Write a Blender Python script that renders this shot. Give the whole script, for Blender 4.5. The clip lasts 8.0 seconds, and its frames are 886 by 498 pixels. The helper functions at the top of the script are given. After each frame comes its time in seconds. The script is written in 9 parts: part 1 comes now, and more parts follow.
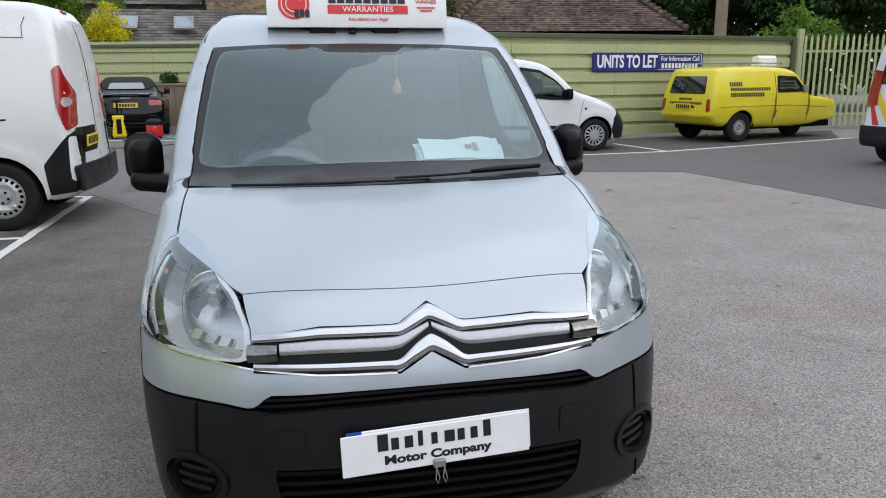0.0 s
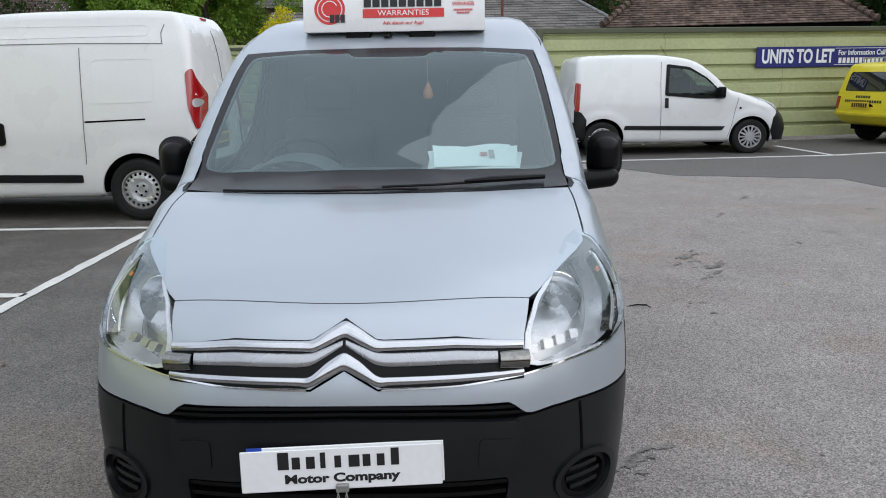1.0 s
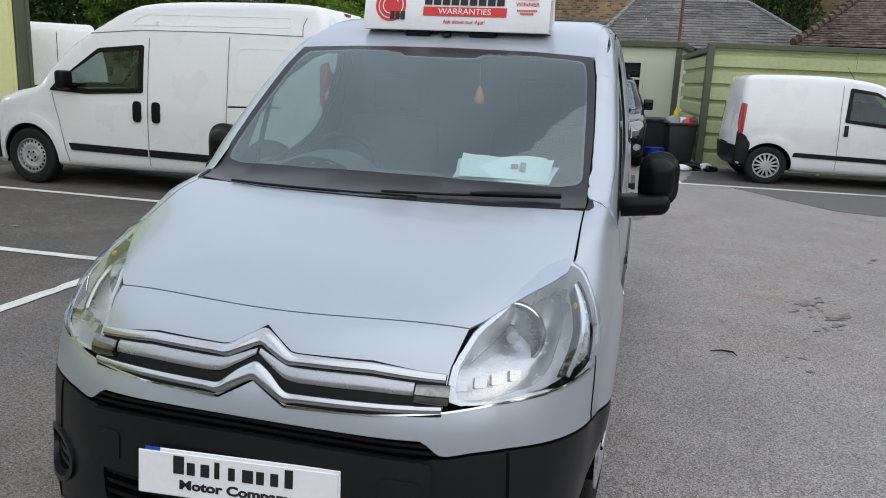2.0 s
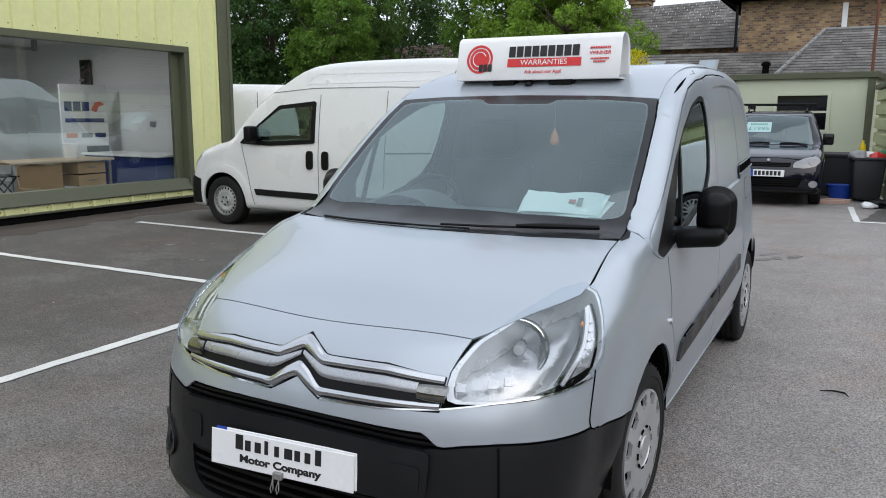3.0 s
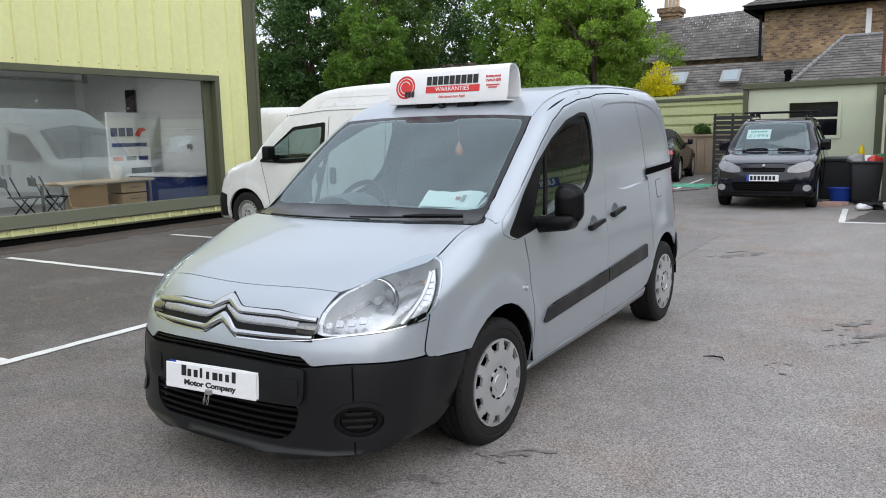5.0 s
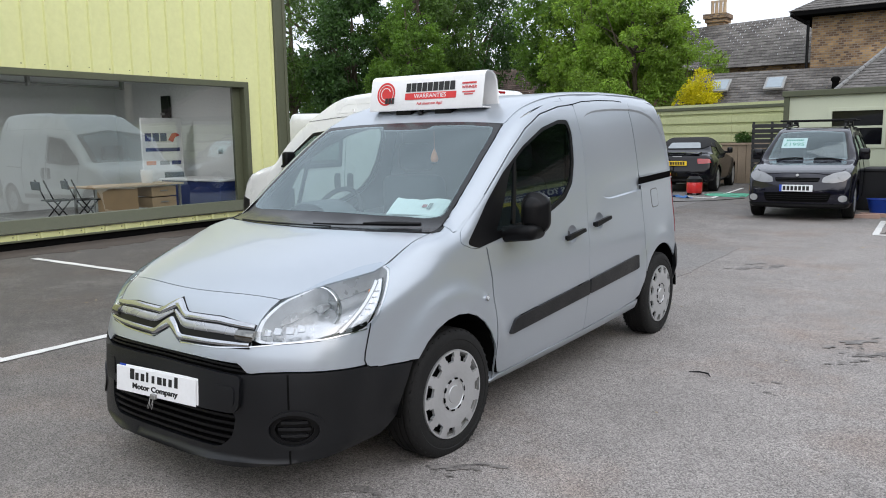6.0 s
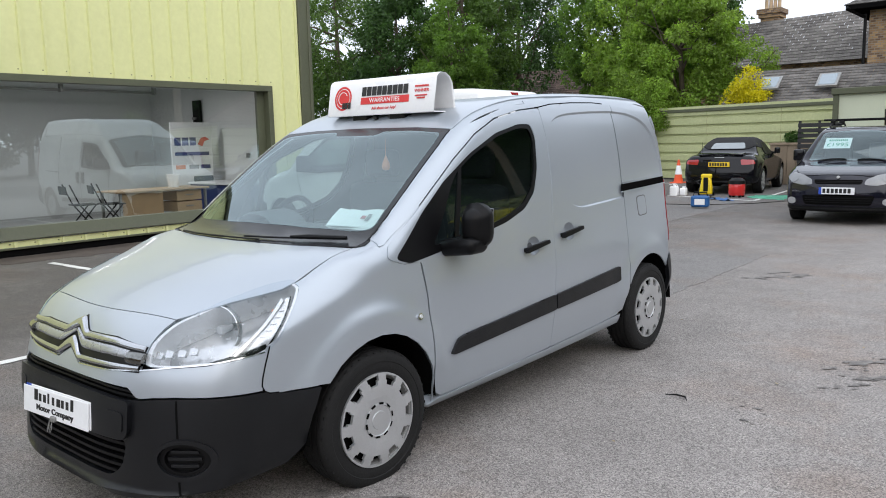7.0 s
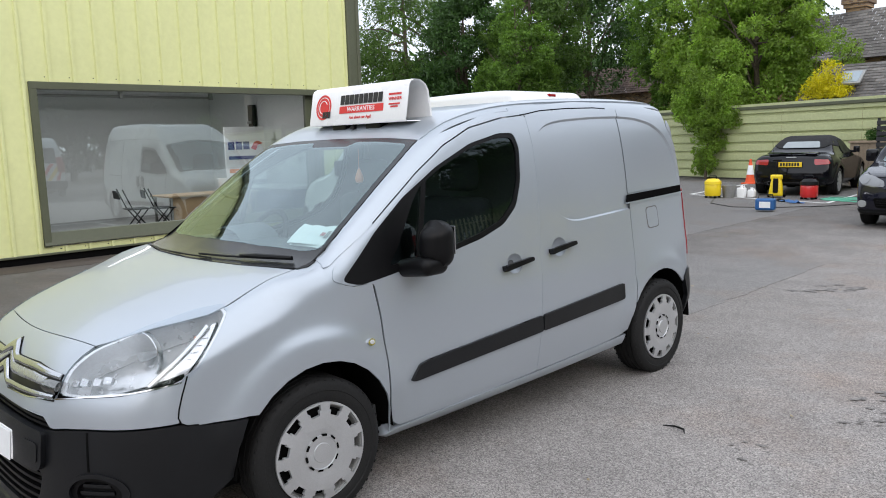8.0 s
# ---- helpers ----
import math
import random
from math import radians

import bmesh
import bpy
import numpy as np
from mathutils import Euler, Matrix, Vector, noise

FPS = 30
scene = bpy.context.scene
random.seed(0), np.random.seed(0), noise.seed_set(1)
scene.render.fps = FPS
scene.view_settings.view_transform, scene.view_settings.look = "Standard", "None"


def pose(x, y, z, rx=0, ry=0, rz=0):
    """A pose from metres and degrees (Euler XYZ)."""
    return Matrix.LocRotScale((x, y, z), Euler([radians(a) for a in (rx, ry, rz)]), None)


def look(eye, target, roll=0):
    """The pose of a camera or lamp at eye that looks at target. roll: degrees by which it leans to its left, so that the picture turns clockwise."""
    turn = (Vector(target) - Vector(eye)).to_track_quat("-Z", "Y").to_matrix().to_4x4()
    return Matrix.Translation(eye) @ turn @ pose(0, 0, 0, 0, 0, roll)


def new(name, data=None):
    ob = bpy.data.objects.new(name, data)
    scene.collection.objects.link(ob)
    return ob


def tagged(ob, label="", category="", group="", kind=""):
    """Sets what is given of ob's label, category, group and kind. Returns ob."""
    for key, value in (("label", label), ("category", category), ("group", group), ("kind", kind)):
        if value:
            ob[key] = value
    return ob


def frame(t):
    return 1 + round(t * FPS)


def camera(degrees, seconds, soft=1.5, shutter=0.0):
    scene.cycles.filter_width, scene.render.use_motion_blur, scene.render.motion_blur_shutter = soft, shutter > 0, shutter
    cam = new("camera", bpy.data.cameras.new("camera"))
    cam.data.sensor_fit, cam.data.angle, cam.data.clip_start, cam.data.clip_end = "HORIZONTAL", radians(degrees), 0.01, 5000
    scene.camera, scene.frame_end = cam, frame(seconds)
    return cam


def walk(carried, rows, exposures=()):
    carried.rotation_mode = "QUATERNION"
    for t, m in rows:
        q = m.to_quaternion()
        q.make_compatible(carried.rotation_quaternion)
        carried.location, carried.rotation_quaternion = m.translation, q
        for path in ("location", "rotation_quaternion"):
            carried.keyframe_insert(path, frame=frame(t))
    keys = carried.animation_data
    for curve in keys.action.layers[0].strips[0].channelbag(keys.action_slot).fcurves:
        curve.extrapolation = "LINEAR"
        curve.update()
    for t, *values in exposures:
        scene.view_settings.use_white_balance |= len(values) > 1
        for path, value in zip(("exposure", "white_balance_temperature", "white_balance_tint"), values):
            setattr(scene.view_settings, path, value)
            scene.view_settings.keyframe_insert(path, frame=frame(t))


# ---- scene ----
cam = camera(60.1, 8.0, soft=1.0)
PATH = [
    (0, (-0.373, -1.884, 1.433), (0.023, 0.025, 0.988), -0.4),
    (0.5, (-0.042, -1.843, 1.451), (0.138, 0.097, 0.997), -0.7),
    (1, (0.313, -1.83, 1.458), (0.267, 0.119, 1.01), -0.9),
    (1.5, (0.645, -1.695, 1.444), (0.413, 0.242, 1.005), -0.1),
    (2, (0.887, -1.548, 1.453), (0.405, 0.342, 1.013), 2.6),
    (2.2, (0.996, -1.526, 1.448), (0.317, 0.303, 1.01), 2.7),
    (3.3, (1.652, -1.761, 1.484), (0.697, -0.035, 1.154), 0.2),
    (3.5, (1.787, -1.809, 1.481), (0.834, -0.082, 1.154), -0.1),
    (4, (2.119, -1.953, 1.474), (1.134, -0.243, 1.148), -0.5),
    (5.3, (2.646, -2.131, 1.487), (1.557, -0.48, 1.189), -1.1),
    (5.5, (2.733, -2.062, 1.493), (1.624, -0.424, 1.197), -0.9),
    (6, (2.856, -1.838, 1.475), (1.691, -0.238, 1.191), -0.9),
    (6.5, (2.939, -1.546, 1.496), (1.718, 0.012, 1.214), -1.0),
    (7, (3.16, -1.28, 1.494), (1.881, 0.231, 1.215), -1.3),
    (7.5, (3.329, -1.012, 1.512), (1.982, 0.44, 1.234), -1.6),
    (8, (3.385, -0.726, 1.54), (1.96, 0.649, 1.264), -1.8),
]
walk(cam, [(t, look(eye, target, roll)) for t, eye, target, roll in PATH], exposures=[(0, 0.29, 6250, 12), (1.4, 0.18, 6250, 12), (2.2, 0.18, 6250, 12), (3.4, 0.32, 6280, 12), (5.3, 0.47, 6350, 13), (8, 0.53, 6350, 13)])

# ---- sky and sun: a bright overcast day ----
world = bpy.data.worlds.new("overcast_sky")
scene.world = world
world.use_nodes = True
wn, wl = world.node_tree.nodes, world.node_tree.links
sky = wn.new("ShaderNodeTexSky")
sky.sky_type, sky.sun_disc = "NISHITA", False
sky.sun_elevation, sky.sun_rotation = radians(30), radians(120)
sky.air_density, sky.dust_density, sky.ozone_density = 1.0, 4.0, 1.0
cloud_noise = wn.new("ShaderNodeTexNoise")
cloud_noise.inputs["Scale"].default_value, cloud_noise.inputs["Detail"].default_value = 2.2, 5
cloud_map = wn.new("ShaderNodeMapping")
cloud_map.inputs["Scale"].default_value = (1, 1, 2.5)
cloud_co = wn.new("ShaderNodeTexCoord")
wl.new(cloud_co.outputs["Generated"], cloud_map.inputs[0])
wl.new(cloud_map.outputs[0], cloud_noise.inputs["Vector"])
cloud_range = wn.new("ShaderNodeMapRange")
for i, v in enumerate((0.3, 0.7, 5.2, 8.2)):
    cloud_range.inputs[i + 1].default_value = v
wl.new(cloud_noise.outputs[0], cloud_range.inputs[0])
cloud = wn.new("ShaderNodeVectorMath")
cloud.operation = "SCALE"
cloud.inputs[0].default_value = (0.93, 1.0, 1.07)
wl.new(cloud_range.outputs[0], cloud.inputs["Scale"])
cover = wn.new("ShaderNodeMix")
cover.data_type = "RGBA"
cover.inputs[0].default_value = 0.85
wl.new(sky.outputs[0], cover.inputs[6])
wl.new(cloud.outputs[0], cover.inputs[7])
wl.new(cover.outputs[2], wn["Background"].inputs[0])
wn["Background"].inputs[1].default_value = 0.15

sun = new("sun", bpy.data.lights.new("sun", "SUN"))
sun.data.energy, sun.data.angle, sun.data.color = 1.38, radians(140), (1.0, 0.99, 0.96)
sun.matrix_world = look((21, -10, 14), (0, 2, 0))

# ---- materials ----
def mat(name, colour, rough=0.5, metal=0.0, vary=0.12, scale=6.0, fine=60.0, bump=0.0, coat=0.0, glass=0.0, emit=0.0, rvary=0.08, spec=0.5, island=0.0, ior=1.45):
    """A surface with tone that varies at two scales, fine relief and uneven gloss."""
    m = bpy.data.materials.new(name)
    m.use_nodes = True
    t, n, l = m.node_tree, m.node_tree.nodes, m.node_tree.links
    b = n["Principled BSDF"]
    b.inputs["Metallic"].default_value, b.inputs["Coat Weight"].default_value = metal, coat
    b.inputs["Coat Roughness"].default_value, b.inputs["Transmission Weight"].default_value = 0.03, glass
    b.inputs["Specular IOR Level"].default_value, b.inputs["IOR"].default_value = spec, ior
    if emit:
        b.inputs["Emission Color"].default_value, b.inputs["Emission Strength"].default_value = (*colour, 1), emit
    co = n.new("ShaderNodeTexCoord").outputs["Object"]
    big, small = n.new("ShaderNodeTexNoise"), n.new("ShaderNodeTexNoise")
    big.inputs["Scale"].default_value, small.inputs["Scale"].default_value = scale, fine
    big.inputs["Detail"].default_value, small.inputs["Detail"].default_value = 5, 3
    for q in (big, small):
        l.new(co, q.inputs["Vector"])
    mix = n.new("ShaderNodeMath")
    mix.operation = "MULTIPLY_ADD"
    l.new(small.outputs[0], mix.inputs[0])
    mix.inputs[1].default_value = 0.5
    half = n.new("ShaderNodeMath")
    half.operation = "MULTIPLY"
    half.inputs[1].default_value = 0.5
    l.new(big.outputs[0], half.inputs[0])
    l.new(half.outputs[0], mix.inputs[2])
    ramp = n.new("ShaderNodeMapRange")
    ramp.inputs[1].default_value, ramp.inputs[2].default_value = 0.3, 0.7
    ramp.inputs[3].default_value, ramp.inputs[4].default_value = 1 - vary, 1 + vary
    l.new(mix.outputs[0], ramp.inputs[0])
    tone = n.new("ShaderNodeVectorMath")
    tone.operation = "SCALE"
    tone.inputs[0].default_value = colour
    l.new(ramp.outputs[0], tone.inputs["Scale"])
    out = tone.outputs[0]
    if island:
        geo, info = n.new("ShaderNodeNewGeometry"), n.new("ShaderNodeObjectInfo")
        add = n.new("ShaderNodeMath")
        l.new(geo.outputs["Random Per Island"], add.inputs[0])
        l.new(info.outputs["Random"], add.inputs[1])
        fr = n.new("ShaderNodeMath")
        fr.operation = "FRACT"
        l.new(add.outputs[0], fr.inputs[0])
        r2 = n.new("ShaderNodeMapRange")
        r2.inputs[3].default_value, r2.inputs[4].default_value = 1 - island, 1 + island
        l.new(fr.outputs[0], r2.inputs[0])
        t2 = n.new("ShaderNodeVectorMath")
        t2.operation = "SCALE"
        l.new(out, t2.inputs[0])
        l.new(r2.outputs[0], t2.inputs["Scale"])
        out = t2.outputs[0]
    l.new(out, b.inputs["Base Color"])
    rr = n.new("ShaderNodeMapRange")
    rr.inputs[1].default_value, rr.inputs[2].default_value = 0.3, 0.7
    rr.inputs[3].default_value, rr.inputs[4].default_value = max(0.0, rough - rvary), min(1.0, rough + rvary)
    l.new(big.outputs[0], rr.inputs[0])
    l.new(rr.outputs[0], b.inputs["Roughness"])
    if bump:
        bp = n.new("ShaderNodeBump")
        bp.inputs["Strength"].default_value, bp.inputs["Distance"].default_value = min(1.0, bump), 0.004
        l.new(small.outputs[0], bp.inputs["Height"])
        l.new(bp.outputs[0], b.inputs["Normal"])
    return m


def glass_mat(name, tint, clear=0.8, rough=0.02, mirror=0.085):
    """Thin glazing: lets light straight through with a tint, and mirrors more at a slant."""
    m = bpy.data.materials.new(name)
    m.use_nodes = True
    n, l = m.node_tree.nodes, m.node_tree.links
    n.remove(n["Principled BSDF"])
    tr, gl, mx, fr = n.new("ShaderNodeBsdfTransparent"), n.new("ShaderNodeBsdfGlossy"), n.new("ShaderNodeMixShader"), n.new("ShaderNodeLayerWeight")
    tr.inputs[0].default_value = (*[c * clear for c in tint], 1)
    gl.inputs["Roughness"].default_value = rough
    fr.inputs[0].default_value = 0.5
    gl.inputs[0].default_value = (0.86, 1.0, 1.02, 1)
    pw_ = n.new("ShaderNodeMath")
    pw_.operation = "POWER"
    pw_.inputs[1].default_value = 4.0
    l.new(fr.outputs["Facing"], pw_.inputs[0])
    mu = n.new("ShaderNodeMath")
    mu.operation, mu.use_clamp = "MULTIPLY_ADD", True
    mu.inputs[1].default_value, mu.inputs[2].default_value = 0.85, mirror
    l.new(pw_.outputs[0], mu.inputs[0])
    l.new(mu.outputs[0], mx.inputs[0])
    l.new(tr.outputs[0], mx.inputs[1])
    l.new(gl.outputs[0], mx.inputs[2])
    l.new(mx.outputs[0], n["Material Output"].inputs[0])
    return m


silver = mat("silver_paint", (0.412, 0.452, 0.495), 0.33, 0.50, 0.04, 1.5, 900, coat=0.35, rvary=0.03)
white_paint = mat("white_paint", (0.72, 0.73, 0.73), 0.30, 0, 0.03, 2, 40, coat=0.6)
black_paint = mat("black_paint", (0.004, 0.004, 0.006), 0.12, 0, 0.2, 3, 80, coat=0.3, spec=0.2, rvary=0.03)
navy_paint = mat("dark_blue_black_paint", (0.006, 0.006, 0.014), 0.14, 0.1, 0.2, 3, 80, coat=0.6, spec=0.25, rvary=0.03)
yellow_paint = mat("yellow_paint", (0.72, 0.60, 0.02), 0.38, 0, 0.10, 3, 40, coat=0.4)
red_paint = mat("red_gloss", (0.55, 0.02, 0.02), 0.35, 0, 0.08, coat=0.4)
bumper_black = mat("grained_black_plastic", (0.0050, 0.0056, 0.0070), 0.38, 0, 0.18, 5, 500, bump=0.12, spec=0.45)
trim_black = mat("satin_black_plastic", (0.0045, 0.0045, 0.005), 0.40, 0, 0.15, 6, 300, spec=0.2)
# dead matt black: dark parts, and painted shade in gaps and openings
void_black = mat("shade_and_part_black", (0.006, 0.006, 0.006), 0.9, 0, 0.1, spec=0.0)
rubber = mat("tyre_rubber", (0.012, 0.012, 0.012), 0.7, 0, 0.35, 8, 120, bump=0.3, spec=0.3)
chrome = mat("chrome", (0.62, 0.63, 0.65), 0.10, 1.0, 0.03, 4, 60, rvary=0.05)
alloy = mat("painted_silver_trim", (0.52, 0.53, 0.54), 0.36, 0.6, 0.08, 8, 200)
steel_grey = mat("dull_steel", (0.30, 0.30, 0.29), 0.5, 0.6, 0.25, 20, 160, bump=0.1)
lamp_clear = glass_mat("clear_lamp_lens", (0.97, 0.98, 1.0), 0.95, 0.02, 0.05)
lamp_red = mat("red_lamp_lens", (0.31, 0.004, 0.008), 0.16, 0, 0.12, 10, 90, coat=1.0)
lamp_orange = mat("orange_lamp", (0.65, 0.18, 0.02), 0.2, 0, 0.1, coat=0.8)
windscreen_glass = glass_mat("tinted_windscreen_glass", (0.80, 0.95, 0.95), 0.86, 0.015, 0.135)
side_glass = glass_mat("tinted_side_glass", (0.80, 0.93, 0.90), 0.46, 0.015, 0.05)
shop_glass = glass_mat("shop_window_glass", (0.94, 0.98, 0.97), 0.84, 0.01, 0.17)
frit = mat("black_glass_border", (0.020, 0.021, 0.023), 0.22, 0, 0.1, spec=0.35, rvary=0.03)
cabin = mat("dark_grey_cabin_plastic", (0.07, 0.074, 0.078), 0.6, 0, 0.15, 5, 200, bump=0.1)
seat_cloth = mat("dark_seat_cloth", (0.045, 0.048, 0.055), 0.85, 0, 0.2, 6, 250, bump=0.3)
paper_white = mat("white_paper", (0.74, 0.76, 0.75), 0.7, 0, 0.05)
plate_white = mat("white_plate_plastic", (0.80, 0.81, 0.82), 0.35, 0, 0.04)
plate_yellow = mat("yellow_plate_plastic", (0.80, 0.55, 0.03), 0.35, 0, 0.06)
ink_black = mat("black_lettering", (0.012, 0.012, 0.013), 0.5, 0, 0.1)
ink_red = mat("red_lettering", (0.60, 0.03, 0.03), 0.4, 0, 0.06)
ink_white = mat("white_lettering", (0.80, 0.81, 0.82), 0.5, 0, 0.05)
ink_blue = mat("blue_plastic", (0.02, 0.07, 0.42), 0.4, 0, 0.08)
sign_navy = mat("navy_sign_board", (0.018, 0.022, 0.16), 0.45, 0, 0.1)
sign_white = mat("white_sign_plastic", (0.80, 0.80, 0.80), 0.32, 0, 0.03)
clad_green = mat("pale_green_cladding", (0.66, 0.675, 0.335), 0.45, 0, 0.06, 0.8, 12, bump=0.05)
fence_green = mat("green_sheet_fence", (0.43, 0.455, 0.24), 0.5, 0, 0.16, 0.9, 14, bump=0.08)
trim_green = mat("olive_green_trim", (0.085, 0.092, 0.055), 0.5, 0, 0.12, 2, 30)
shed_wall = mat("pale_painted_render", (0.52, 0.55, 0.42), 0.7, 0, 0.06, 1.2, 40, bump=0.1)
line_white = mat("worn_road_paint", (0.62, 0.62, 0.60), 0.8, 0, 0.25, 3, 90, bump=0.3)
slate = mat("weathered_slate", (0.128, 0.120, 0.112), 0.8, 0, 0.5, 0.9, 14, bump=0.5, island=0.28, spec=0.25)
tile_brown = mat("brown_clay_tile", (0.108, 0.078, 0.064), 0.85, 0, 0.75, 1.3, 9, bump=0.5, island=0.35, spec=0.2)
wood_grey = mat("weathered_timber", (0.26, 0.20, 0.14), 0.8, 0, 0.25, 3, 40, bump=0.3, island=0.15)
bark = mat("bark", (0.09, 0.07, 0.05), 0.9, 0, 0.35, 6, 40, bump=0.8)
def leaf_mat(name, colour, vary=0.8, island=0.25, glow=0.45):
    """Foliage: tone shifts from spray to spray and leaf to leaf, and light passes through the blades."""
    m = mat(name, colour, 0.5, 0, vary, 0.8, 3.0, island=island, spec=0.35)
    n, l = m.node_tree.nodes, m.node_tree.links
    b = n["Principled BSDF"]
    tr, mx, warm = n.new("ShaderNodeBsdfTranslucent"), n.new("ShaderNodeMixShader"), n.new("ShaderNodeVectorMath")
    warm.operation = "MULTIPLY"
    warm.inputs[1].default_value = (1.5, 1.55, 0.8)
    l.new(b.inputs["Base Color"].links[0].from_socket, warm.inputs[0])
    l.new(warm.outputs[0], tr.inputs[0])
    mx.inputs[0].default_value = glow
    l.new(b.outputs[0], mx.inputs[1])
    l.new(tr.outputs[0], mx.inputs[2])
    l.new(mx.outputs[0], n["Material Output"].inputs[0])
    return m


leaf_a = leaf_mat("mid_green_leaf", (0.105, 0.190, 0.034))
leaf_b = leaf_mat("deep_green_leaf", (0.040, 0.088, 0.022), glow=0.3)
leaf_d = leaf_mat("olive_green_leaf", (0.074, 0.134, 0.030), glow=0.38)
leaf_y = leaf_mat("golden_leaf", (0.56, 0.50, 0.015), 0.2, 0.2, 0.4)
leaf_c = leaf_mat("bright_green_leaf", (0.190, 0.295, 0.050))
inner_wall = mat("white_plaster", (0.74, 0.75, 0.74), 0.8, 0, 0.04, 1, 30)
inner_floor = mat("grey_vinyl_floor", (0.30, 0.30, 0.29), 0.5, 0, 0.1)
table_top = mat("pale_wood_laminate", (0.42, 0.30, 0.18), 0.5, 0, 0.15, 4, 60)
cardboard = mat("brown_cardboard", (0.33, 0.22, 0.12), 0.8, 0, 0.12)
cone_orange = mat("orange_cone_plastic", (0.75, 0.10, 0.03), 0.5, 0, 0.1)
tool_yellow = mat("yellow_plastic", (0.75, 0.55, 0.01), 0.4, 0, 0.08)
tool_blue = mat("blue_tool_plastic", (0.02, 0.10, 0.28), 0.45, 0, 0.1)
bin_black = mat("black_bin_plastic", (0.02, 0.02, 0.022), 0.6, 0, 0.2, 5, 60)
hose_green = mat("green_hose", (0.10, 0.42, 0.28), 0.5, 0, 0.1)
amber = mat("amber_resin", (0.55, 0.20, 0.08), 0.3, 0, 0.1)


def asphalt_mat(name, dark, light, patch):
    """Worn tarmac: stone speckle, broad tone, smears of dirt and a coarse relief. patch shifts the broad tone."""
    m = bpy.data.materials.new(name)
    m.use_nodes = True
    n, l = m.node_tree.nodes, m.node_tree.links
    b = n["Principled BSDF"]
    co = n.new("ShaderNodeTexCoord").outputs["Object"]

    def noise_tex(scale, detail=6, rough=0.6):
        q = n.new("ShaderNodeTexNoise")
        q.inputs["Scale"].default_value, q.inputs["Detail"].default_value, q.inputs["Roughness"].default_value = scale, detail, rough
        l.new(co, q.inputs["Vector"])
        return q.outputs[0]

    def fit_range(v, a, c, lo, hi):
        q = n.new("ShaderNodeMapRange")
        for i, w in enumerate((a, c, lo, hi)):
            q.inputs[i + 1].default_value = w
        l.new(v, q.inputs[0])
        return q.outputs[0]

    def calc(op, a, c):
        q = n.new("ShaderNodeMath")
        q.operation = op
        for i, w in enumerate((a, c)):
            if isinstance(w, (int, float)):
                q.inputs[i].default_value = w
            else:
                l.new(w, q.inputs[i])
        return q.outputs[0]
    vor = n.new("ShaderNodeTexVoronoi")
    vor.inputs["Scale"].default_value = 175
    l.new(co, vor.inputs["Vector"])
    speck = n.new("ShaderNodeSeparateColor")
    l.new(vor.outputs["Color"], speck.inputs[0])
    stone = fit_range(speck.outputs[0], 0, 1, 0.40, 1.42)
    bright = fit_range(speck.outputs[1], 0.965, 1.0, 0.0, 0.8)
    broad, mid = noise_tex(0.35), noise_tex(1.7, 10, 0.78)
    # the older, darker surface lies over the parking bays
    sep = n.new("ShaderNodeSeparateXYZ")
    l.new(co, sep.inputs[0])
    edge = calc("ADD", sep.outputs[0], calc("MULTIPLY", broad, 2.2))
    side = fit_range(edge, patch[0], patch[1], 0.0, 1.0)
    tone = calc("ADD", calc("MULTIPLY", side, 0.75), calc("MULTIPLY", fit_range(mid, 0.3, 0.7, -0.4, 0.55), 0.5))
    colour = n.new("ShaderNodeMix")
    colour.data_type = "RGBA"
    colour.inputs[6].default_value, colour.inputs[7].default_value = (*dark, 1), (*light, 1)
    l.new(calc("MINIMUM", calc("MAXIMUM", tone, 0.0), 1.0), colour.inputs[0])
    stain = fit_range(noise_tex(0.9, 4, 0.5), 0.66, 0.74, 1.0, 0.72)
    sc = n.new("ShaderNodeVectorMath")
    sc.operation = "SCALE"
    l.new(colour.outputs[2], sc.inputs[0])
    l.new(calc("MULTIPLY", calc("ADD", stone, bright), stain), sc.inputs["Scale"])
    rust = n.new("ShaderNodeMix")
    rust.data_type, rust.blend_type = "RGBA", "MULTIPLY"
    l.new(fit_range(noise_tex(0.75, 7, 0.65), 0.5, 0.7, 0.0, 0.8), rust.inputs[0])
    l.new(sc.outputs[0], rust.inputs[6])
    rust.inputs[7].default_value = (1.0, 0.86, 0.77, 1)
    l.new(rust.outputs[2], b.inputs["Base Color"])
    l.new(fit_range(mid, 0.3, 0.7, 0.75, 0.95), b.inputs["Roughness"])
    bp = n.new("ShaderNodeBump")
    bp.inputs["Strength"].default_value, bp.inputs["Distance"].default_value = 0.6, 0.006
    l.new(vor.outputs["Distance"], bp.inputs["Height"])
    l.new(bp.outputs[0], b.inputs["Normal"])
    return m


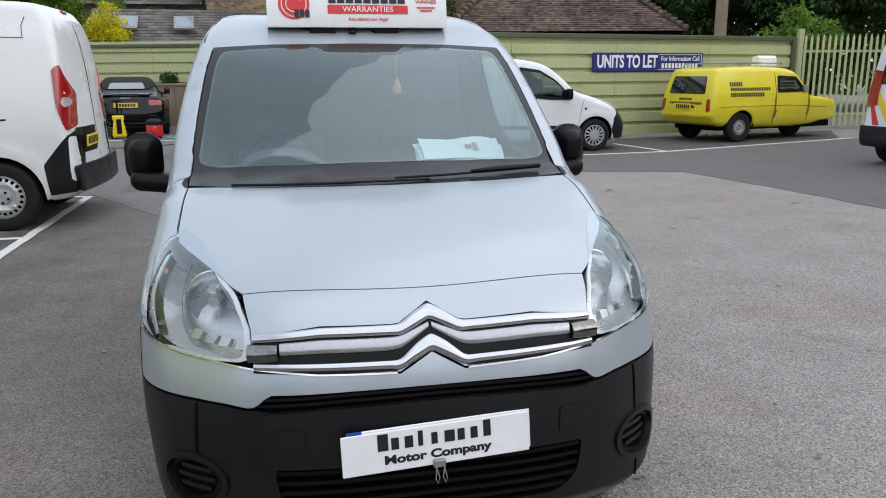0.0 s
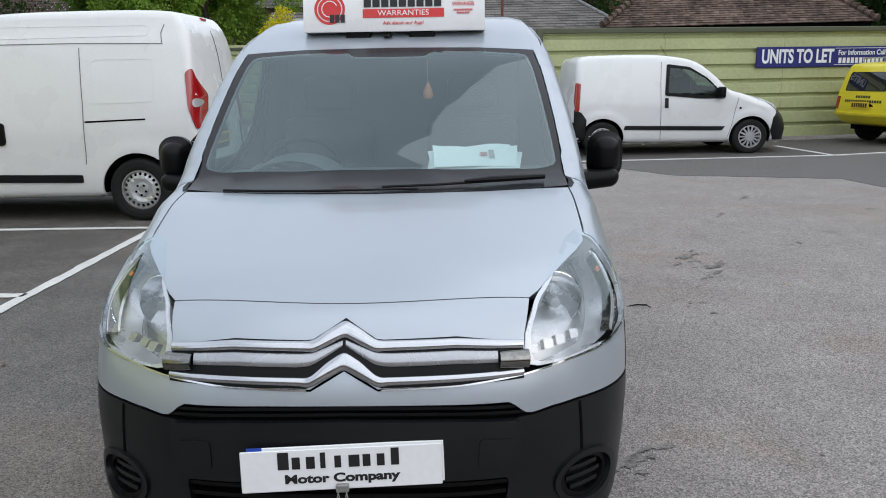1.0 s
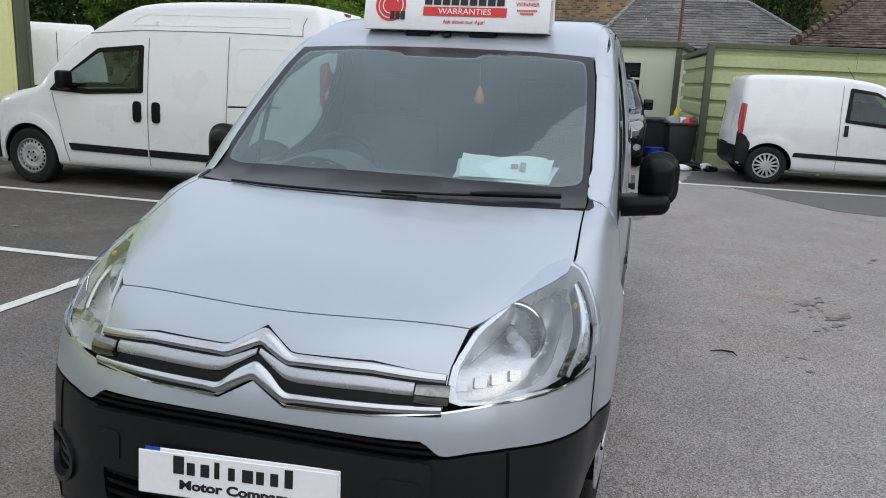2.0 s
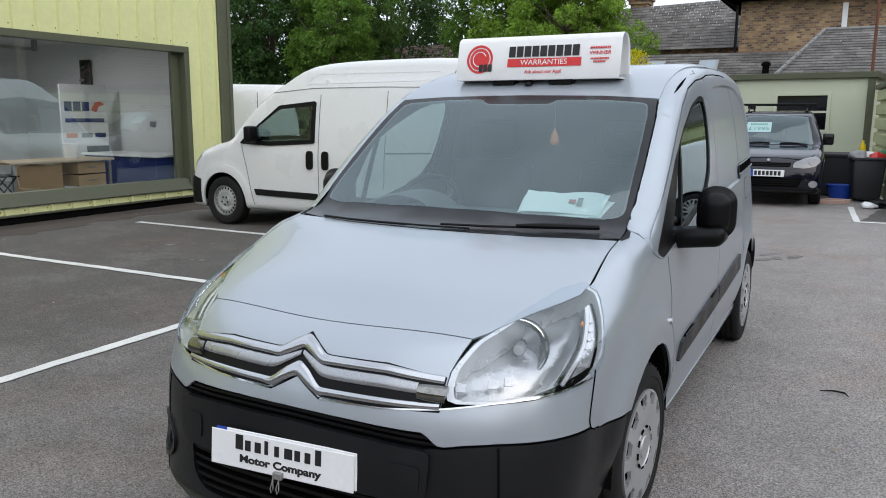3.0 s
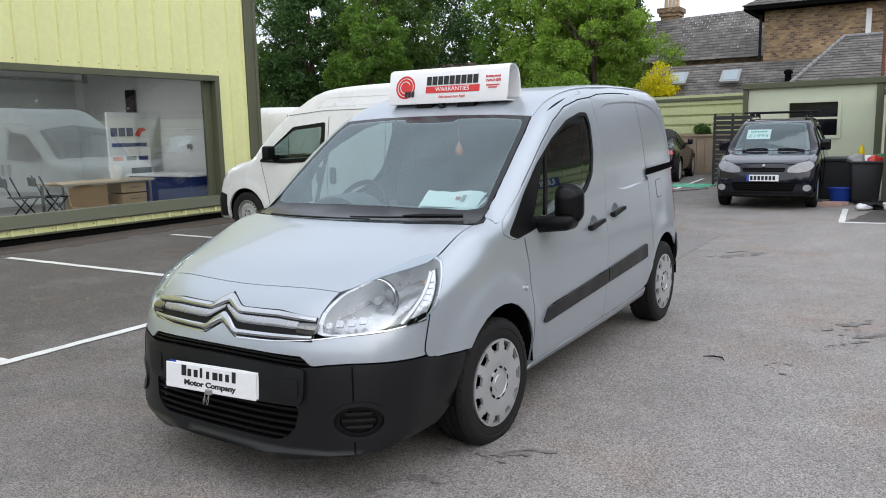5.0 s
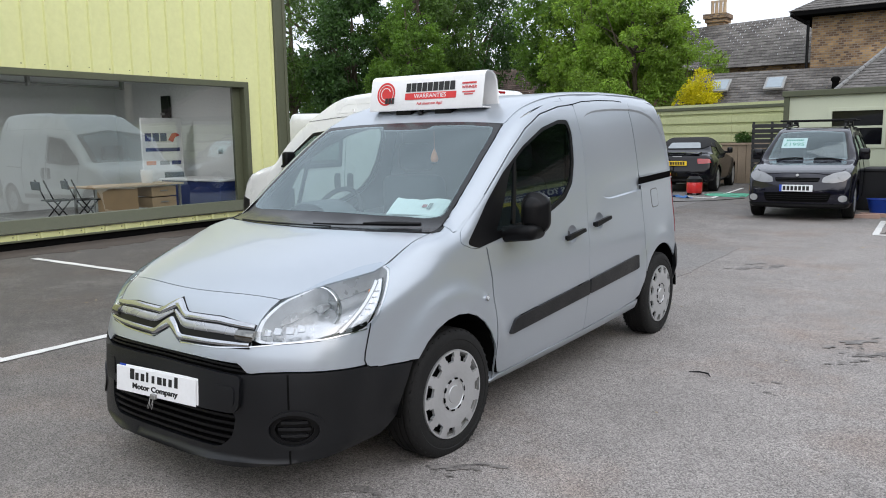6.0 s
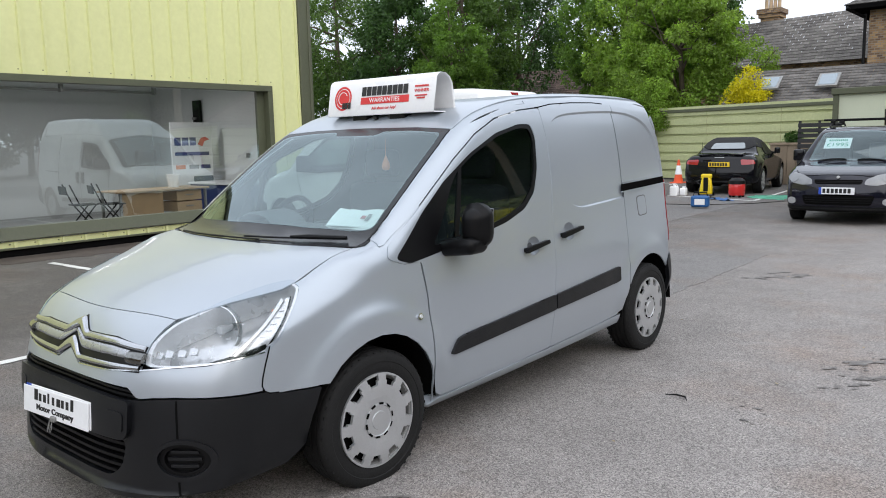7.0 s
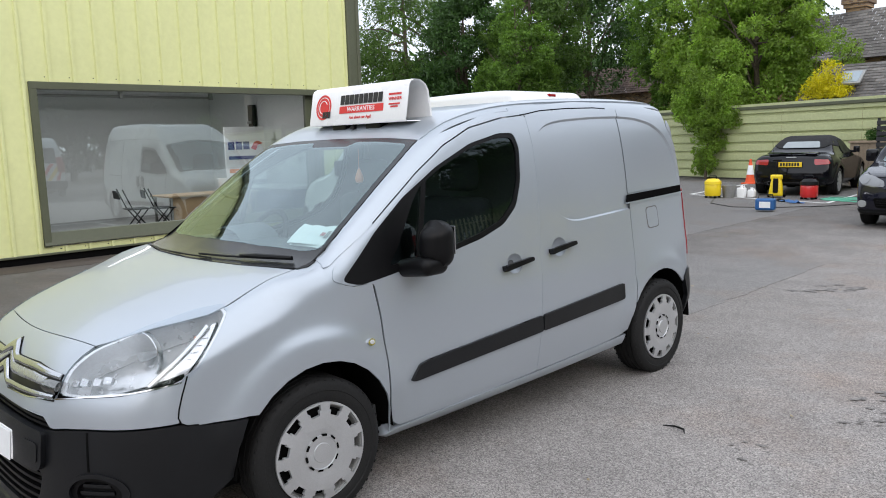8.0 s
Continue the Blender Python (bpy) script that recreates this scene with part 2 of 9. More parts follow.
asphalt = asphalt_mat("worn_asphalt", (0.088, 0.080, 0.073), (0.330, 0.306, 0.288), (-2.4, 2.6))
asphalt_dark = asphalt_mat("newer_dark_asphalt", (0.080, 0.077, 0.075), (0.145, 0.139, 0.134), (-3, 3))
def table(pts, lo=None, hi=None):
    """A smooth curve through (v, w) points, as a function of arrays."""
    p = np.array(pts, float)
    x, y = p[:, 0], p[:, 1]
    d = np.diff(y) / np.diff(x)
    m = np.concatenate([[d[0]], np.where(d[1:] * d[:-1] > 0, 2 * d[1:] * d[:-1] / np.where(d[1:] + d[:-1] == 0, 1, d[1:] + d[:-1]), 0), [d[-1]]])

    def value(v):
        v = np.clip(v, x[0], x[-1])
        i = np.clip(np.searchsorted(x, v) - 1, 0, len(x) - 2)
        h = x[i + 1] - x[i]
        t = (v - x[i]) / h
        return (y[i] * (1 + 2 * t) * (1 - t) ** 2 + m[i] * h * t * (1 - t) ** 2 + y[i + 1] * t * t * (3 - 2 * t) + m[i + 1] * h * t * t * (t - 1))
    return value


def spline(pts, n=6):
    """A closed Catmull-Rom outline through 2D points."""
    p = np.array(pts, float)
    out = []
    for i in range(len(p)):
        a, b, c, d = p[i - 1], p[i], p[(i + 1) % len(p)], p[(i + 2) % len(p)]
        for t in np.arange(n) / n:
            out.append(0.5 * (2 * b + (c - a) * t + (2 * a - 5 * b + 4 * c - d) * t * t + (3 * b - a - 3 * c + d) * t ** 3))
    return np.array(out)


class Hull:
    """A car body as a smooth solid: side silhouette, half width by height, plan taper, and sweep of the ends."""

    def __init__(self, outline, half, taper, sweep, k=0.08, flares=(), tail=0.05, nose=2.0, brows=()):
        self.poly = spline(outline, 4)
        self.half, self.taper, self.sweep = table(half), table(taper), table(sweep)
        self.k, self.flares, self.tail, self.nose, self.brows = k, flares, tail, nose, brows
        self.mid = (self.poly[:, 0].min() + self.poly[:, 0].max()) / 2
        self.end = self.poly[:, 0].max()

    def profile(self, y, z):
        a, b = self.poly, np.roll(self.poly, -1, 0)
        best, inside = np.full(y.shape, 1e9), np.zeros(y.shape, bool)
        for (ay, az), (by, bz) in zip(a, b):
            ey, ez = by - ay, bz - az
            wy, wz = y - ay, z - az
            t = np.clip((wy * ey + wz * ez) / (ey * ey + ez * ez + 1e-12), 0, 1)
            best = np.minimum(best, (wy - t * ey) ** 2 + (wz - t * ez) ** 2)
            inside ^= ((az > z) != (bz > z)) & (y < ey * (z - az) / (ez + (1e-12 if ez == 0 else 0)) + ay)
        return np.where(inside, -1, 1) * np.sqrt(best)

    def f(self, p):
        x, y, z = np.abs(p[:, 0]), p[:, 1], p[:, 2]
        front = np.clip((self.mid - y) / (self.mid * 0.6), 0, 1)
        back = np.clip((y - self.mid) / (self.end - self.mid) * 2 - 1, 0, 1)
        blunt = self.nose + (2 - self.nose) * np.clip((z - 0.88) / 0.14, 0, 1)
        ys = y - self.sweep(z) * (x / 0.7) ** blunt * front + self.tail * (x / 0.7) ** 2 * back
        w = self.half(z) * self.taper(y)
        for fy, fz, fr, fh in self.flares:
            d = np.hypot(y - fy, z - fz)
            w = w + fh * np.exp(-((d - fr) / 0.085) ** 2)
        for fy, fz, fr, fh, lean in self.brows:      # raised arch with a creased outer edge
            d, a = np.hypot(y - fy, z - fz), np.arctan2(z - fz, y - fy)
            fade = np.clip((np.sin(a) - 0.05) / 0.35, 0, 1) * np.clip(1.1 - lean * np.clip(np.cos(a), 0, 1), 0, 1)
            w = w + fh * fade / (1 + np.exp(np.clip((d - fr) / 0.020, -40, 40)))
        a, b = self.profile(ys, z), x - w
        h = np.clip(self.k - np.abs(a - b), 0, None) / self.k
        return np.maximum(a, b) + h * h * self.k / 4

    def cast(self, start, way, reach=6.0):
        """March rays on to the skin; returns places and outward normals."""
        p, live = start.copy(), np.arange(len(start))
        for _ in range(70):
            v = self.f(p[live])
            p[live] += way[live] * np.clip(v * 0.75, -0.05, 0.5)[:, None]
            live = live[(np.abs(v) > 3e-4) & (np.abs(p[live] - start[live]).max(1) < reach)]
            if not len(live):
                break
        n = np.stack([(self.f(p + e) - self.f(p - e)) for e in np.eye(3) * 0.004], 1)
        return p, n / (np.linalg.norm(n, axis=1)[:, None] + 1e-9)


# ---- mesh tools ----
from mathutils.geometry import delaunay_2d_cdt


def mesh_of(name, verts, faces, normals=None, smooth=False):
    me = bpy.data.meshes.new(name)
    me.from_pydata([tuple(v) for v in verts], [], [tuple(f) for f in faces])
    if smooth:
        me.shade_smooth()
    if normals is not None:
        me.normals_split_custom_set_from_vertices([tuple(v) for v in normals])
    me.update()
    return me


def put(name, me, material, parent=None, label=""):
    """Links a mesh as one object, under its thing where there is one."""
    ob = new(name, me)
    if material is not None and not me.materials:
        for q in material if isinstance(material, (list, tuple)) else [material]:
            me.materials.append(q)
    if parent is not None:
        ob.parent = parent
    return tagged(ob, label)


def part(name, bm, material, parent, label="", smooth=None):
    """Links a bmesh as one mesh object under a thing or a part."""
    me = bpy.data.meshes.new(name)
    bmesh.ops.recalc_face_normals(bm, faces=bm.faces)
    bm.to_mesh(me)
    bm.free()
    if smooth:
        me.shade_smooth()
        me.set_sharp_from_angle(angle=radians(smooth))
    return put(name, me, material, parent, label)


def thing(name, label, category, m=None, group="", kind=""):
    ob = tagged(new(name), label, category, group, kind)
    ob.empty_display_size = 0.2
    if m is not None:
        ob.matrix_basis = m
    return ob


def box(bm, x0, x1, y0, y1, z0, z1, bevel=0.0, seg=1, m=None):
    """Adds a box, with rounded edges where bevel is set."""
    made = bmesh.ops.create_cube(bm, size=1)["verts"]
    for v in made:
        v.co = Vector((x0 + (v.co.x + 0.5) * (x1 - x0), y0 + (v.co.y + 0.5) * (y1 - y0), z0 + (v.co.z + 0.5) * (z1 - z0)))
    if bevel:
        edges = list({e for v in made for e in v.link_edges})
        made = list({v for f in bmesh.ops.bevel(bm, geom=edges, offset=bevel, segments=seg, affect="EDGES", profile=0.5)["faces"] for v in f.verts} | {v for v in made if v.is_valid})
    if m is not None:
        bmesh.ops.transform(bm, matrix=m, verts=made)
    return made


def a_box(x0, x1, y0, y1, z0, z1, bevel=0.0, seg=1, m=None):
    bm = bmesh.new()
    box(bm, x0, x1, y0, y1, z0, z1, bevel, seg, m)
    return bm


def lathe(bm, profile, n=32, m=None, arc=360.0, a0=0.0):
    """Turns (radius, height) points about the z axis."""
    rings, full = [], arc >= 360
    for i in range(n if full else n + 1):
        a = radians(a0 + arc * i / n)
        rings.append([bm.verts.new((r * math.cos(a), r * math.sin(a), h)) for r, h in profile])
    for i in range(n):
        p, q = rings[i], rings[(i + 1) % len(rings)]
        for j in range(len(profile) - 1):
            bm.faces.new((p[j], q[j], q[j + 1], p[j + 1]))
    verts = [v for r in rings for v in r]
    bmesh.ops.remove_doubles(bm, verts=verts, dist=1e-5)
    verts = [v for v in verts if v.is_valid]
    if m is not None:
        bmesh.ops.transform(bm, matrix=m, verts=verts)
    return verts


def tube(bm, points, radius, n=8, closed=False):
    """A round bar along a list of places; radius may be a list."""
    pts = [Vector(p) for p in points]
    rr = radius if isinstance(radius, (list, tuple)) else [radius] * len(pts)
    rings = []
    for i, p in enumerate(pts):
        a = pts[i - 1] if i or closed else p
        c = pts[(i + 1) % len(pts)] if i + 1 < len(pts) or closed else p
        d = (c - a).normalized()
        u = d.cross(Vector((0, 0, 1)) if abs(d.z) < 0.9 else Vector((1, 0, 0))).normalized()
        w = u.cross(d)
        rings.append([bm.verts.new(p + (u * math.cos(2 * math.pi * k / n) + w * math.sin(2 * math.pi * k / n)) * rr[i]) for k in range(n)])
    for i in range(len(rings) if closed else len(rings) - 1):
        p, q = rings[i], rings[(i + 1) % len(rings)]
        for k in range(n):
            bm.faces.new((p[k], p[(k + 1) % n], q[(k + 1) % n], q[k]))
    if not closed:
        bm.faces.new(rings[0][::-1])
        bm.faces.new(rings[-1])


def inside(poly, p):
    hit = np.zeros(len(p), bool)
    for (ax, ay), (bx, by) in zip(poly, np.roll(poly, -1, 0)):
        if ay != by:
            hit ^= ((ay > p[:, 1]) != (by > p[:, 1])) & (p[:, 0] < (bx - ax) * (p[:, 1] - ay) / (by - ay) + ax)
    return hit


def rounded(poly, r=0.03, n=4):
    """Rounds the corners of an outline."""
    p, out = np.array(poly, float), []
    for i in range(len(p)):
        a, b, c = p[i - 1], p[i], p[(i + 1) % len(p)]
        u, w = a - b, c - b
        lu, lw = np.linalg.norm(u), np.linalg.norm(w)
        d = min(r, lu * 0.45, lw * 0.45)
        s, e = b + u / lu * d, b + w / lw * d
        for t in np.linspace(0, 1, n):
            out.append((1 - t) ** 2 * s + 2 * t * (1 - t) * b + t * t * e)
    return np.array(out)


def dense(poly, step):
    p, out = np.array(poly, float), []
    for a, b in zip(p, np.roll(p, -1, 0)):
        k = max(1, int(np.ceil(np.linalg.norm(b - a) / step)))
        out += [a + (b - a) * t for t in np.arange(k) / k]
    return np.array(out)


def sheet(outline, lift, holes=(), thick=0.006, step=0.05):
    """A curved plate: a flat outline with holes, meshed inside, laid on a surface by lift(), with turned-in edges."""
    rims = [dense(o, step) for o in (outline, *holes)]
    lo, hi = rims[0].min(0), rims[0].max(0)
    gx, gy = np.meshgrid(np.arange(lo[0] + step / 2, hi[0], step), np.arange(lo[1] + step / 2, hi[1], step))
    grid = np.stack([gx.ravel(), gy.ravel()], 1)
    if len(grid):
        ok = inside(rims[0], grid)
        for hole in rims[1:]:
            ok &= ~inside(hole, grid)
        grid = grid[ok]
        every = np.concatenate(rims)
        if len(grid):
            near = np.array([((every - g) ** 2).sum(1).min() for g in grid])
            grid = grid[near > (step * 0.4) ** 2]
    pts, edges = [], []
    for r in rims:
        k = len(pts)
        pts += [Vector(v) for v in r]
        edges += [(k + i, k + (i + 1) % len(r)) for i in range(len(r))]
    pts += [Vector(v) for v in grid]
    v2, _, faces, *_ = delaunay_2d_cdt(pts, edges, [], 0, 1e-6)
    v2 = np.array([tuple(v) for v in v2])
    faces = np.array([f for f in faces if len(f) == 3])
    mid = v2[faces].mean(1)
    ok = inside(rims[0], mid)
    for hole in rims[1:]:
        ok &= ~inside(hole, mid)
    p, nrm, good = lift(v2)
    ok &= good[faces].all(1)
    faces = faces[ok]
    # face the way the surface does
    cr = np.cross(p[faces[:, 1]] - p[faces[:, 0]], p[faces[:, 2]] - p[faces[:, 0]])
    flip = (cr * nrm[faces].mean(1)).sum(1) < 0
    faces[flip] = faces[flip][:, ::-1]
    verts, normals, out = list(p), list(nrm), [tuple(f) for f in faces]
    if thick:
        count = {}
        for f in out:
            for a, b in ((f[0], f[1]), (f[1], f[2]), (f[2], f[0])):
                count[(a, b)] = count.get((a, b), 0) + 1
        border = [e for e in count if (e[1], e[0]) not in count]
        top, low = {}, {}
        for v in {q for e in border for q in e}:
            top[v] = len(verts)
            verts.append(p[v]), normals.append((0, 0, 0))
            low[v] = len(verts)
            verts.append(p[v] - nrm[v] * thick), normals.append((0, 0, 0))
        out += [(top[b], top[a], low[a], low[b]) for a, b in border]
    used = sorted({q for f in out for q in f})
    where = {q: i for i, q in enumerate(used)}
    return [verts[q] for q in used], [tuple(where[q] for q in f) for f in out], [normals[q] for q in used]


def on_hull(hull, mode, off=0.0):
    """How flat outlines are laid on a car body: seen from the side (y, z), above (x, y), front or rear (x, z), or round the nose (u, z)."""
    def lift(v):
        n = len(v)
        if mode == "side":
            s, w = np.stack([np.full(n, 1.6), v[:, 0], v[:, 1]], 1), np.tile((-1.0, 0, 0), (n, 1))
        elif mode == "top":
            s, w = np.stack([v[:, 0], v[:, 1], np.full(n, 2.6)], 1), np.tile((0, 0, -1.0), (n, 1))
        elif mode == "front":
            s, w = np.stack([v[:, 0], np.full(n, -1.0), v[:, 1]], 1), np.tile((0, 1.0, 0), (n, 1))
        elif mode == "rear":
            s, w = np.stack([v[:, 0], np.full(n, hull.end + 1), v[:, 1]], 1), np.tile((0, -1.0, 0), (n, 1))
        else:
            a = v[:, 0] / 0.85
            w = np.stack([-np.sin(a), np.cos(a), 0 * a], 1)
            s = np.stack([0 * a, 0 * a + 0.95, v[:, 1]], 1) - w * 1.8
        p, nrm = hull.cast(s, w)
        return p + nrm * off, nrm, np.abs(hull.f(p)) < 0.02
    return lift


def wr(*pts):
    """Round-the-nose outline from places on the body."""
    return [(0.85 * math.atan2(x, 0.95 - y), z) for x, y, z in pts]


def panel(name, hull, mode, outline, material, parent, holes=(), off=0.0, thick=0.008, step=0.05, sides="one", label=""):
    """A body panel. sides: one, both (mirrored pair), right (mirrored only)."""
    v, f, nrm = sheet(outline, on_hull(hull, mode, off), holes, thick, step)
    made = []
    if sides != "right":
        made.append(put(name, mesh_of(name, v, f, nrm, True), material, parent, label))
    if sides != "one":
        v2, n2 = [(-a[0], a[1], a[2]) for a in v], [(-a[0], a[1], a[2]) for a in nrm]
        made.append(put(name, mesh_of(name, v2, [q[::-1] for q in f], n2, True), material, parent, label))
    return made[0]


def band(outline, w):
    """The two edges of a strip that runs along an open line."""
    p = np.array(outline, float)
    d = np.gradient(p, axis=0)
    d /= np.linalg.norm(d, axis=1)[:, None]
    q = np.stack([-d[:, 1], d[:, 0]], 1) * w / 2
    return np.concatenate([p + q, (p - q)[::-1]])


def disc(r, n=24, cx=0.0, cy=0.0, ry=None):
    return [(cx + r * math.cos(2 * math.pi * i / n), cy + (ry or r) * math.sin(2 * math.pi * i / n)) for i in range(n)]


def flat_at(m, dome=None):
    """Lays a flat outline in the xy plane of a pose; dome(r) gives the height."""
    m = np.array(m)

    def lift(v):
        r = np.hypot(v[:, 0], v[:, 1])
        h = dome(r) if dome else 0 * r
        p = np.stack([v[:, 0], v[:, 1], h, np.ones(len(v))], 1) @ m.T
        return p[:, :3], np.tile(m[:3, 2], (len(v), 1)), np.ones(len(v), bool)
    return lift


def flat_part(name, outline, m, material, parent, holes=(), thick=0.004, step=0.2, dome=None, label=""):
    v, f, nrm = sheet(outline, flat_at(m, dome), holes, thick, step)
    return put(name, mesh_of(name, v, f), material, parent, label)


def lettering(name, text, size, m, material, parent, width=None, depth=0.002, label="", spacing=1.0, bold=0.0):
    """Raised words in the built-in font, centred on a pose; width squeezes them to fit."""
    cu = bpy.data.curves.new(name, "FONT")
    cu.body, cu.size, cu.align_x, cu.align_y, cu.extrude, cu.space_character = text, size, "CENTER", "CENTER", depth, spacing
    cu.offset = bold
    ob = bpy.data.objects.new(name, cu)
    me = bpy.data.meshes.new_from_object(ob)
    bpy.data.objects.remove(ob)
    co = np.array([v.co for v in me.vertices])
    k = width / (co[:, 0].max() - co[:, 0].min()) if width else 1
    me.transform(m @ Matrix.Diagonal((k, 1, 1, 1)))
    me.materials.clear()
    return put(name, me, material, parent, label)


def bars(name, widths, height, m, material, parent, gap=0.25, depth=0.002, label=""):
    """Plain bars that stand for writing: one a letter, centred on a pose. widths: total, count."""
    total, count = widths
    w, me = total / count, None
    for i in range(count):
        x = -total / 2 + i * w
        if me is None:
            me = part(name, a_box(0, w * (1 - gap), -height / 2, height / 2, 0, depth), material, parent, label)
            ob, me = me, me.data
        else:
            ob = put(name, me, None, parent, label)
        ob.matrix_basis = m @ pose(x, 0, 0)

# ---- ground and painted lines ----
bm = bmesh.new()
xs = sorted({*np.linspace(-16, 18, 18), -900, -200, -60, -30, 30, 60, 200, 900})
ys = sorted({*np.linspace(-10, 30, 20), -900, -200, -60, -25, 45, 80, 200, 900})
grid = [[bm.verts.new((x, y, 0)) for x in xs] for y in ys]
for r0, r1 in zip(grid, grid[1:]):
    for i in range(len(xs) - 1):
        bm.faces.new((r0[i], r0[i + 1], r1[i + 1], r1[i]))
tagged(part("ground", bm, asphalt, None), "worn grey asphalt yard", "ground", kind="structure")


def ragged(poly, amount, step=0.12, seed=1):
    rng = np.random.default_rng(seed)
    p = dense(poly, step)
    return p + rng.normal(0, amount, p.shape)


def ground_patch(name, poly, material, label, z=0.004, seed=1, amount=0.012, category="ground"):
    v, f, nrm = sheet(ragged(poly, amount, seed=seed), flat_at(pose(0, 0, z)), (), 0.004, 0.5)
    return tagged(put(name, mesh_of(name, v, f), material), label, category, kind="structure")


relaid = asphalt_mat("relaid_grey_asphalt", (0.140, 0.134, 0.129), (0.262, 0.250, 0.239), (-3, 3))
dirty_asphalt = asphalt_mat("dirty_asphalt", (0.050, 0.045, 0.040), (0.10, 0.092, 0.085), (-3, 3))
ground_patch("asphalt_patch", [(0.22, 4.6), (0.16, 8.5), (-2.4, 8.3), (-2.55, 15.5), (-3.2, 22), (-14, 24), (-14, 8.6), (-2.7, 8.2), (-0.6, 4.6)], relaid, "darker relaid asphalt patch behind the vans")
ground_patch("asphalt_patch", [(1.5, 10.95), (6.6, 11.35), (11.6, 12.9), (13, 15), (1.9, 13.5)], dirty_asphalt, "dirty asphalt strip along the fence", seed=5)

ground_patch("asphalt_patch", [(2.2, 10.75), (3.3, 9.0), (5.4, 8.45), (5.7, 6.7), (5.95, 4.4), (9, 3.4), (14, 4), (14, 13.2), (11.7, 12.7), (6.6, 11.12)], asphalt_dark, "darker relaid asphalt by the fence bays", z=0.005, seed=7)
ground_patch("dirt_strip", [(-8.42, -6.9), (-7.75, -6.9), (-7.85, -3), (-7.6, 0), (-7.75, 2.5), (-7.55, 4.2), (-7.75, 6.0), (-7.6, 7.5), (-7.8, 8.6), (-8.42, 8.6)], mat("damp_brown_dirt", (0.058, 0.045, 0.036), 0.9, 0, 0.5, 3, 60, bump=0.6), "damp brown dirt along the showroom wall", seed=8, amount=0.05)


def paint_line(a, b, w=0.09, seed=0):
    a, b = np.array(a, float), np.array(b, float)
    d = (b - a) / np.linalg.norm(b - a)
    n = np.array((-d[1], d[0])) * w / 2
    v, f, nrm = sheet(ragged([a - n, b - n, b + n, a + n], 0.004, 0.10, seed), flat_at(pose(0, 0, 0.008)), (), 0.003, 0.4)
    return tagged(put("bay_line", mesh_of("bay_line", v, f), line_white), "worn white parking bay line on asphalt", "road marking", "bay lines", "structure")


LINES = [((-2.66, 0.45), (-2.72, 8.10)), ((-2.7, 0.50), (-7.3, 0.55)), ((-2.7, 3.20), (-7.35, 3.05)), ((-2.75, 5.57), (-7.25, 5.50)), ((-2.75, 8.08), (-7.3, 8.05)),
         ((1.42, 10.72), (6.6, 11.25)), ((6.6, 11.25), (11.9, 12.9)), ((1.45, 10.75), (1.33, 12.8)), ((6.62, 11.3), (6.35, 13.0)),
         ((-2.6, 16.4), (-2.9, 20.2)), ((-2.6, 16.4), (-6.3, 17.6)), ((-6.4, 17.7), (-6.9, 22.5))]
for i, (a, b) in enumerate(LINES):
    paint_line(a, b, seed=i)

# tar cracks, oil spots and small debris on the yard
rng = np.random.default_rng(4)
bm = bmesh.new()


def splash(cx, cy, r, ang, k):
    """A ragged damp mark drawn out along one line, with drops round it."""
    for j in range(k):
        big = r * (0.38 if j == 0 else rng.uniform(0.04, 0.24))
        ox, oy = (0, 0) if j == 0 else (rng.normal(0, r * 0.9), rng.normal(0, r * 0.45))
        ph = rng.uniform(0, 6.28, 4)
        vs = []
        for i in range(22):
            a = 2 * math.pi * i / 22
            w = big * (1 + 0.30 * math.sin(2 * a + ph[0]) + 0.22 * math.sin(5 * a + ph[1]) + 0.16 * math.sin(9 * a + ph[2])) * rng.uniform(0.88, 1.12)
            x, y = ox + w * 1.15 * math.cos(a), oy + w * 0.62 * math.sin(a)
            vs.append(bm.verts.new((cx + x * math.cos(ang) - y * math.sin(ang), cy + x * math.sin(ang) + y * math.cos(ang), 0.0045 + 0.0002 * j)))
        bm.faces.new(vs)


for cx, cy, r, k in ((1.86, 2.68, 0.05, 3), (1.86, 2.9, 0.06, 4), (1.44, 1.83, 0.03, 3), (2.19, 3.64, 0.10, 10), (2.12, 4.15, 0.17, 16), (2.3, 3.9, 0.13, 12), (0.95, 0.85, 0.16, 10), (0.75, 0.45, 0.12, 8), (0.62, 0.25, 0.09, 6),
                     (0.6, 6.9, 0.20, 12), (0.9, 7.25, 0.22, 8), (3.0, 6.0, 0.10, 5), (3.6, 7.0, 0.16, 8), (4.6, 6.2, 0.12, 6), (5.2, 5.6, 0.12, 6), (-4.4, 3.9, 0.1, 5), (-5.4, 4.4, 0.12, 5), (2.9, 2.6, 0.05, 3), (2.6, 1.4, 0.05, 4), (3.2, 4.6, 0.07, 4), (1.7, 0.9, 0.03, 4), (2.1, 0.5, 0.03, 5)):
    splash(cx, cy, r, 0.6 + rng.normal(0, 0.25), k)
tagged(part("oil_stain", bm, mat("oily_tarmac", (0.172, 0.160, 0.150), 0.75, 0, 0.8, 16, 120, bump=0.5), None), "dark oil and damp stains on the asphalt", "stain", kind="stuff")
bm = bmesh.new()
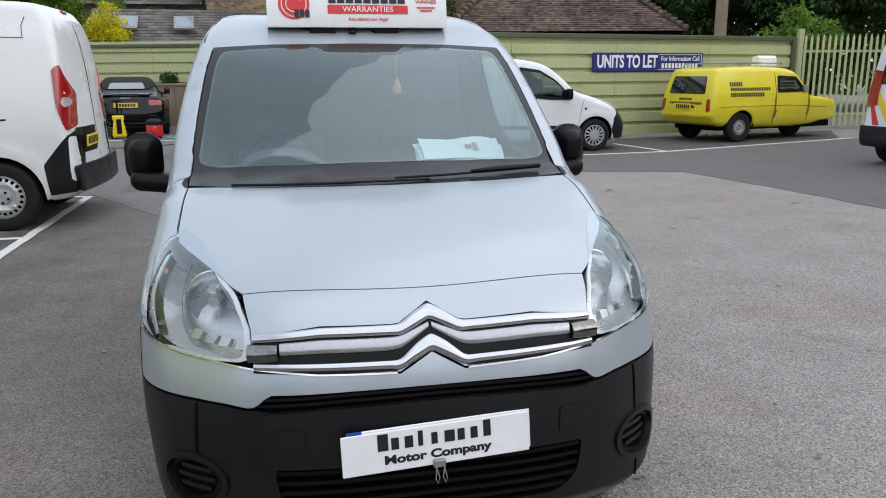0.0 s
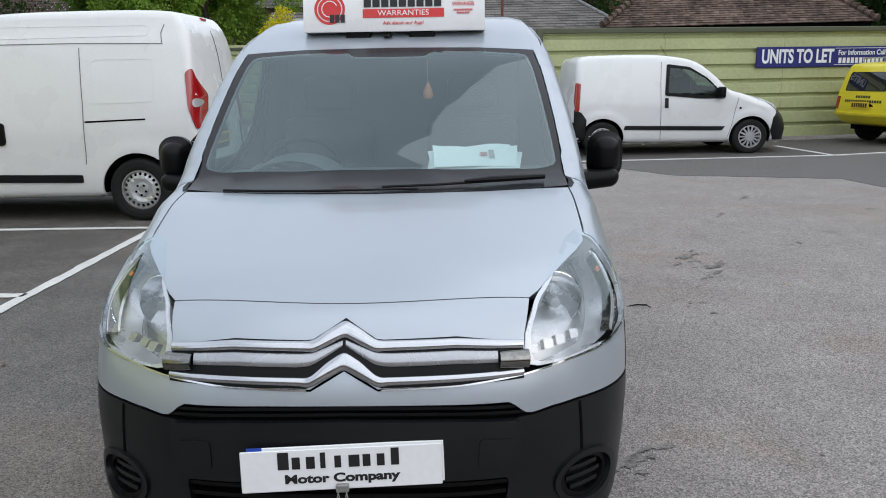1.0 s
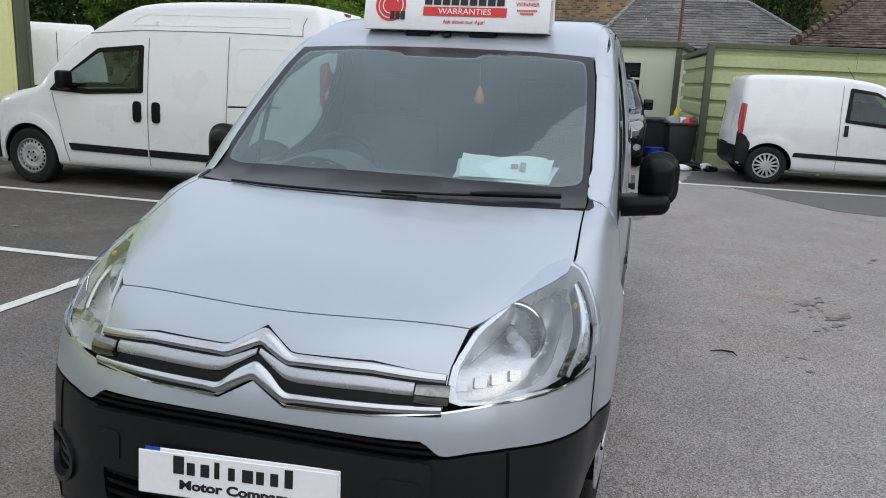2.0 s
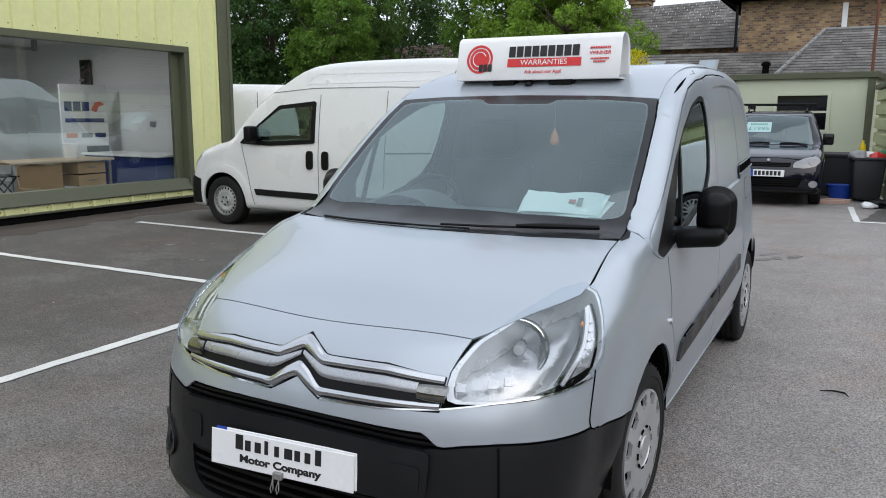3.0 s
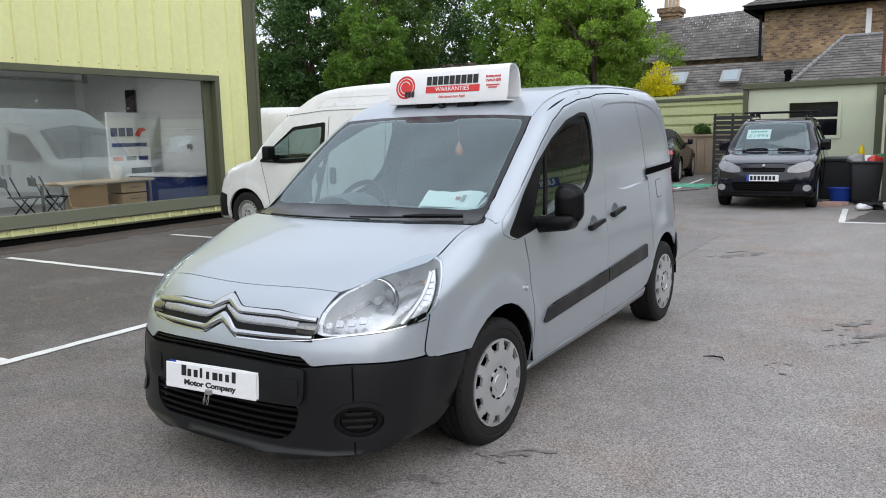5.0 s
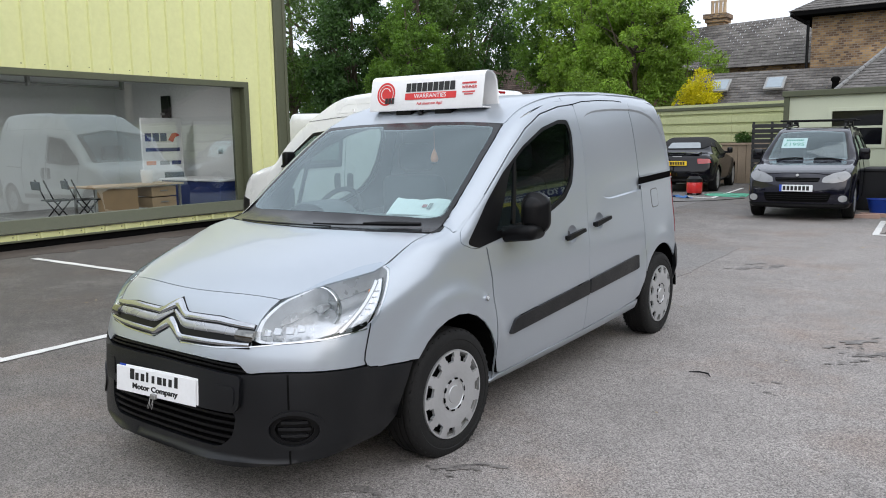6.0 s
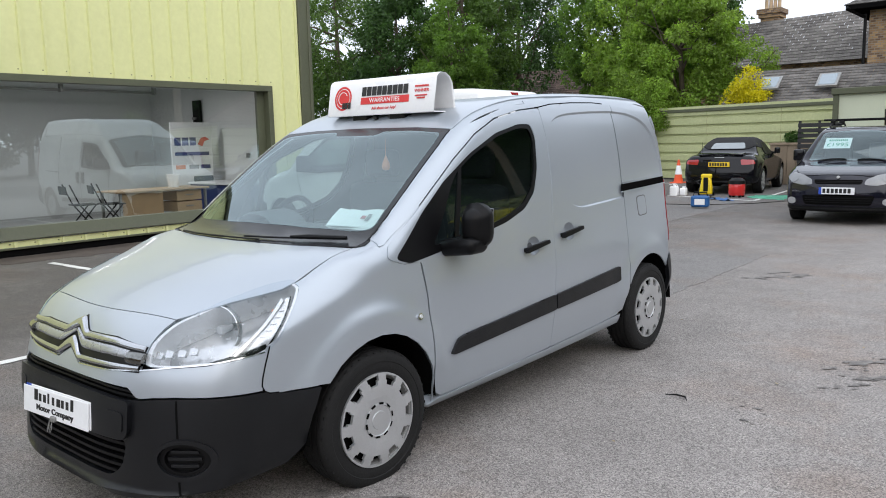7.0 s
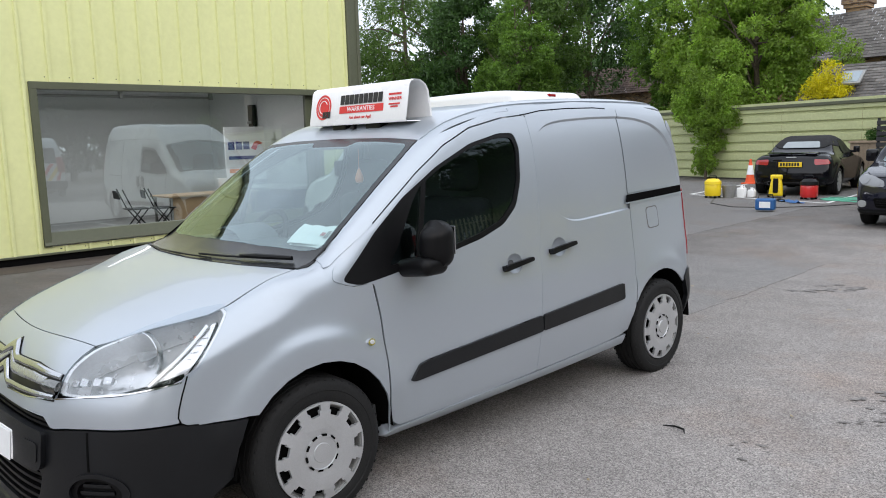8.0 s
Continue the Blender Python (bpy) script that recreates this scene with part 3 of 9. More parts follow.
for i in range(420):
    x, y = rng.uniform(-8, 12), rng.uniform(-0.5, 15)
    if abs(x) < 1.0 and y < 4.4:
        continue
    s = rng.uniform(0.006, 0.022)
    a = rng.uniform(0, 6.28)
    vs = [bm.verts.new((x + s * k * math.cos(a + q), y + s * k * math.sin(a + q), 0.006 + rng.uniform(0, 0.006))) for q, k in ((0, 1.4), (1.6, 0.6), (3.1, 1.2), (4.7, 0.6))]
    bm.faces.new(vs)
tagged(part("leaf_litter", bm, mat("dry_leaf_bits", (0.25, 0.20, 0.12), 0.8, 0, 0.4, 30, 200, island=0.6), None), "fallen leaf bits scattered over the asphalt", "litter", kind="stuff")
bm = bmesh.new()
tube(bm, [(1.36, 2.82, 0.006), (1.42, 2.835, 0.012), (1.48, 2.82, 0.014), (1.50, 2.79, 0.006)], [0.0025, 0.0055, 0.0055, 0.0025], 6)
tagged(part("twig", bm, trim_black, None), "small dark curved twig on the asphalt", "twig")

# ---- showroom: clad steel building with a large window ----
WX, WY0, WY1, WZ = -8.45, -7.0, 8.42, 5.2
W0, W1, H0, H1 = 2.74, 7.66, 0.22, 2.56          # outer edges of the window surround
show = thing("showroom", "pale green clad showroom with a wide window", "building", kind="")


def clad(y0, y1, z0, z1, parent):
    """Upright ribbed sheet: broad pans with narrow raised ribs."""
    bm = bmesh.new()
    pts, y = [], y0
    while y < y1 - 1e-6:
        for dy, dx in ((0.0, 0), (0.268, 0), (0.280, 0.036), (0.316, 0.036), (0.328, 0)):
            if y + dy < y1:
                pts.append((WX + dx, y + dy))
        y += 0.335
    pts.append((WX, y1))
    lo = [bm.verts.new((x, yy, z0)) for x, yy in pts]
    hi = [bm.verts.new((x, yy, z1)) for x, yy in pts]
    for i in range(len(pts) - 1):
        bm.faces.new((lo[i], lo[i + 1], hi[i + 1], hi[i]))
    return part("cladding", bm, clad_green, parent)


clad(WY0, W0, 0.13, WZ, show)
clad(W1, WY1, 0.13, WZ, show)
clad(W0, W1, H1, WZ, show)
clad(W0, W1, 0.13, H0, show)
part("wall", a_box(WX - 0.20, WX - 0.02, WY0, W0 + 0.02, 0, WZ), inner_wall, show)
part("wall", a_box(WX - 0.20, WX - 0.02, W1 - 0.02, WY1, 0, WZ), inner_wall, show)
part("wall", a_box(WX - 0.20, WX - 0.02, W0 + 0.02, W1 - 0.02, H1 - 0.04, WZ), inner_wall, show)
part("wall", a_box(WX - 0.20, WX - 0.02, W0 + 0.02, W1 - 0.02, 0, H0 + 0.14), inner_wall, show)
part("wall", a_box(-16, WX - 0.02, WY1 - 0.14, WY1 - 0.02, 0, WZ), clad_green, show)
part("wall", a_box(-16, -15.8, WY0, WY1 - 0.14, 0, WZ), clad_green, show)
part("wall", a_box(-15.8, WX - 0.2, WY0, WY0 + 0.15, 0, WZ), clad_green, show)
part("roof", a_box(-16.2, WX + 0.10, WY0 - 0.2, WY1 + 0.15, WZ, WZ + 0.15, 0.03), trim_green, show)
bm = bmesh.new()
box(bm, WX - 0.05, WX + 0.075, WY1 - 0.10, WY1 + 0.14, 0.0, WZ, 0.012)
box(bm, WX + 0.02, WX + 0.10, WY1 + 0.10, WY1 + 0.17, 0.0, WZ, 0.012)
part("corner_trim", bm, trim_green, show)
win = tagged(new("window"), "wide fixed window in olive metal surround")
win.parent = show
for nm, b in (("window_head", (WX - 0.14, WX + 0.045, W0, W1, H1 - 0.10, H1)), ("window_jamb", (WX - 0.14, WX + 0.045, W0, W0 + 0.10, H0, H1 - 0.10)), ("window_jamb", (WX - 0.14, WX + 0.045, W1 - 0.10, W1, H0, H1 - 0.10))):
    part(nm, a_box(*b, 0.004), trim_green, win)
part("window_reveal", a_box(WX - 0.16, WX - 0.10, W1 - 0.26, W1 - 0.10, H0 + 0.2, H1 - 0.10), trim_green, win)
bm = a_box(WX - 0.14, WX + 0.06, W0, W1, H0 + 0.02, H0 + 0.20, 0.004)
for v in bm.verts:
    if v.co.x > WX and v.co.z > H0 + 0.1:
        v.co.x -= 0.06
part("window_sill", bm, trim_green, win)
pane = put("pane", mesh_of("pane", [(WX - 0.11, W0 + 0.1, H0 + 0.18), (WX - 0.11, W1 - 0.1, H0 + 0.18), (WX - 0.11, W1 - 0.1, H1 - 0.1), (WX - 0.11, W0 + 0.1, H1 - 0.1)], [(0, 1, 2, 3)]), shop_glass, win)
pane.visible_shadow = False
bm = bmesh.new()
lathe(bm, [(0.009, 0), (0.008, 0.006), (0.004, 0.009), (0, 0.009)], 8)
bolt = part("cladding_bolt", bm, trim_green, show)
bolt.matrix_basis = pose(WX + 0.002, W0 + 0.22, 0.18, 0, 90, 0)
for y in np.arange(W0 + 0.22, W1, 0.335):
    for z in (0.18, H1 + 0.07):
        ob = put("cladding_bolt", bolt.data, None, show)
        ob.matrix_basis = pose(WX + 0.003, y + 0.01, z, 0, 90, 0)
# black strip painted in for the shadow gap under the cladding
part("base_trim", a_box(WX - 0.02, WX + 0.012, WY0, WY1 - 0.1, 0.0, 0.125, 0.004), void_black, show)
part("drip_rail", a_box(WX - 0.01, WX + 0.055, WY0, WY1 - 0.1, 0.105, 0.135, 0.006), trim_green, show)

# showroom interior
RZ = 0.12
part("room_floor", a_box(-13.6, WX - 0.2, 1.0, WY1 - 0.15, 0.0, RZ), inner_floor, show)
part("room_wall", a_box(-13.75, -13.6, 1.0, WY1 - 0.15, 0, 3.0), inner_wall, show)
part("room_wall", a_box(-13.6, WX - 0.2, 0.85, 1.0, 0, 3.0), inner_wall, show)
part("room_wall", a_box(-13.6, WX - 0.2, WY1 - 0.27, WY1 - 0.15, 0, 3.0), inner_wall, show)
part("room_ceiling", a_box(-13.75, WX - 0.2, 0.85, WY1 - 0.15, 2.80, 2.9), inner_wall, show)
# added fill light that brightens the room; the strip fixture itself is off
room_fill = new("ceiling_strip_lamp", bpy.data.lights.new("ceiling_strip_lamp", "AREA"))
room_fill.data.shape, room_fill.data.size, room_fill.data.size_y, room_fill.data.energy = "RECTANGLE", 0.2, 3.0, 45
room_fill.matrix_world = pose(-10.6, 5.0, 2.70)
strip = thing("strip_light", "white ceiling strip light in the showroom", "ceiling light")
part("batten", a_box(-10.72, -10.48, 3.4, 6.6, 2.73, 2.80, 0.01), sign_white, strip)


def folding_chair(m):
    ch = thing("folding_chair", "black folding metal chair with open back", "chair", m, "folding chairs by the table")
    for x in (-0.2, 0.2):
        bm = bmesh.new()
        tube(bm, [(x, -0.24, 0), (x, 0.10, 0.46), (x, 0.24, 0.80)], 0.012, 8)
        tube(bm, [(x * 0.9, 0.22, 0), (x * 0.9, -0.16, 0.45)], 0.012, 8)
        part("leg", bm, trim_black, ch)
    part("seat", a_box(-0.2, 0.2, -0.2, 0.17, 0.445, 0.465, 0.006), trim_black, ch)
    part("backrest", a_box(-0.2, 0.2, 0.19, 0.21, 0.66, 0.80, 0.008, m=pose(0, 0.02, 0, -6)), trim_black, ch)
    return ch


folding_chair(pose(-9.72, 4.62, RZ, 0, 0, 172))
folding_chair(pose(-9.48, 4.98, RZ, 0, 0, 166))
desk = thing("office_table", "pale wood topped table with drawers and brown side panel", "table", pose(-9.62, 5.85, RZ, 0, 0, 0))
part("tabletop", a_box(-0.38, 0.38, -0.85, 0.90, 0.62, 0.65, 0.005), table_top, desk)
for x in (-0.34, 0.30):
    for y in (-0.80, 0.82):
        part("leg", a_box(x, x + 0.04, y, y + 0.04, 0, 0.62), steel_grey, desk)
part("side_panel", a_box(0.29, 0.31, -0.76, 0.0, 0.05, 0.62), cardboard, desk)
for z in (0.22, 0.42):
    dr = part("drawer", a_box(-0.2, 0.30, 0.28, 0.78, z, z + 0.18, 0.006), table_top, desk)
    part("drawer_handle", a_box(0.30, 0.32, 0.45, 0.60, z + 0.09, z + 0.11, 0.004), steel_grey, dr)
navy_laminate = mat("navy_laminate", (0.012, 0.028, 0.13), 0.45, 0, 0.12, 2, 40)
counter = thing("counter", "low navy counter with white top", "counter", pose(-10.35, 7.55, RZ))
part("body", a_box(-0.25, 1.55, -0.35, 0.45, 0, 0.64, 0.01), navy_laminate, counter)
part("top", a_box(-0.28, 1.58, -0.39, 0.46, 0.64, 0.68, 0.006), sign_white, counter)
bucket = thing("bucket", "white plastic bucket on the table", "bucket", pose(-9.70, 6.30, RZ + 0.65))
bm = bmesh.new()
lathe(bm, [(0, 0), (0.09, 0), (0.115, 0.22), (0.12, 0.22), (0.12, 0.235), (0.105, 0.235), (0.09, 0.02), (0, 0.02)], 24)
part("pail", bm, sign_white, bucket, smooth=40)
board = thing("display_board", "white display board with dark shapes standing by the counter", "sign board", pose(-10.85, 7.43, RZ, 90, 0, 82))
part("panel", a_box(-0.43, 0.43, 0.0, 1.86, 0, 0.04, 0.004), sign_white, board)
for x in (-0.36, -0.20, -0.04):
    part("logo_bar", a_box(x, x + 0.13, 1.40, 1.56, 0.04, 0.044), sign_navy, board)
flat_part("logo_figure", [(0.12, 1.42), (0.22, 1.38), (0.27, 1.48), (0.38, 1.52), (0.29, 1.57), (0.20, 1.55)], pose(0, 0, 0.048), ink_red, board)
part("text_band", a_box(-0.36, 0.36, 1.20, 1.27, 0.04, 0.044), sign_navy, board)
for x, q in ((-0.36, lamp_orange), (-0.08, steel_grey), (0.17, sign_navy)):
    part("logo_bar", a_box(x, x + 0.20, 0.93, 1.01, 0.04, 0.044), q, board)
part("screen", a_box(0.0, 0.42, 0.35, 0.78, 0.04, 0.05, 0.004), trim_black, board)
wd = thing("inner_door", "dark door frame in the showroom wall", "door", pose(-11.6, WY1 - 0.30, RZ))
part("door_leaf", a_box(-0.12, 0.14, -0.06, 0.0, 0, 2.35, 0.005), trim_black, wd)
part("door_hook", a_box(-0.10, 0.02, -0.10, -0.06, 1.95, 2.0, 0.005), steel_grey, wd)
duct = thing("wall_pipe", "thin grey pipe under the showroom ceiling", "pipe", pose(0, 0, 0))
bm = bmesh.new()
tube(bm, [(-11.9, 3.6, 2.62), (-11.9, 7.3, 2.62)], 0.025, 8)
part("tube", bm, steel_grey, duct)
for y in (3.6, 5.4, 7.3):
    part("bracket", a_box(-11.95, -11.85, y - 0.03, y + 0.03, 2.58, 2.82, 0.005), steel_grey, duct)
switch = thing("light_switch", "white plastic switch plate on the wall", "switch", pose(-9.9, WY1 - 0.29, 1.25))
part("plate", a_box(-0.06, 0.06, -0.02, 0.0, 0, 0.09, 0.004), steel_grey, switch)

# ---- fences ----
def sheet_fence(name, a, b, height, label, posts=()):
    """Pressed sheet fence: lying ribs, cap rail and posts."""
    a, b = np.array(a, float), np.array(b, float)
    length = np.linalg.norm(b - a)
    th = math.degrees(math.atan2(b[1] - a[1], b[0] - a[0]))
    fe = thing(name, label, "fence", pose(a[0], a[1], 0, 0, 0, th))
    prof, z = [(0.0, 0.05)], 0.05
    while z < height - 0.1:
        prof += [(0.0, z + 0.20), (0.07, z + 0.235), (0.07, z + 0.285), (0.0, z + 0.30)]
        z += 0.30
    prof.append((0.0, height))
    k = max(1, round(length / 2.6))
    for i in range(k):
        x0, x1 = length * i / k + 0.004, length * (i + 1) / k - 0.004
        bm = bmesh.new()
        lo = [bm.verts.new((x0, d, z)) for d, z in prof]
        hi = [bm.verts.new((x1, d, z)) for d, z in prof]
        for j in range(len(prof) - 1):
            bm.faces.new((lo[j], hi[j], hi[j + 1], lo[j + 1]))
        part("panel", bm, fence_green, fe)
    part("cap_rail", a_box(-0.05, length + 0.05, -0.05, 0.08, height - 0.03, height + 0.07, 0.01), trim_green, fe)
    for x in posts:
        part("post", a_box(x - 0.06, x + 0.06, -0.07, 0.05, 0, height + 0.04, 0.008), trim_green, fe)
    return fe


sheet_fence("sheet_fence", (1.88, 13.60), (12.1, 15.45), 2.20, "pale green pressed sheet fence with cap rail", (0.0, 10.35))
sheet_fence("sheet_fence", (1.60, 18.1), (1.86, 13.66), 2.12, "pale green pressed sheet fence beside the bins", ())
sheet_fence("sheet_fence", (-40.0, 33.65), (-1.50, 22.35), 2.30, "pale green pressed sheet fence under the trees", (0.0,))


def palisade(a, b, height):
    a, b = np.array(a, float), np.array(b, float)
    length = np.linalg.norm(b - a)
    fe = thing("palisade_gate", "pale green steel palisade gate with pointed pales", "gate", pose(a[0], a[1], 0, 0, 0, math.degrees(math.atan2(b[1] - a[1], b[0] - a[0]))))
    for z in (0.35, height - 0.45):
        part("rail", a_box(0, length, 0.0, 0.04, z, z + 0.06), fence_green, fe)
    part("post", a_box(-0.06, 0.06, -0.03, 0.09, 0, height + 0.12), fence_green, fe)
    me = None
    for x in np.arange(0.12, length, 0.155):
        bm2 = bmesh.new()
        ring = [(-0.032, 0.08), (0.032, 0.08), (0.032, height - 0.10), (0.0, height), (-0.032, height - 0.10)]
        f0 = [bm2.verts.new((q, -0.022, z)) for q, z in ring]
        f1 = [bm2.verts.new((q, -0.006, z)) for q, z in ring]
        bm2.faces.new(f0), bm2.faces.new(f1[::-1])
        for i in range(5):
            bm2.faces.new((f0[i], f1[i], f1[(i + 1) % 5], f0[(i + 1) % 5]))
        if me is None:
            ob = part("pale", bm2, fence_green, fe)
            me = ob.data
            ob.location.x = x
        else:
            bm2.free()
            ob = new("pale", me)
            ob.parent, ob.location.x = fe, x
    return fe


palisade((12.35, 15.55), (17.5, 14.9), 2.35)

# letting board on the fence
fx = np.array((1.88, 13.60)) + (np.array((12.1, 15.45)) - (1.88, 13.60)) / 10.385 * 4.75
tb = thing("letting_board", "navy letting board with white lettering on the fence", "sign", pose(fx[0] - 0.07, fx[1] - 0.03, 1.67, 90, 0, 10.26) @ Matrix.Diagonal((1.34, 1.10, 1, 1)))
part("panel", a_box(-0.08, 2.16, -0.185, 0.185, 0.0, 0.03, 0.003), sign_navy, tb)
part("border", a_box(1.22, 2.13, 0.145, 0.153, 0.03, 0.033), ink_white, tb)
part("border", a_box(1.22, 2.13, -0.153, -0.145, 0.03, 0.033), ink_white, tb)
part("border", a_box(2.122, 2.13, -0.145, 0.145, 0.03, 0.033), ink_white, tb)
lettering("board_lettering", "UNITS TO LET", 0.34, pose(0.60, 0.0, 0.031), ink_white, tb, 1.20, 0.003, bold=0.011)
lettering("small_lettering", "For Information Call", 0.13, pose(1.68, 0.065, 0.031), ink_white, tb, 0.80, 0.002, bold=0.002)
bars("phone_bar", (0.78, 11), 0.10, pose(1.68, -0.075, 0.031), ink_white, tb, 0.3)

# ---- shed and houses behind ----
shed = thing("shed", "pale rendered flat-roofed shed with one window", "outbuilding", pose(-1.50, 18.60, 0, 0, 0, -8))
part("wall", a_box(0.0, 1.00, 0, 3.5, 0, 2.36), shed_wall, shed)
part("wall", a_box(2.17, 3.0, 0, 3.5, 0, 2.36), shed_wall, shed)
part("wall", a_box(1.00, 2.17, 0, 3.5, 2.02, 2.36), shed_wall, shed)
part("wall", a_box(1.00, 2.17, 0, 3.5, 0, 1.15), shed_wall, shed)
part("roof", a_box(-0.10, 3.12, -0.10, 3.6, 2.36, 2.50, 0.01), trim_green, shed)
part("corner_trim", a_box(-0.07, 0.05, -0.05, 0.05, 0, 2.36), trim_green, shed)
part("corner_trim", a_box(2.93, 3.07, -0.05, 0.05, 0, 2.36), trim_green, shed)
sw_ = tagged(new("window"), "pale framed shed window")
sw_.parent = shed
for b in ((0.96, 1.04, -0.03, 0.06, 1.12, 2.06), (2.13, 2.21, -0.03, 0.06, 1.12, 2.06), (1.04, 2.13, -0.03, 0.06, 1.98, 2.06), (1.04, 2.13, -0.03, 0.06, 1.12, 1.20), (1.04, 2.13, -0.02, 0.05, 1.58, 1.63)):
    part("window_bar", a_box(*b, 0.004), shed_wall, sw_)
part("pane", a_box(1.04, 2.13, 0.02, 0.03, 1.2, 1.98), black_paint, sw_)


def roof_slope(name, p00, p10, p01, p11, parent, material, course=0.22, width=0.30, seed=0, label=""):
    """A tiled slope between four corners (eave left and right, ridge left and right), tile by tile in lapped courses."""
    p00, p10, p01, p11 = [np.array(p, float) for p in (p00, p10, p01, p11)]
    rng = np.random.default_rng(seed)
    n = np.cross(p10 - p00, p01 - p00)
    n /= np.linalg.norm(n)
    if n[2] < 0:
        n = -n
    rows = max(2, int(np.linalg.norm((p01 + p11 - p00 - p10) / 2) / course))
    verts, faces = [], []
    for j in range(rows):
        a0, a1 = p00 + (p01 - p00) * j / rows, p10 + (p11 - p10) * j / rows
        b0, b1 = p00 + (p01 - p00) * (j + 1.15) / rows, p10 + (p11 - p10) * (j + 1.15) / rows
        cols = max(1, int(np.linalg.norm(a1 - a0) / width))
        sh = 0.5 * (j % 2)
        for i in range(cols + 1):
            s0, s1 = np.clip((i - sh + 0.01) / cols, 0, 1), np.clip((i + 1 - sh - 0.01) / cols, 0, 1)
            if s1 - s0 < 0.1 / cols:
                continue
            lift = 0.018 + rng.uniform(0, 0.008)
            q = len(verts)
            low = rng.uniform(-0.008, 0.008) * (a0 - b0) / course
            verts += [a0 + (a1 - a0) * s0 + n * lift + low, a0 + (a1 - a0) * s1 + n * lift + low, b0 + (b1 - b0) * s1 + n * 0.003, b0 + (b1 - b0) * s0 + n * 0.003,
                      a0 + (a1 - a0) * s0 + low, a0 + (a1 - a0) * s1 + low]
            faces += [(q, q + 1, q + 2, q + 3), (q + 4, q + 5, q + 1, q)]
    return tagged(put(name, mesh_of(name, verts, faces), material, parent, label), kind="stuff")


def brick_wall_mat():
    m = bpy.data.materials.new("brickwork")
    m.use_nodes = True
    n, l = m.node_tree.nodes, m.node_tree.links
    b = n["Principled BSDF"]
    co = n.new("ShaderNodeTexCoord")
    mp = n.new("ShaderNodeMapping")
    mp.inputs["Rotation"].default_value = (radians(90), 0, 0)
    br = n.new("ShaderNodeTexBrick")
    br.inputs["Color1"].default_value, br.inputs["Color2"].default_value, br.inputs["Mortar"].default_value = (0.40, 0.255, 0.12, 1), (0.12, 0.07, 0.045, 1), (0.24, 0.21, 0.165, 1)
    br.inputs["Scale"].default_value, br.inputs["Brick Width"].default_value, br.inputs["Row Height"].default_value, br.inputs["Mortar Size"].default_value = 1.0, 0.165, 0.075, 0.010
    l.new(co.outputs["Object"], mp.inputs[0])
    l.new(mp.outputs[0], br.inputs["Vector"])
    no = n.new("ShaderNodeTexNoise")
    no.inputs["Scale"].default_value = 1.5
    l.new(co.outputs["Object"], no.inputs["Vector"])
    mr = n.new("ShaderNodeMapRange")
    mr.inputs[1].default_value, mr.inputs[2].default_value, mr.inputs[3].default_value, mr.inputs[4].default_value = 0.3, 0.7, 0.75, 1.25
    l.new(no.outputs[0], mr.inputs[0])
    sc = n.new("ShaderNodeVectorMath")
    sc.operation = "SCALE"
    l.new(br.outputs["Color"], sc.inputs[0])
    l.new(mr.outputs[0], sc.inputs["Scale"])
    l.new(sc.outputs[0], b.inputs["Base Color"])
    b.inputs["Roughness"].default_value = 0.9
    bp = n.new("ShaderNodeBump")
    bp.inputs["Strength"].default_value, bp.inputs["Distance"].default_value, bp.invert = 0.6, 0.01, True
    l.new(br.outputs["Fac"], bp.inputs["Height"])
    l.new(bp.outputs[0], b.inputs["Normal"])
    return m


brickwork = brick_wall_mat()

# long low slate-roofed range with two roof lights
low = thing("low_range", "low range with mossy slate roof and two roof lights", "building")
part("wall", a_box(-6.1, 0.0, 24.3, 27.0, 0, 2.45), brickwork, low)
roof_slope("roof", (-6.3, 24.07, 2.38), (0.2, 24.6, 2.38), (-6.3, 26.37, 3.62), (0.2, 26.9, 3.62), low, slate, 0.20, 0.30, 2)
part("eave_board", a_box(-6.3, 0.3, -0.05, 0.05, 2.26, 2.40, m=pose(0, 24.3, 0, 0, 0, 0)), void_black, low)
for x, y0 in ((-5.0, 24.93), (-3.3, 25.06)):
    rl = tagged(new("roof_light"), "grey framed roof light")
    rl.parent = low
    m = pose(x, y0 + 0.06, 3.095, 28.5, 0, 4.6)
    part("roof_light_surround", a_box(-0.31, 0.31, -0.44, 0.44, -0.02, 0.05, 0.006, m=m), steel_grey, rl)
    part("pane", a_box(-0.235, 0.235, -0.36, 0.36, 0.05, 0.058, m=m), mat("roof_light_glass", (0.26, 0.31, 0.34), 0.08, 0.35, 0.1), rl)

bm = bmesh.new()
lathe(bm, [(0.10, 0.0), (0.10, 0.34), (0.14, 0.34), (0.14, 0.42), (0.07, 0.48), (0.0, 0.48)], 14, pose(-1.55, 25.3, 2.75))
part("flue", bm, void_black, low, smooth=40)

# brick house with slate roof and chimneys
house = thing("brick_house", "yellow stock brick house with slate roof and eaves", "house")
part("wall", a_box(-2.75, 14.0, 27.6, 36, 0, 5.45), brickwork, house)
part("eave_board", a_box(-3.35, 14.6, 27.0, 36.4, 5.42, 5.60, 0.02), void_black, house)
roof_slope("roof", (-3.4, 27.0, 5.58), (14.6, 27.0, 5.58), (0.4, 31.5, 7.9), (14.6, 31.5, 7.9), house, slate, 0.22, 0.32, 3)
roof_slope("roof", (-3.4, 36.4, 5.58), (-3.4, 27.0, 5.58), (0.4, 31.5, 7.9), (0.4, 31.5, 7.9), house, slate, 0.22, 0.32, 4)
bm = bmesh.new()
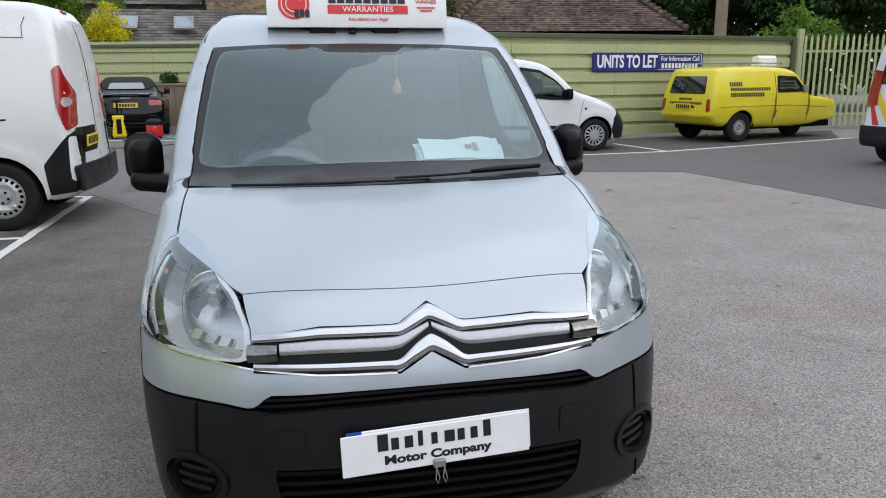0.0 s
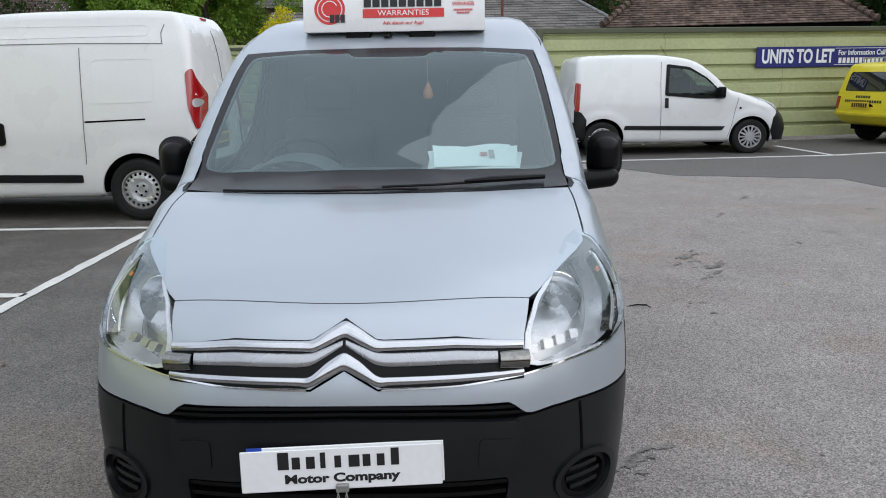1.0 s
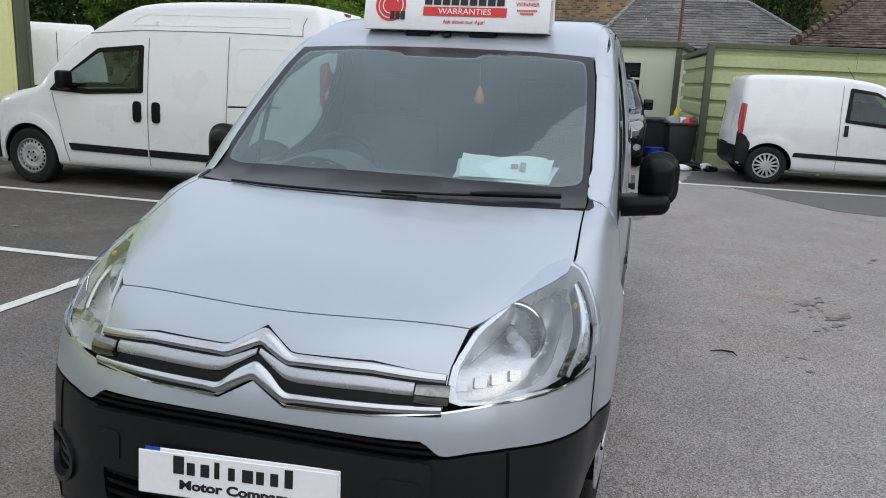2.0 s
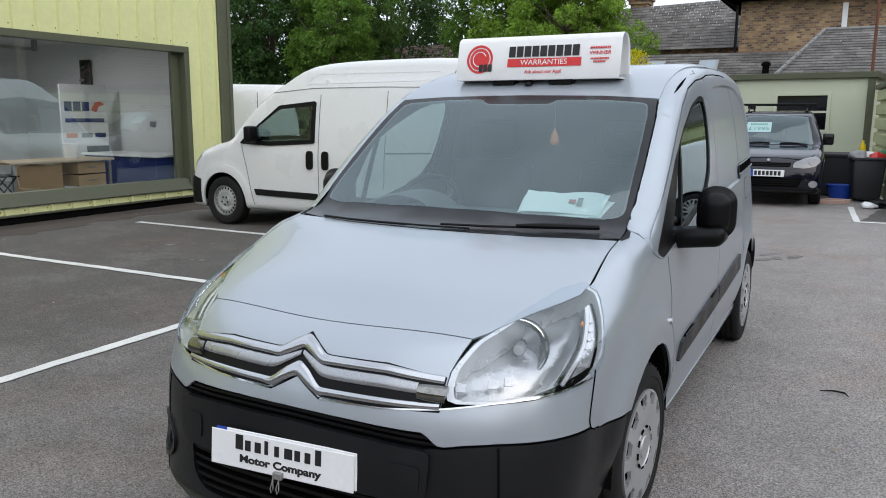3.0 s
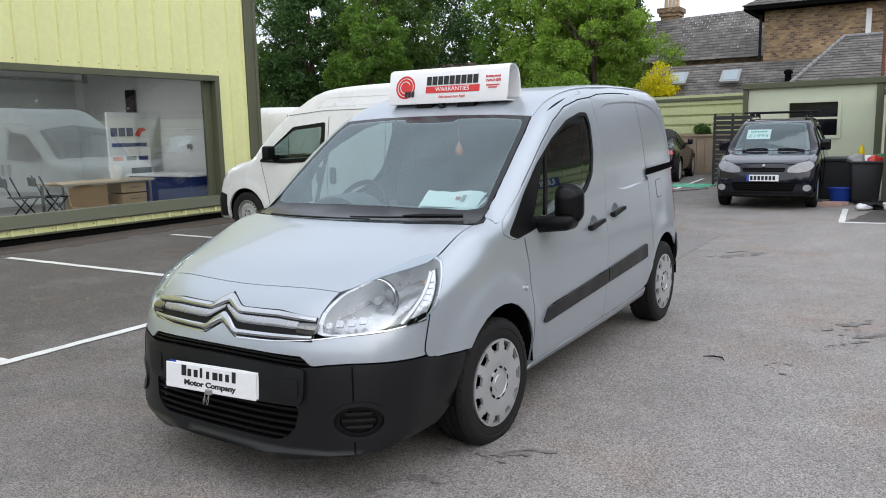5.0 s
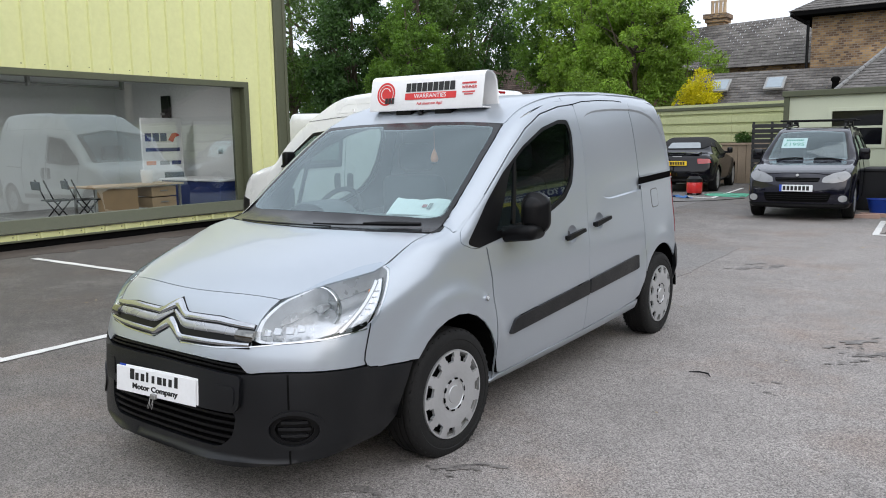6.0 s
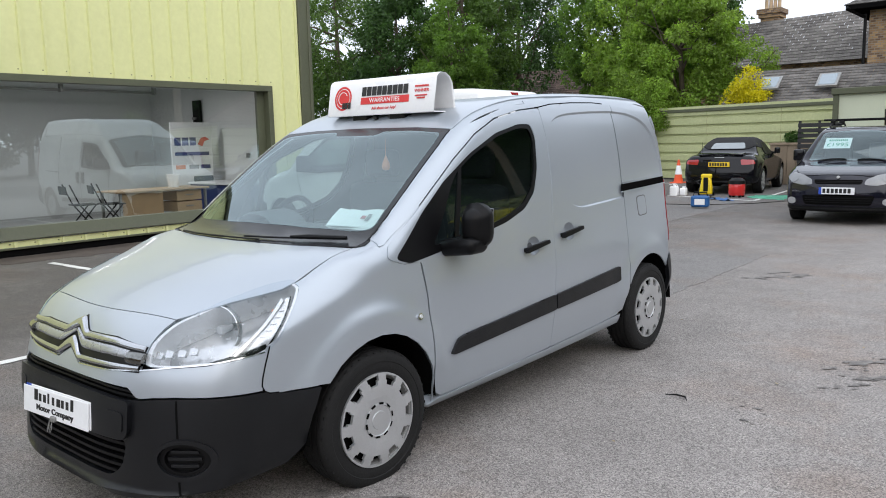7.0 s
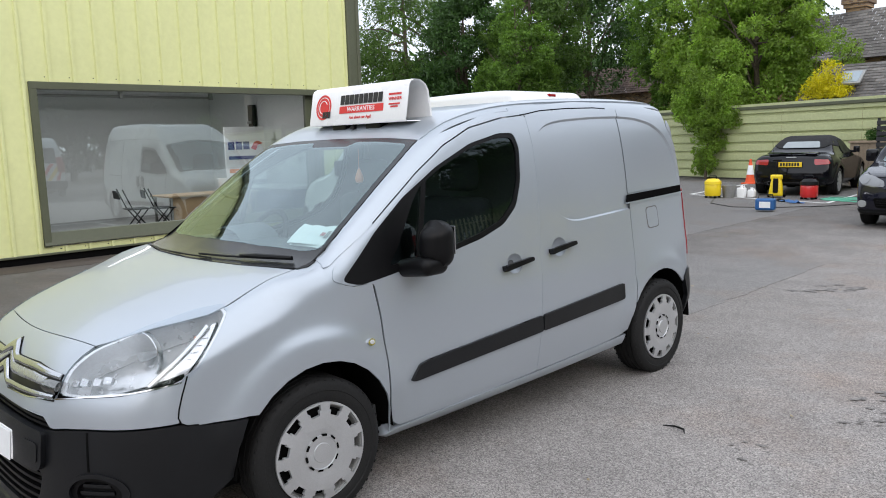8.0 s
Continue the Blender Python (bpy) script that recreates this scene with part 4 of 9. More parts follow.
tube(bm, [(-2.85, 27.5, 5.3), (-2.85, 27.5, 3.4)], 0.05, 8)
tube(bm, [(-3.3, 26.95, 5.5), (-2.85, 27.45, 5.2)], 0.05, 8)
part("downpipe", bm, trim_black, house)
part("render_patch", a_box(0.42, 0.58, 27.55, 27.6, 3.7, 5.2), ink_white, house)
rear_house = thing("rear_house", "house with long slate roof and brick chimney", "house")
part("wall", a_box(-16, -2.0, 33.5, 40, 0, 4.4), brickwork, rear_house)
roof_slope("roof", (-16.5, 33.2, 4.35), (-1.8, 33.2, 4.35), (-16.5, 36.0, 6.35), (-1.8, 36.0, 6.75), rear_house, slate, 0.22, 0.32, 5)
ch = tagged(new("chimney"), "yellow brick chimney with clay pots")
ch.parent = rear_house
part("chimney_shaft", a_box(-9.0, -8.2, 36.1, 36.9, 4.5, 6.75, 0.01), brickwork, ch)
part("band_course", a_box(-9.08, -8.12, 36.02, 36.98, 6.75, 6.92, 0.01), brickwork, ch)
part("cap_course", a_box(-9.15, -8.05, 35.95, 37.05, 6.92, 7.15, 0.01), brickwork, ch)
for x in (-8.88, -8.69, -8.50, -8.31):
    bm = bmesh.new()
    lathe(bm, [(0.09, 0), (0.075, 0.55), (0.09, 0.58), (0.09, 0.66), (0.065, 0.66)], 14, pose(x, 36.55, 7.15))
    part("chimney_pot", bm, mat("buff_clay", (0.50, 0.38, 0.25), 0.8, 0, 0.15), ch, smooth=40)

# hip-roofed outbuilding behind the shed
hip = thing("hip_roof_building", "outbuilding with hipped slate roof and flashed ridge", "building")
part("wall", a_box(-0.4, 4.9, 20.9, 26.6, 0, 2.5), brickwork, hip)
A, B, C, D = (-0.85, 20.4, 2.45), (5.3, 20.4, 2.45), (5.3, 27.0, 2.45), (-0.85, 27.0, 2.45)
R0, R1 = (0.15, 23.7, 3.95), (3.45, 23.7, 3.95)
roof_slope("roof", A, B, R0, R1, hip, slate, 0.20, 0.28, 6)
roof_slope("roof", D, A, R0, R0, hip, slate, 0.20, 0.28, 7)
roof_slope("roof", B, C, R1, R1, hip, slate, 0.20, 0.28, 8)
for a, b in ((A, R0), (B, R1), (R0, R1)):
    bm = bmesh.new()
    a, b = np.array(a), np.array(b)
    n = int(np.linalg.norm(b - a) / 0.3)
    for i in range(n):
        p, q = a + (b - a) * i / n, a + (b - a) * (i + 0.96) / n
        tube(bm, [tuple(p + (0, 0, 0.03)), tuple(q + (0, 0, 0.03))], [0.06, 0.052], 8)
    part("ridge_tile", bm, mat("lead_flashing", (0.20, 0.20, 0.195), 0.6, 0.2, 0.25), hip)
bm = bmesh.new()
tube(bm, [(1.45, 18.8, 0), (1.45, 18.8, 6.5)], 0.035, 8)
tagged(part("pole", bm, mat("rusty_steel", (0.16, 0.07, 0.045), 0.8, 0.2, 0.3), None), "thin rusty steel pole beside the shed", "pole")

# clay-tiled outbuilding beyond the letting board
tiled = thing("tiled_building", "outbuilding with steep brown clay tile roof", "building", pose(8.2, 23.0, 0, 0, 0, -8))
part("wall", a_box(-3.0, 3.0, -3.0, 3.0, 0, 2.6), brickwork, tiled)
part("eave_board", a_box(-3.4, 3.4, -3.4, 3.4, 2.42, 2.62, 0.02), void_black, tiled)
a, b, c, d = (-3.5, -3.5, 2.6), (3.5, -3.5, 2.6), (3.5, 3.5, 2.6), (-3.5, 3.5, 2.6)
r0, r1 = (-0.3, 0, 5.4), (0.3, 0, 5.4)
roof_slope("roof", a, b, r0, r1, tiled, tile_brown, 0.10, 0.155, 9)
roof_slope("roof", d, a, r0, r0, tiled, tile_brown, 0.10, 0.155, 10)
roof_slope("roof", b, c, r1, r1, tiled, tile_brown, 0.10, 0.155, 11)
for p, q in ((a, r0), (b, r1)):
    bm = bmesh.new()
    p, q = np.array(p), np.array(q)
    n = 26
    for i in range(n):
        s, e = p + (q - p) * i / n, p + (q - p) * (i + 1.1) / n
        tube(bm, [tuple(s + (0, 0, 0.07)), tuple(e + (0, 0, 0.03))], [0.11, 0.07], 8)
    part("hip_tile", bm, tile_brown, tiled)

# ---- trees and shrubs ----
def leaves(name, clumps, material, parent, per=90, size=0.10, seed=0, label=""):
    """A crown of many small folded leaves in loose clumps; clumps: centre and radius."""
    rng = np.random.default_rng(seed)
    c = np.array([q[0] for q in clumps], float)
    r = np.array([q[1] for q in clumps], float)
    n = len(c) * per
    idx = np.repeat(np.arange(len(c)), per)
    u = rng.normal(size=(n, 3))
    u /= np.linalg.norm(u, axis=1)[:, None]
    p = c[idx] + u * (r[idx] * rng.uniform(0.45, 1.0, n) ** 0.4)[:, None] * (1, 1, 0.75)
    d = u * 0.6 + rng.normal(size=(n, 3)) * 0.6 + (0, 0, -0.45)
    d /= np.linalg.norm(d, axis=1)[:, None]
    w = np.cross(d, rng.normal(size=(n, 3)))
    w /= np.linalg.norm(w, axis=1)[:, None]
    s = size * rng.uniform(0.6, 1.4, n)[:, None]
    up = np.cross(w, d) * s * 0.15
    verts = np.stack([p, p + d * s * 0.5 + w * s * 0.26 + up, p + d * s, p + d * s * 0.5 - w * s * 0.26 + up], 1).reshape(-1, 3)
    me = bpy.data.meshes.new(name)
    me.vertices.add(4 * n)
    me.vertices.foreach_set("co", verts.ravel())
    me.loops.add(4 * n)
    me.loops.foreach_set("vertex_index", np.arange(4 * n))
    me.polygons.add(n)
    me.polygons.foreach_set("loop_start", np.arange(n) * 4)
    me.update(calc_edges=True)
    return put(name, me, material, parent, label)


def crown_clumps(centre, radii, n, seed, r=(0.5, 0.9), gaps=0.0, low=1.0):
    rng = np.random.default_rng(seed)
    out = []
    while len(out) < n:
        u = rng.normal(size=3)
        u /= np.linalg.norm(u)
        k = rng.uniform(0.55, 1.0)
        p = np.array(centre) + u * np.array(radii) * k
        if noise.noise(Vector(p * 0.55)) < -0.22 + gaps:
            continue
        if p[2] > low:
            out.append((p, rng.uniform(*r)))
    return out


def tree(name, x, y, h, crown, clumps, material, seed, label, per=90, size=0.10, lean=(0, 0), trunk=0.16, r=(0.5, 0.9)):
    t = thing(name, label, "tree", pose(x, y, 0))
    rng = np.random.default_rng(seed)
    bm = bmesh.new()
    line = [(lean[0] * k + 0.12 * math.sin(3 * k + seed), lean[1] * k + 0.1 * math.cos(2 * k), h * k) for k in np.linspace(0, 1, 9)]
    line[0] = (0, 0, 0)
    tube(bm, line, [trunk * (1 - 0.8 * k) for k in np.linspace(0, 1, 9)], 10)
    for i in range(14):
        k = rng.uniform(0.25, 0.9)
        a = rng.uniform(0, 6.28)
        base = np.array((lean[0] * k, lean[1] * k, h * k))
        tip = np.array(crown[0]) + np.array((math.cos(a) * crown[1][0], math.sin(a) * crown[1][1], rng.uniform(-0.4, 0.8) * crown[1][2])) * rng.uniform(0.5, 0.9)
        mid = (base + tip) / 2 + (0, 0, 0.25)
        tube(bm, [tuple(base), tuple(mid), tuple(tip)], [trunk * 0.35, trunk * 0.2, 0.012], 6)
    part("trunk", bm, bark, t)
    leaves("crown", crown_clumps(crown[0], crown[1], clumps, seed, r), material, t, per, size, seed)
    return t


tree("tree", -21.0, 29, 9.5, ((0, 0, 6.0), (3.0, 2.6, 4.2)), 200, leaf_d, 11, "green broadleaf tree with drooping twigs behind the fence", 190, 0.14, trunk=0.22, r=(0.25, 0.6))
tree("tree", -12.6, 29.5, 9.0, ((0, 0, 5.8), (2.8, 2.4, 4.3)), 210, leaf_a, 12, "dense green tree behind the fence", 190, 0.14, trunk=0.2, r=(0.25, 0.6))
tree("tree", -11.2, 28.0, 7.5, ((0, 0, 4.6), (2.1, 2.0, 3.4)), 170, leaf_c, 13, "green broadleaf tree behind the fence", 190, 0.13, r=(0.22, 0.5))
tree("tree", -8.8, 26.8, 6.8, ((0, 0, 4.7), (2.2, 1.7, 2.9)), 190, leaf_c, 14, "bright green tree overhanging the fence", 190, 0.13, r=(0.22, 0.48))
tree("tree", -6.7, 27.0, 4.6, ((0, 0, 3.8), (1.5, 0.8, 1.2)), 60, leaf_c, 15, "light green sapling beside the slate roof", 130, 0.08, trunk=0.07, r=(0.2, 0.4))
tree("tree", -23, 37, 12, ((0, 0, 8.5), (3.5, 3, 4.4)), 140, leaf_b, 16, "tall dark tree far behind the yard", 130, 0.18, trunk=0.25)
tree("tree", -12.5, 36, 13, ((0, 0, 9.0), (3.0, 3, 4.5)), 120, leaf_b, 17, "tall dark tree far behind the fence", 150, 0.18, trunk=0.25)
tree("tree", -29, 28, 10, ((0, 0, 6.5), (3.2, 3, 4.5)), 150, leaf_d, 18, "sparse grey-green tree beyond the showroom", 190, 0.14, trunk=0.25)
tree("tree", -23.5, 27, 8.5, ((0, 0, 5.4), (2.4, 2.0, 3.9)), 190, leaf_b, 19, "dark green tree beside the showroom", 190, 0.15, r=(0.25, 0.6))
tree("tree", -19.6, 26.5, 7.5, ((0, 0, 4.6), (1.9, 1.7, 3.2)), 160, leaf_a, 20, "green tree with pale twig tips behind the fence", 190, 0.13, r=(0.22, 0.5))
tree("tree", 4.9, 27.2, 5.2, ((0, 0, 4.3), (1.1, 0.8, 1.3)), 60, leaf_b, 26, "small dark tree between the outbuildings", 130, 0.11, trunk=0.1, r=(0.2, 0.45))
far_home = thing("far_house", "distant house with brown tile roof among trees", "house")
part("wall", a_box(-26.0, -16.0, 40.2, 44.0, 0, 4.2), brickwork, far_home)
roof_slope("roof", (-26.4, 39.8, 4.1), (-15.6, 39.8, 4.1), (-26.4, 42.2, 5.9), (-15.6, 42.2, 5.9), far_home, tile_brown, 0.22, 0.32, 12)
bush = thing("golden_shrub", "golden yellow shrub growing over the fence", "shrub", pose(-5.9, 24.9, 0))
bm = bmesh.new()
tube(bm, [(0, 0, 0), (0.05, 0, 1.4), (0, -0.1, 2.6)], [0.06, 0.05, 0.02], 8)
part("stem", bm, bark, bush)
leaves("crown", crown_clumps((0.40, -0.25, 2.85), (0.50, 0.45, 0.72), 48, 21, (0.14, 0.30), 0.15) + crown_clumps((0.05, -0.2, 2.60), (0.55, 0.4, 0.40), 26, 25, (0.12, 0.26), 0.1), leaf_y, bush, 150, 0.075, 21)
ivy = thing("climbing_shrub", "green climbing shrub spilling down the fence", "shrub", pose(-9.3, 24.15, 0))
bm = bmesh.new()
tube(bm, [(0, 0, 0), (0.1, -0.05, 1.2), (-0.1, 0.1, 2.4)], [0.05, 0.04, 0.02], 8)
part("stem", bm, bark, ivy)
leaves("crown", crown_clumps((-0.25, 0.25, 2.75), (1.25, 0.5, 1.1), 70, 22, (0.2, 0.45), low=0.9) + crown_clumps((0.45, 0.1, 1.75), (0.65, 0.35, 0.9), 34, 23, (0.16, 0.34), low=0.4) + crown_clumps((-0.05, 0.05, 0.95), (0.4, 0.3, 0.75), 24, 24, (0.14, 0.28), low=0.2), leaf_c, ivy, 160, 0.085, 22)
# dark wood to the right of the yard
rngw = np.random.default_rng(9)
for i, (x, y) in enumerate(((12.5, 24), (15.5, 26), (18.5, 23), (21, 27), (14, 31), (9.5, 32), (24, 21), (19, 32), (26, 27), (28, 18), (32, 23), (25, 14.5), (31, 13), (28, 8.5))):
    tree("tree", x, y, 9 + rngw.uniform(-1, 2), ((0, 0, 5.6), (2.8, 2.6, 5.0)), 130, leaf_b, 30 + i, "dark woodland tree behind the gate", 190, 0.20, trunk=0.2)
bm = bmesh.new()
tube(bm, [(11.6, 18.0, 0), (11.6, 18.0, 8)], 0.16, 12)
tagged(part("timber_pole", bm, wood_grey, None), "grey weathered timber pole behind the fence", "pole")
sh = thing("elder_shrub", "pale leaved shrub beside the gate post", "shrub", pose(13.2, 16.6, 0))
bm = bmesh.new()
tube(bm, [(0, 0, 0), (0.1, 0, 1.4), (0, 0, 2.5)], [0.05, 0.04, 0.02], 8)
part("stem", bm, bark, sh)
leaves("crown", crown_clumps((0, 0, 2.2), (0.9, 0.6, 0.9), 36, 41, (0.22, 0.4)), leaf_a, sh, 60, 0.14, 41)
# tall trees along the side of the yard behind the path
for i, (x, y) in enumerate(((20, -6), (21, -1), (19.5, 4), (23, 8), (17, -11))):
    tree("tree", x, y, 7.6, ((0, 0, 4.2), (2.8, 2.6, 3.6)), 110, leaf_b, 50 + i, "tall dark green tree beside the yard", 100, 0.22, trunk=0.22)
# far treeline all round, so that glass and paint mirror trees
far = []
for i in range(150):
    a = rngw.uniform(0, 2 * math.pi)
    q = rngw.uniform(48, 62)
    for k in range(5):
        far.append(((q * math.cos(a) + rngw.normal(0, 2), 10 + q * math.sin(a) + rngw.normal(0, 2), rngw.uniform(0.5, 9)), rngw.uniform(1.5, 2.8)))
tagged(leaves("far_woods", far, leaf_b, None, 60, 0.9, 51), "distant dark green treeline round the yard", "woods", kind="stuff")

# plain wall, never in view, added to close the yard behind the camera
tagged(part("wall_south", a_box(-9.0, 24.0, -14.3, -14.0, 0, 4.2, 0.02), brickwork, None), "added plain brick wall closing the yard out of view", "wall", kind="structure")

# ---- the silver panel van ----
def wheel(parent, m, r, w, rim_r, style, label=""):
    """Wheel with its axle along x, outer face at +x: tyre > nothing, rim with holes or spokes, hub cap."""
    hub = tagged(new("wheel"), label)
    hub.parent = parent
    hub.matrix_basis = m
    turn = pose(0, 0, 0, 0, 90, 0)
    bm = bmesh.new()
    h = w / 2
    prof = [(rim_r, -h + 0.012), (r - 0.05, -h), (r - 0.02, -h + 0.006), (r - 0.005, -h + 0.022)]
    for g in np.linspace(-h + 0.045, h - 0.045, 4):
        prof += [(r, g - 0.012), (r, g - 0.004), (r - 0.007, g - 0.003), (r - 0.007, g + 0.003), (r, g + 0.004)]
    prof += [(r, h - 0.03), (r - 0.005, h - 0.020), (r - 0.02, h - 0.006), (r - 0.035, h - 0.001), (r - 0.05, h), (r - 0.053, h - 0.003), (r - 0.07, h - 0.002), (rim_r + 0.012, h - 0.006), (rim_r, h - 0.016)]
    lathe(bm, prof, 56, turn)
    # shoulder blocks
    for i in range(44):
        a = 360 * i / 44
        for s in (-1, 1):
            box(bm, -0.006, 0.006, r - 0.018, r - 0.007, s * (h - 0.022) - 0.012, s * (h - 0.022) + 0.010, m=turn @ pose(0, 0, 0, 0, 0, a))
    part("tyre", bm, rubber, hub, smooth=40)
    bm = bmesh.new()
    lathe(bm, [(rim_r + 0.004, h - 0.012), (rim_r - 0.008, h - 0.010), (rim_r - 0.018, h - 0.03), (rim_r - 0.03, -h + 0.02)], 40, turn)
    part("rim", bm, steel_grey if style != "spoke" else alloy, hub, smooth=40)
    bm = bmesh.new()
    lathe(bm, [(rim_r - 0.02, h - 0.075), (0.09, h - 0.070), (0.0, h - 0.07)], 32, turn)
    part("brake_disc", bm, void_black, hub)
    face = turn @ pose(0, 0, 0, 0, 0, 90)
    R = rim_r + 0.006
    if style == "trim":       # plastic wheel trim with notched edge
        holes = []
        for i in range(11):
            a = 2 * math.pi * i / 11
            u, v = np.array((math.cos(a), math.sin(a))), np.array((-math.sin(a), math.cos(a)))
            holes.append([u * x + v * y for x, y in ((R * 0.75, -0.020), (R * 0.84, -0.023), (R * 0.84, -0.031), (R * 0.955, -0.034), (R * 0.955, 0.034), (R * 0.84, 0.031), (R * 0.84, 0.023), (R * 0.75, 0.020))])
        part("rim_well", lathe_of([(R * 0.985, h - 0.030), (0.0, h - 0.030)], 40, turn), void_black, hub)
        flat_part("wheel_trim", disc(R, 66), face @ pose(0, 0, h - 0.006), alloy, hub, holes, 0.014, 0.03, dome=lambda q: 0.012 - 0.03 * np.clip(q / R - 0.78, 0, 1) - 0.012 * np.clip(1 - q / (R * 0.55), 0, 1))
        bm = bmesh.new()
        lathe(bm, [(R * 0.36, h + 0.001), (R * 0.36, h + 0.006), (R * 0.33, h + 0.007), (R * 0.32, h + 0.003), (R * 0.20, h + 0.003), (R * 0.19, h + 0.007), (0.0, h + 0.008)], 32, turn)
        part("hub_cap", bm, alloy, hub, smooth=30)
        for i in range(10):
            part("cap_slot", a_box(-0.012, 0.012, R * 0.335, R * 0.375, h - 0.001, h + 0.0075, m=turn @ pose(0, 0, 0, 0, 0, 36 * i + 8)), void_black, hub)
    elif style == "steel":    # pressed steel wheel with round holes
        holes = [disc(0.017, 10, R * 0.80 * math.cos(a), R * 0.80 * math.sin(a)) for a in np.arange(20) * math.pi / 10]
        flat_part("wheel_disc", disc(R * 0.96, 48), face @ pose(0, 0, h - 0.035), alloy, hub, holes, 0.01, 0.03, dome=lambda q: 0.02 * np.clip(1 - np.abs(q / R - 0.62) / 0.3, 0, 1))
        bm = bmesh.new()
        lathe(bm, [(R * 0.36, h - 0.034), (R * 0.34, h - 0.012), (R * 0.18, h - 0.008), (R * 0.16, h - 0.02), (0, h - 0.02)], 28, turn)
        part("hub_cap", bm, alloy, hub, smooth=30)
        for i in range(5):
            part("wheel_bolt", lathe_of([(0.013, h - 0.012), (0.012, h - 0.003), (0, h - 0.003)], 8, turn @ pose(R * 0.26 * math.cos(radians(72 * i)), R * 0.26 * math.sin(radians(72 * i)), 0)), void_black, hub)
    else:                     # spoked trim or alloy
        n = 14 if style == "spoke" else 9
        holes = []
        for i in range(n):
            a0, a1 = 2 * math.pi * (i + 0.16) / n, 2 * math.pi * (i + 0.84) / n
            am = (a0 + a1) / 2
            holes.append([(R * 0.90 * math.cos(a0), R * 0.90 * math.sin(a0)), (R * 0.92 * math.cos(am), R * 0.92 * math.sin(am)), (R * 0.90 * math.cos(a1), R * 0.90 * math.sin(a1)),
                          (R * 0.36 * math.cos(am + 0.25 / n), R * 0.36 * math.sin(am + 0.25 / n)), (R * 0.36 * math.cos(am - 0.25 / n), R * 0.36 * math.sin(am - 0.25 / n))])
        flat_part("wheel_trim", disc(R, 48), face @ pose(0, 0, h - 0.01), alloy, hub, holes, 0.02, 0.04, dome=lambda q: 0.012 * np.clip(1 - q / R, 0, 1))
    return hub


def lathe_of(profile, n, m):
    bm = bmesh.new()
    lathe(bm, profile, n, m)
    return bm


def arch_liner(parent, y, z, r, x0, x1):
    """Dark inner wheel arch, open below."""
    for s in (1, -1):
        bm = bmesh.new()
        pts = [(y + r * math.cos(radians(a)), z + r * math.sin(radians(a))) for a in range(0, 181, 12)]
        lo = [bm.verts.new((s * x0, p, q)) for p, q in pts]
        hi = [bm.verts.new((s * x1, p, q)) for p, q in pts]
        for i in range(len(pts) - 1):
            bm.faces.new((lo[i], lo[i + 1], hi[i + 1], hi[i]))
        bm.faces.new(lo)
        part("wheel_arch_liner", bm, void_black, parent)


def arch_curve(y, z, r, a0, a1, n=14, sx=1.0):
    return [(y + sx * r * math.cos(radians(a)), z + r * math.sin(radians(a))) for a in np.linspace(a0, a1, n)]


VAN = Hull(
    outline=[(0.06, 0.185), (0.015, 0.21), (0.010, 0.26), (0.020, 0.36), (0.024, 0.45), (0.030, 0.53), (0.042, 0.60), (0.064, 0.67), (0.096, 0.735), (0.140, 0.795), (0.20, 0.838), (0.40, 0.93), (0.70, 1.012), (1.00, 1.065),
             (1.20, 1.19), (1.50, 1.39), (1.78, 1.565), (2.02, 1.665), (2.40, 1.740), (3.00, 1.774), (3.60, 1.777), (4.00, 1.752), (4.12, 1.66), (4.16, 1.40), (4.18, 1.00), (4.20, 0.55), (4.17, 0.33), (3.9, 0.24), (2.4, 0.21), (0.8, 0.20)],
    half=[(0.15, 0.79), (0.30, 0.822), (0.55, 0.843), (0.75, 0.843), (0.92, 0.826), (1.06, 0.811), (1.17, 0.800), (1.30, 0.782), (1.56, 0.73), (1.75, 0.665), (1.9, 0.6)],
    taper=[(-0.1, 0.88), (0.15, 0.93), (0.45, 0.975), (0.9, 1.0), (2.5, 1.0), (3.4, 0.99), (4.2, 0.955)],
    sweep=[(0.15, 0.16), (0.45, 0.165), (0.6, 0.17), (0.75, 0.18), (0.85, 0.20), (0.93, 0.225), (1.05, 0.12), (1.3, 0.07), (1.56, 0.03), (1.8, 0.03)],
    k=0.09, nose=3.6, brows=[(1.0, 0.29, 0.495, 0.028, 0.55), (3.70, 0.305, 0.475, 0.022, 0.2)])

van = thing("panel_van", "silver panel van with black bumper and roof sign, parked on asphalt", "van")
FWY, FWZ, RWY, RWZ, TYRE = 1.0, 0.285, 3.70, 0.30, 0.31

# bonnet, front panel and wings
seam_x = np.linspace(-0.505, 0.505, 39)
panel("bonnet", VAN, "top", [(x, 0.203 + 0.21 * x * x) for x in seam_x] + [(0.533, 0.290), (0.612, 0.422), (0.676, 0.536), (0.709, 0.608), (0.718, 0.68), (0.715, 0.86), (0.712, 0.99), (0.60, 0.965), (0.40, 0.915), (0.20, 0.89),
      (0, 0.88), (-0.20, 0.89), (-0.40, 0.915), (-0.60, 0.965), (-0.712, 0.99), (-0.715, 0.86), (-0.718, 0.68), (-0.709, 0.608), (-0.676, 0.536), (-0.612, 0.422), (-0.533, 0.290)], silver, van, step=0.04)
sq, _ = VAN.cast(np.stack([-seam_x, 0.1995 + 0.21 * seam_x ** 2, 0 * seam_x + 2.5], 1), np.tile((0, 0, -1.0), (39, 1)))
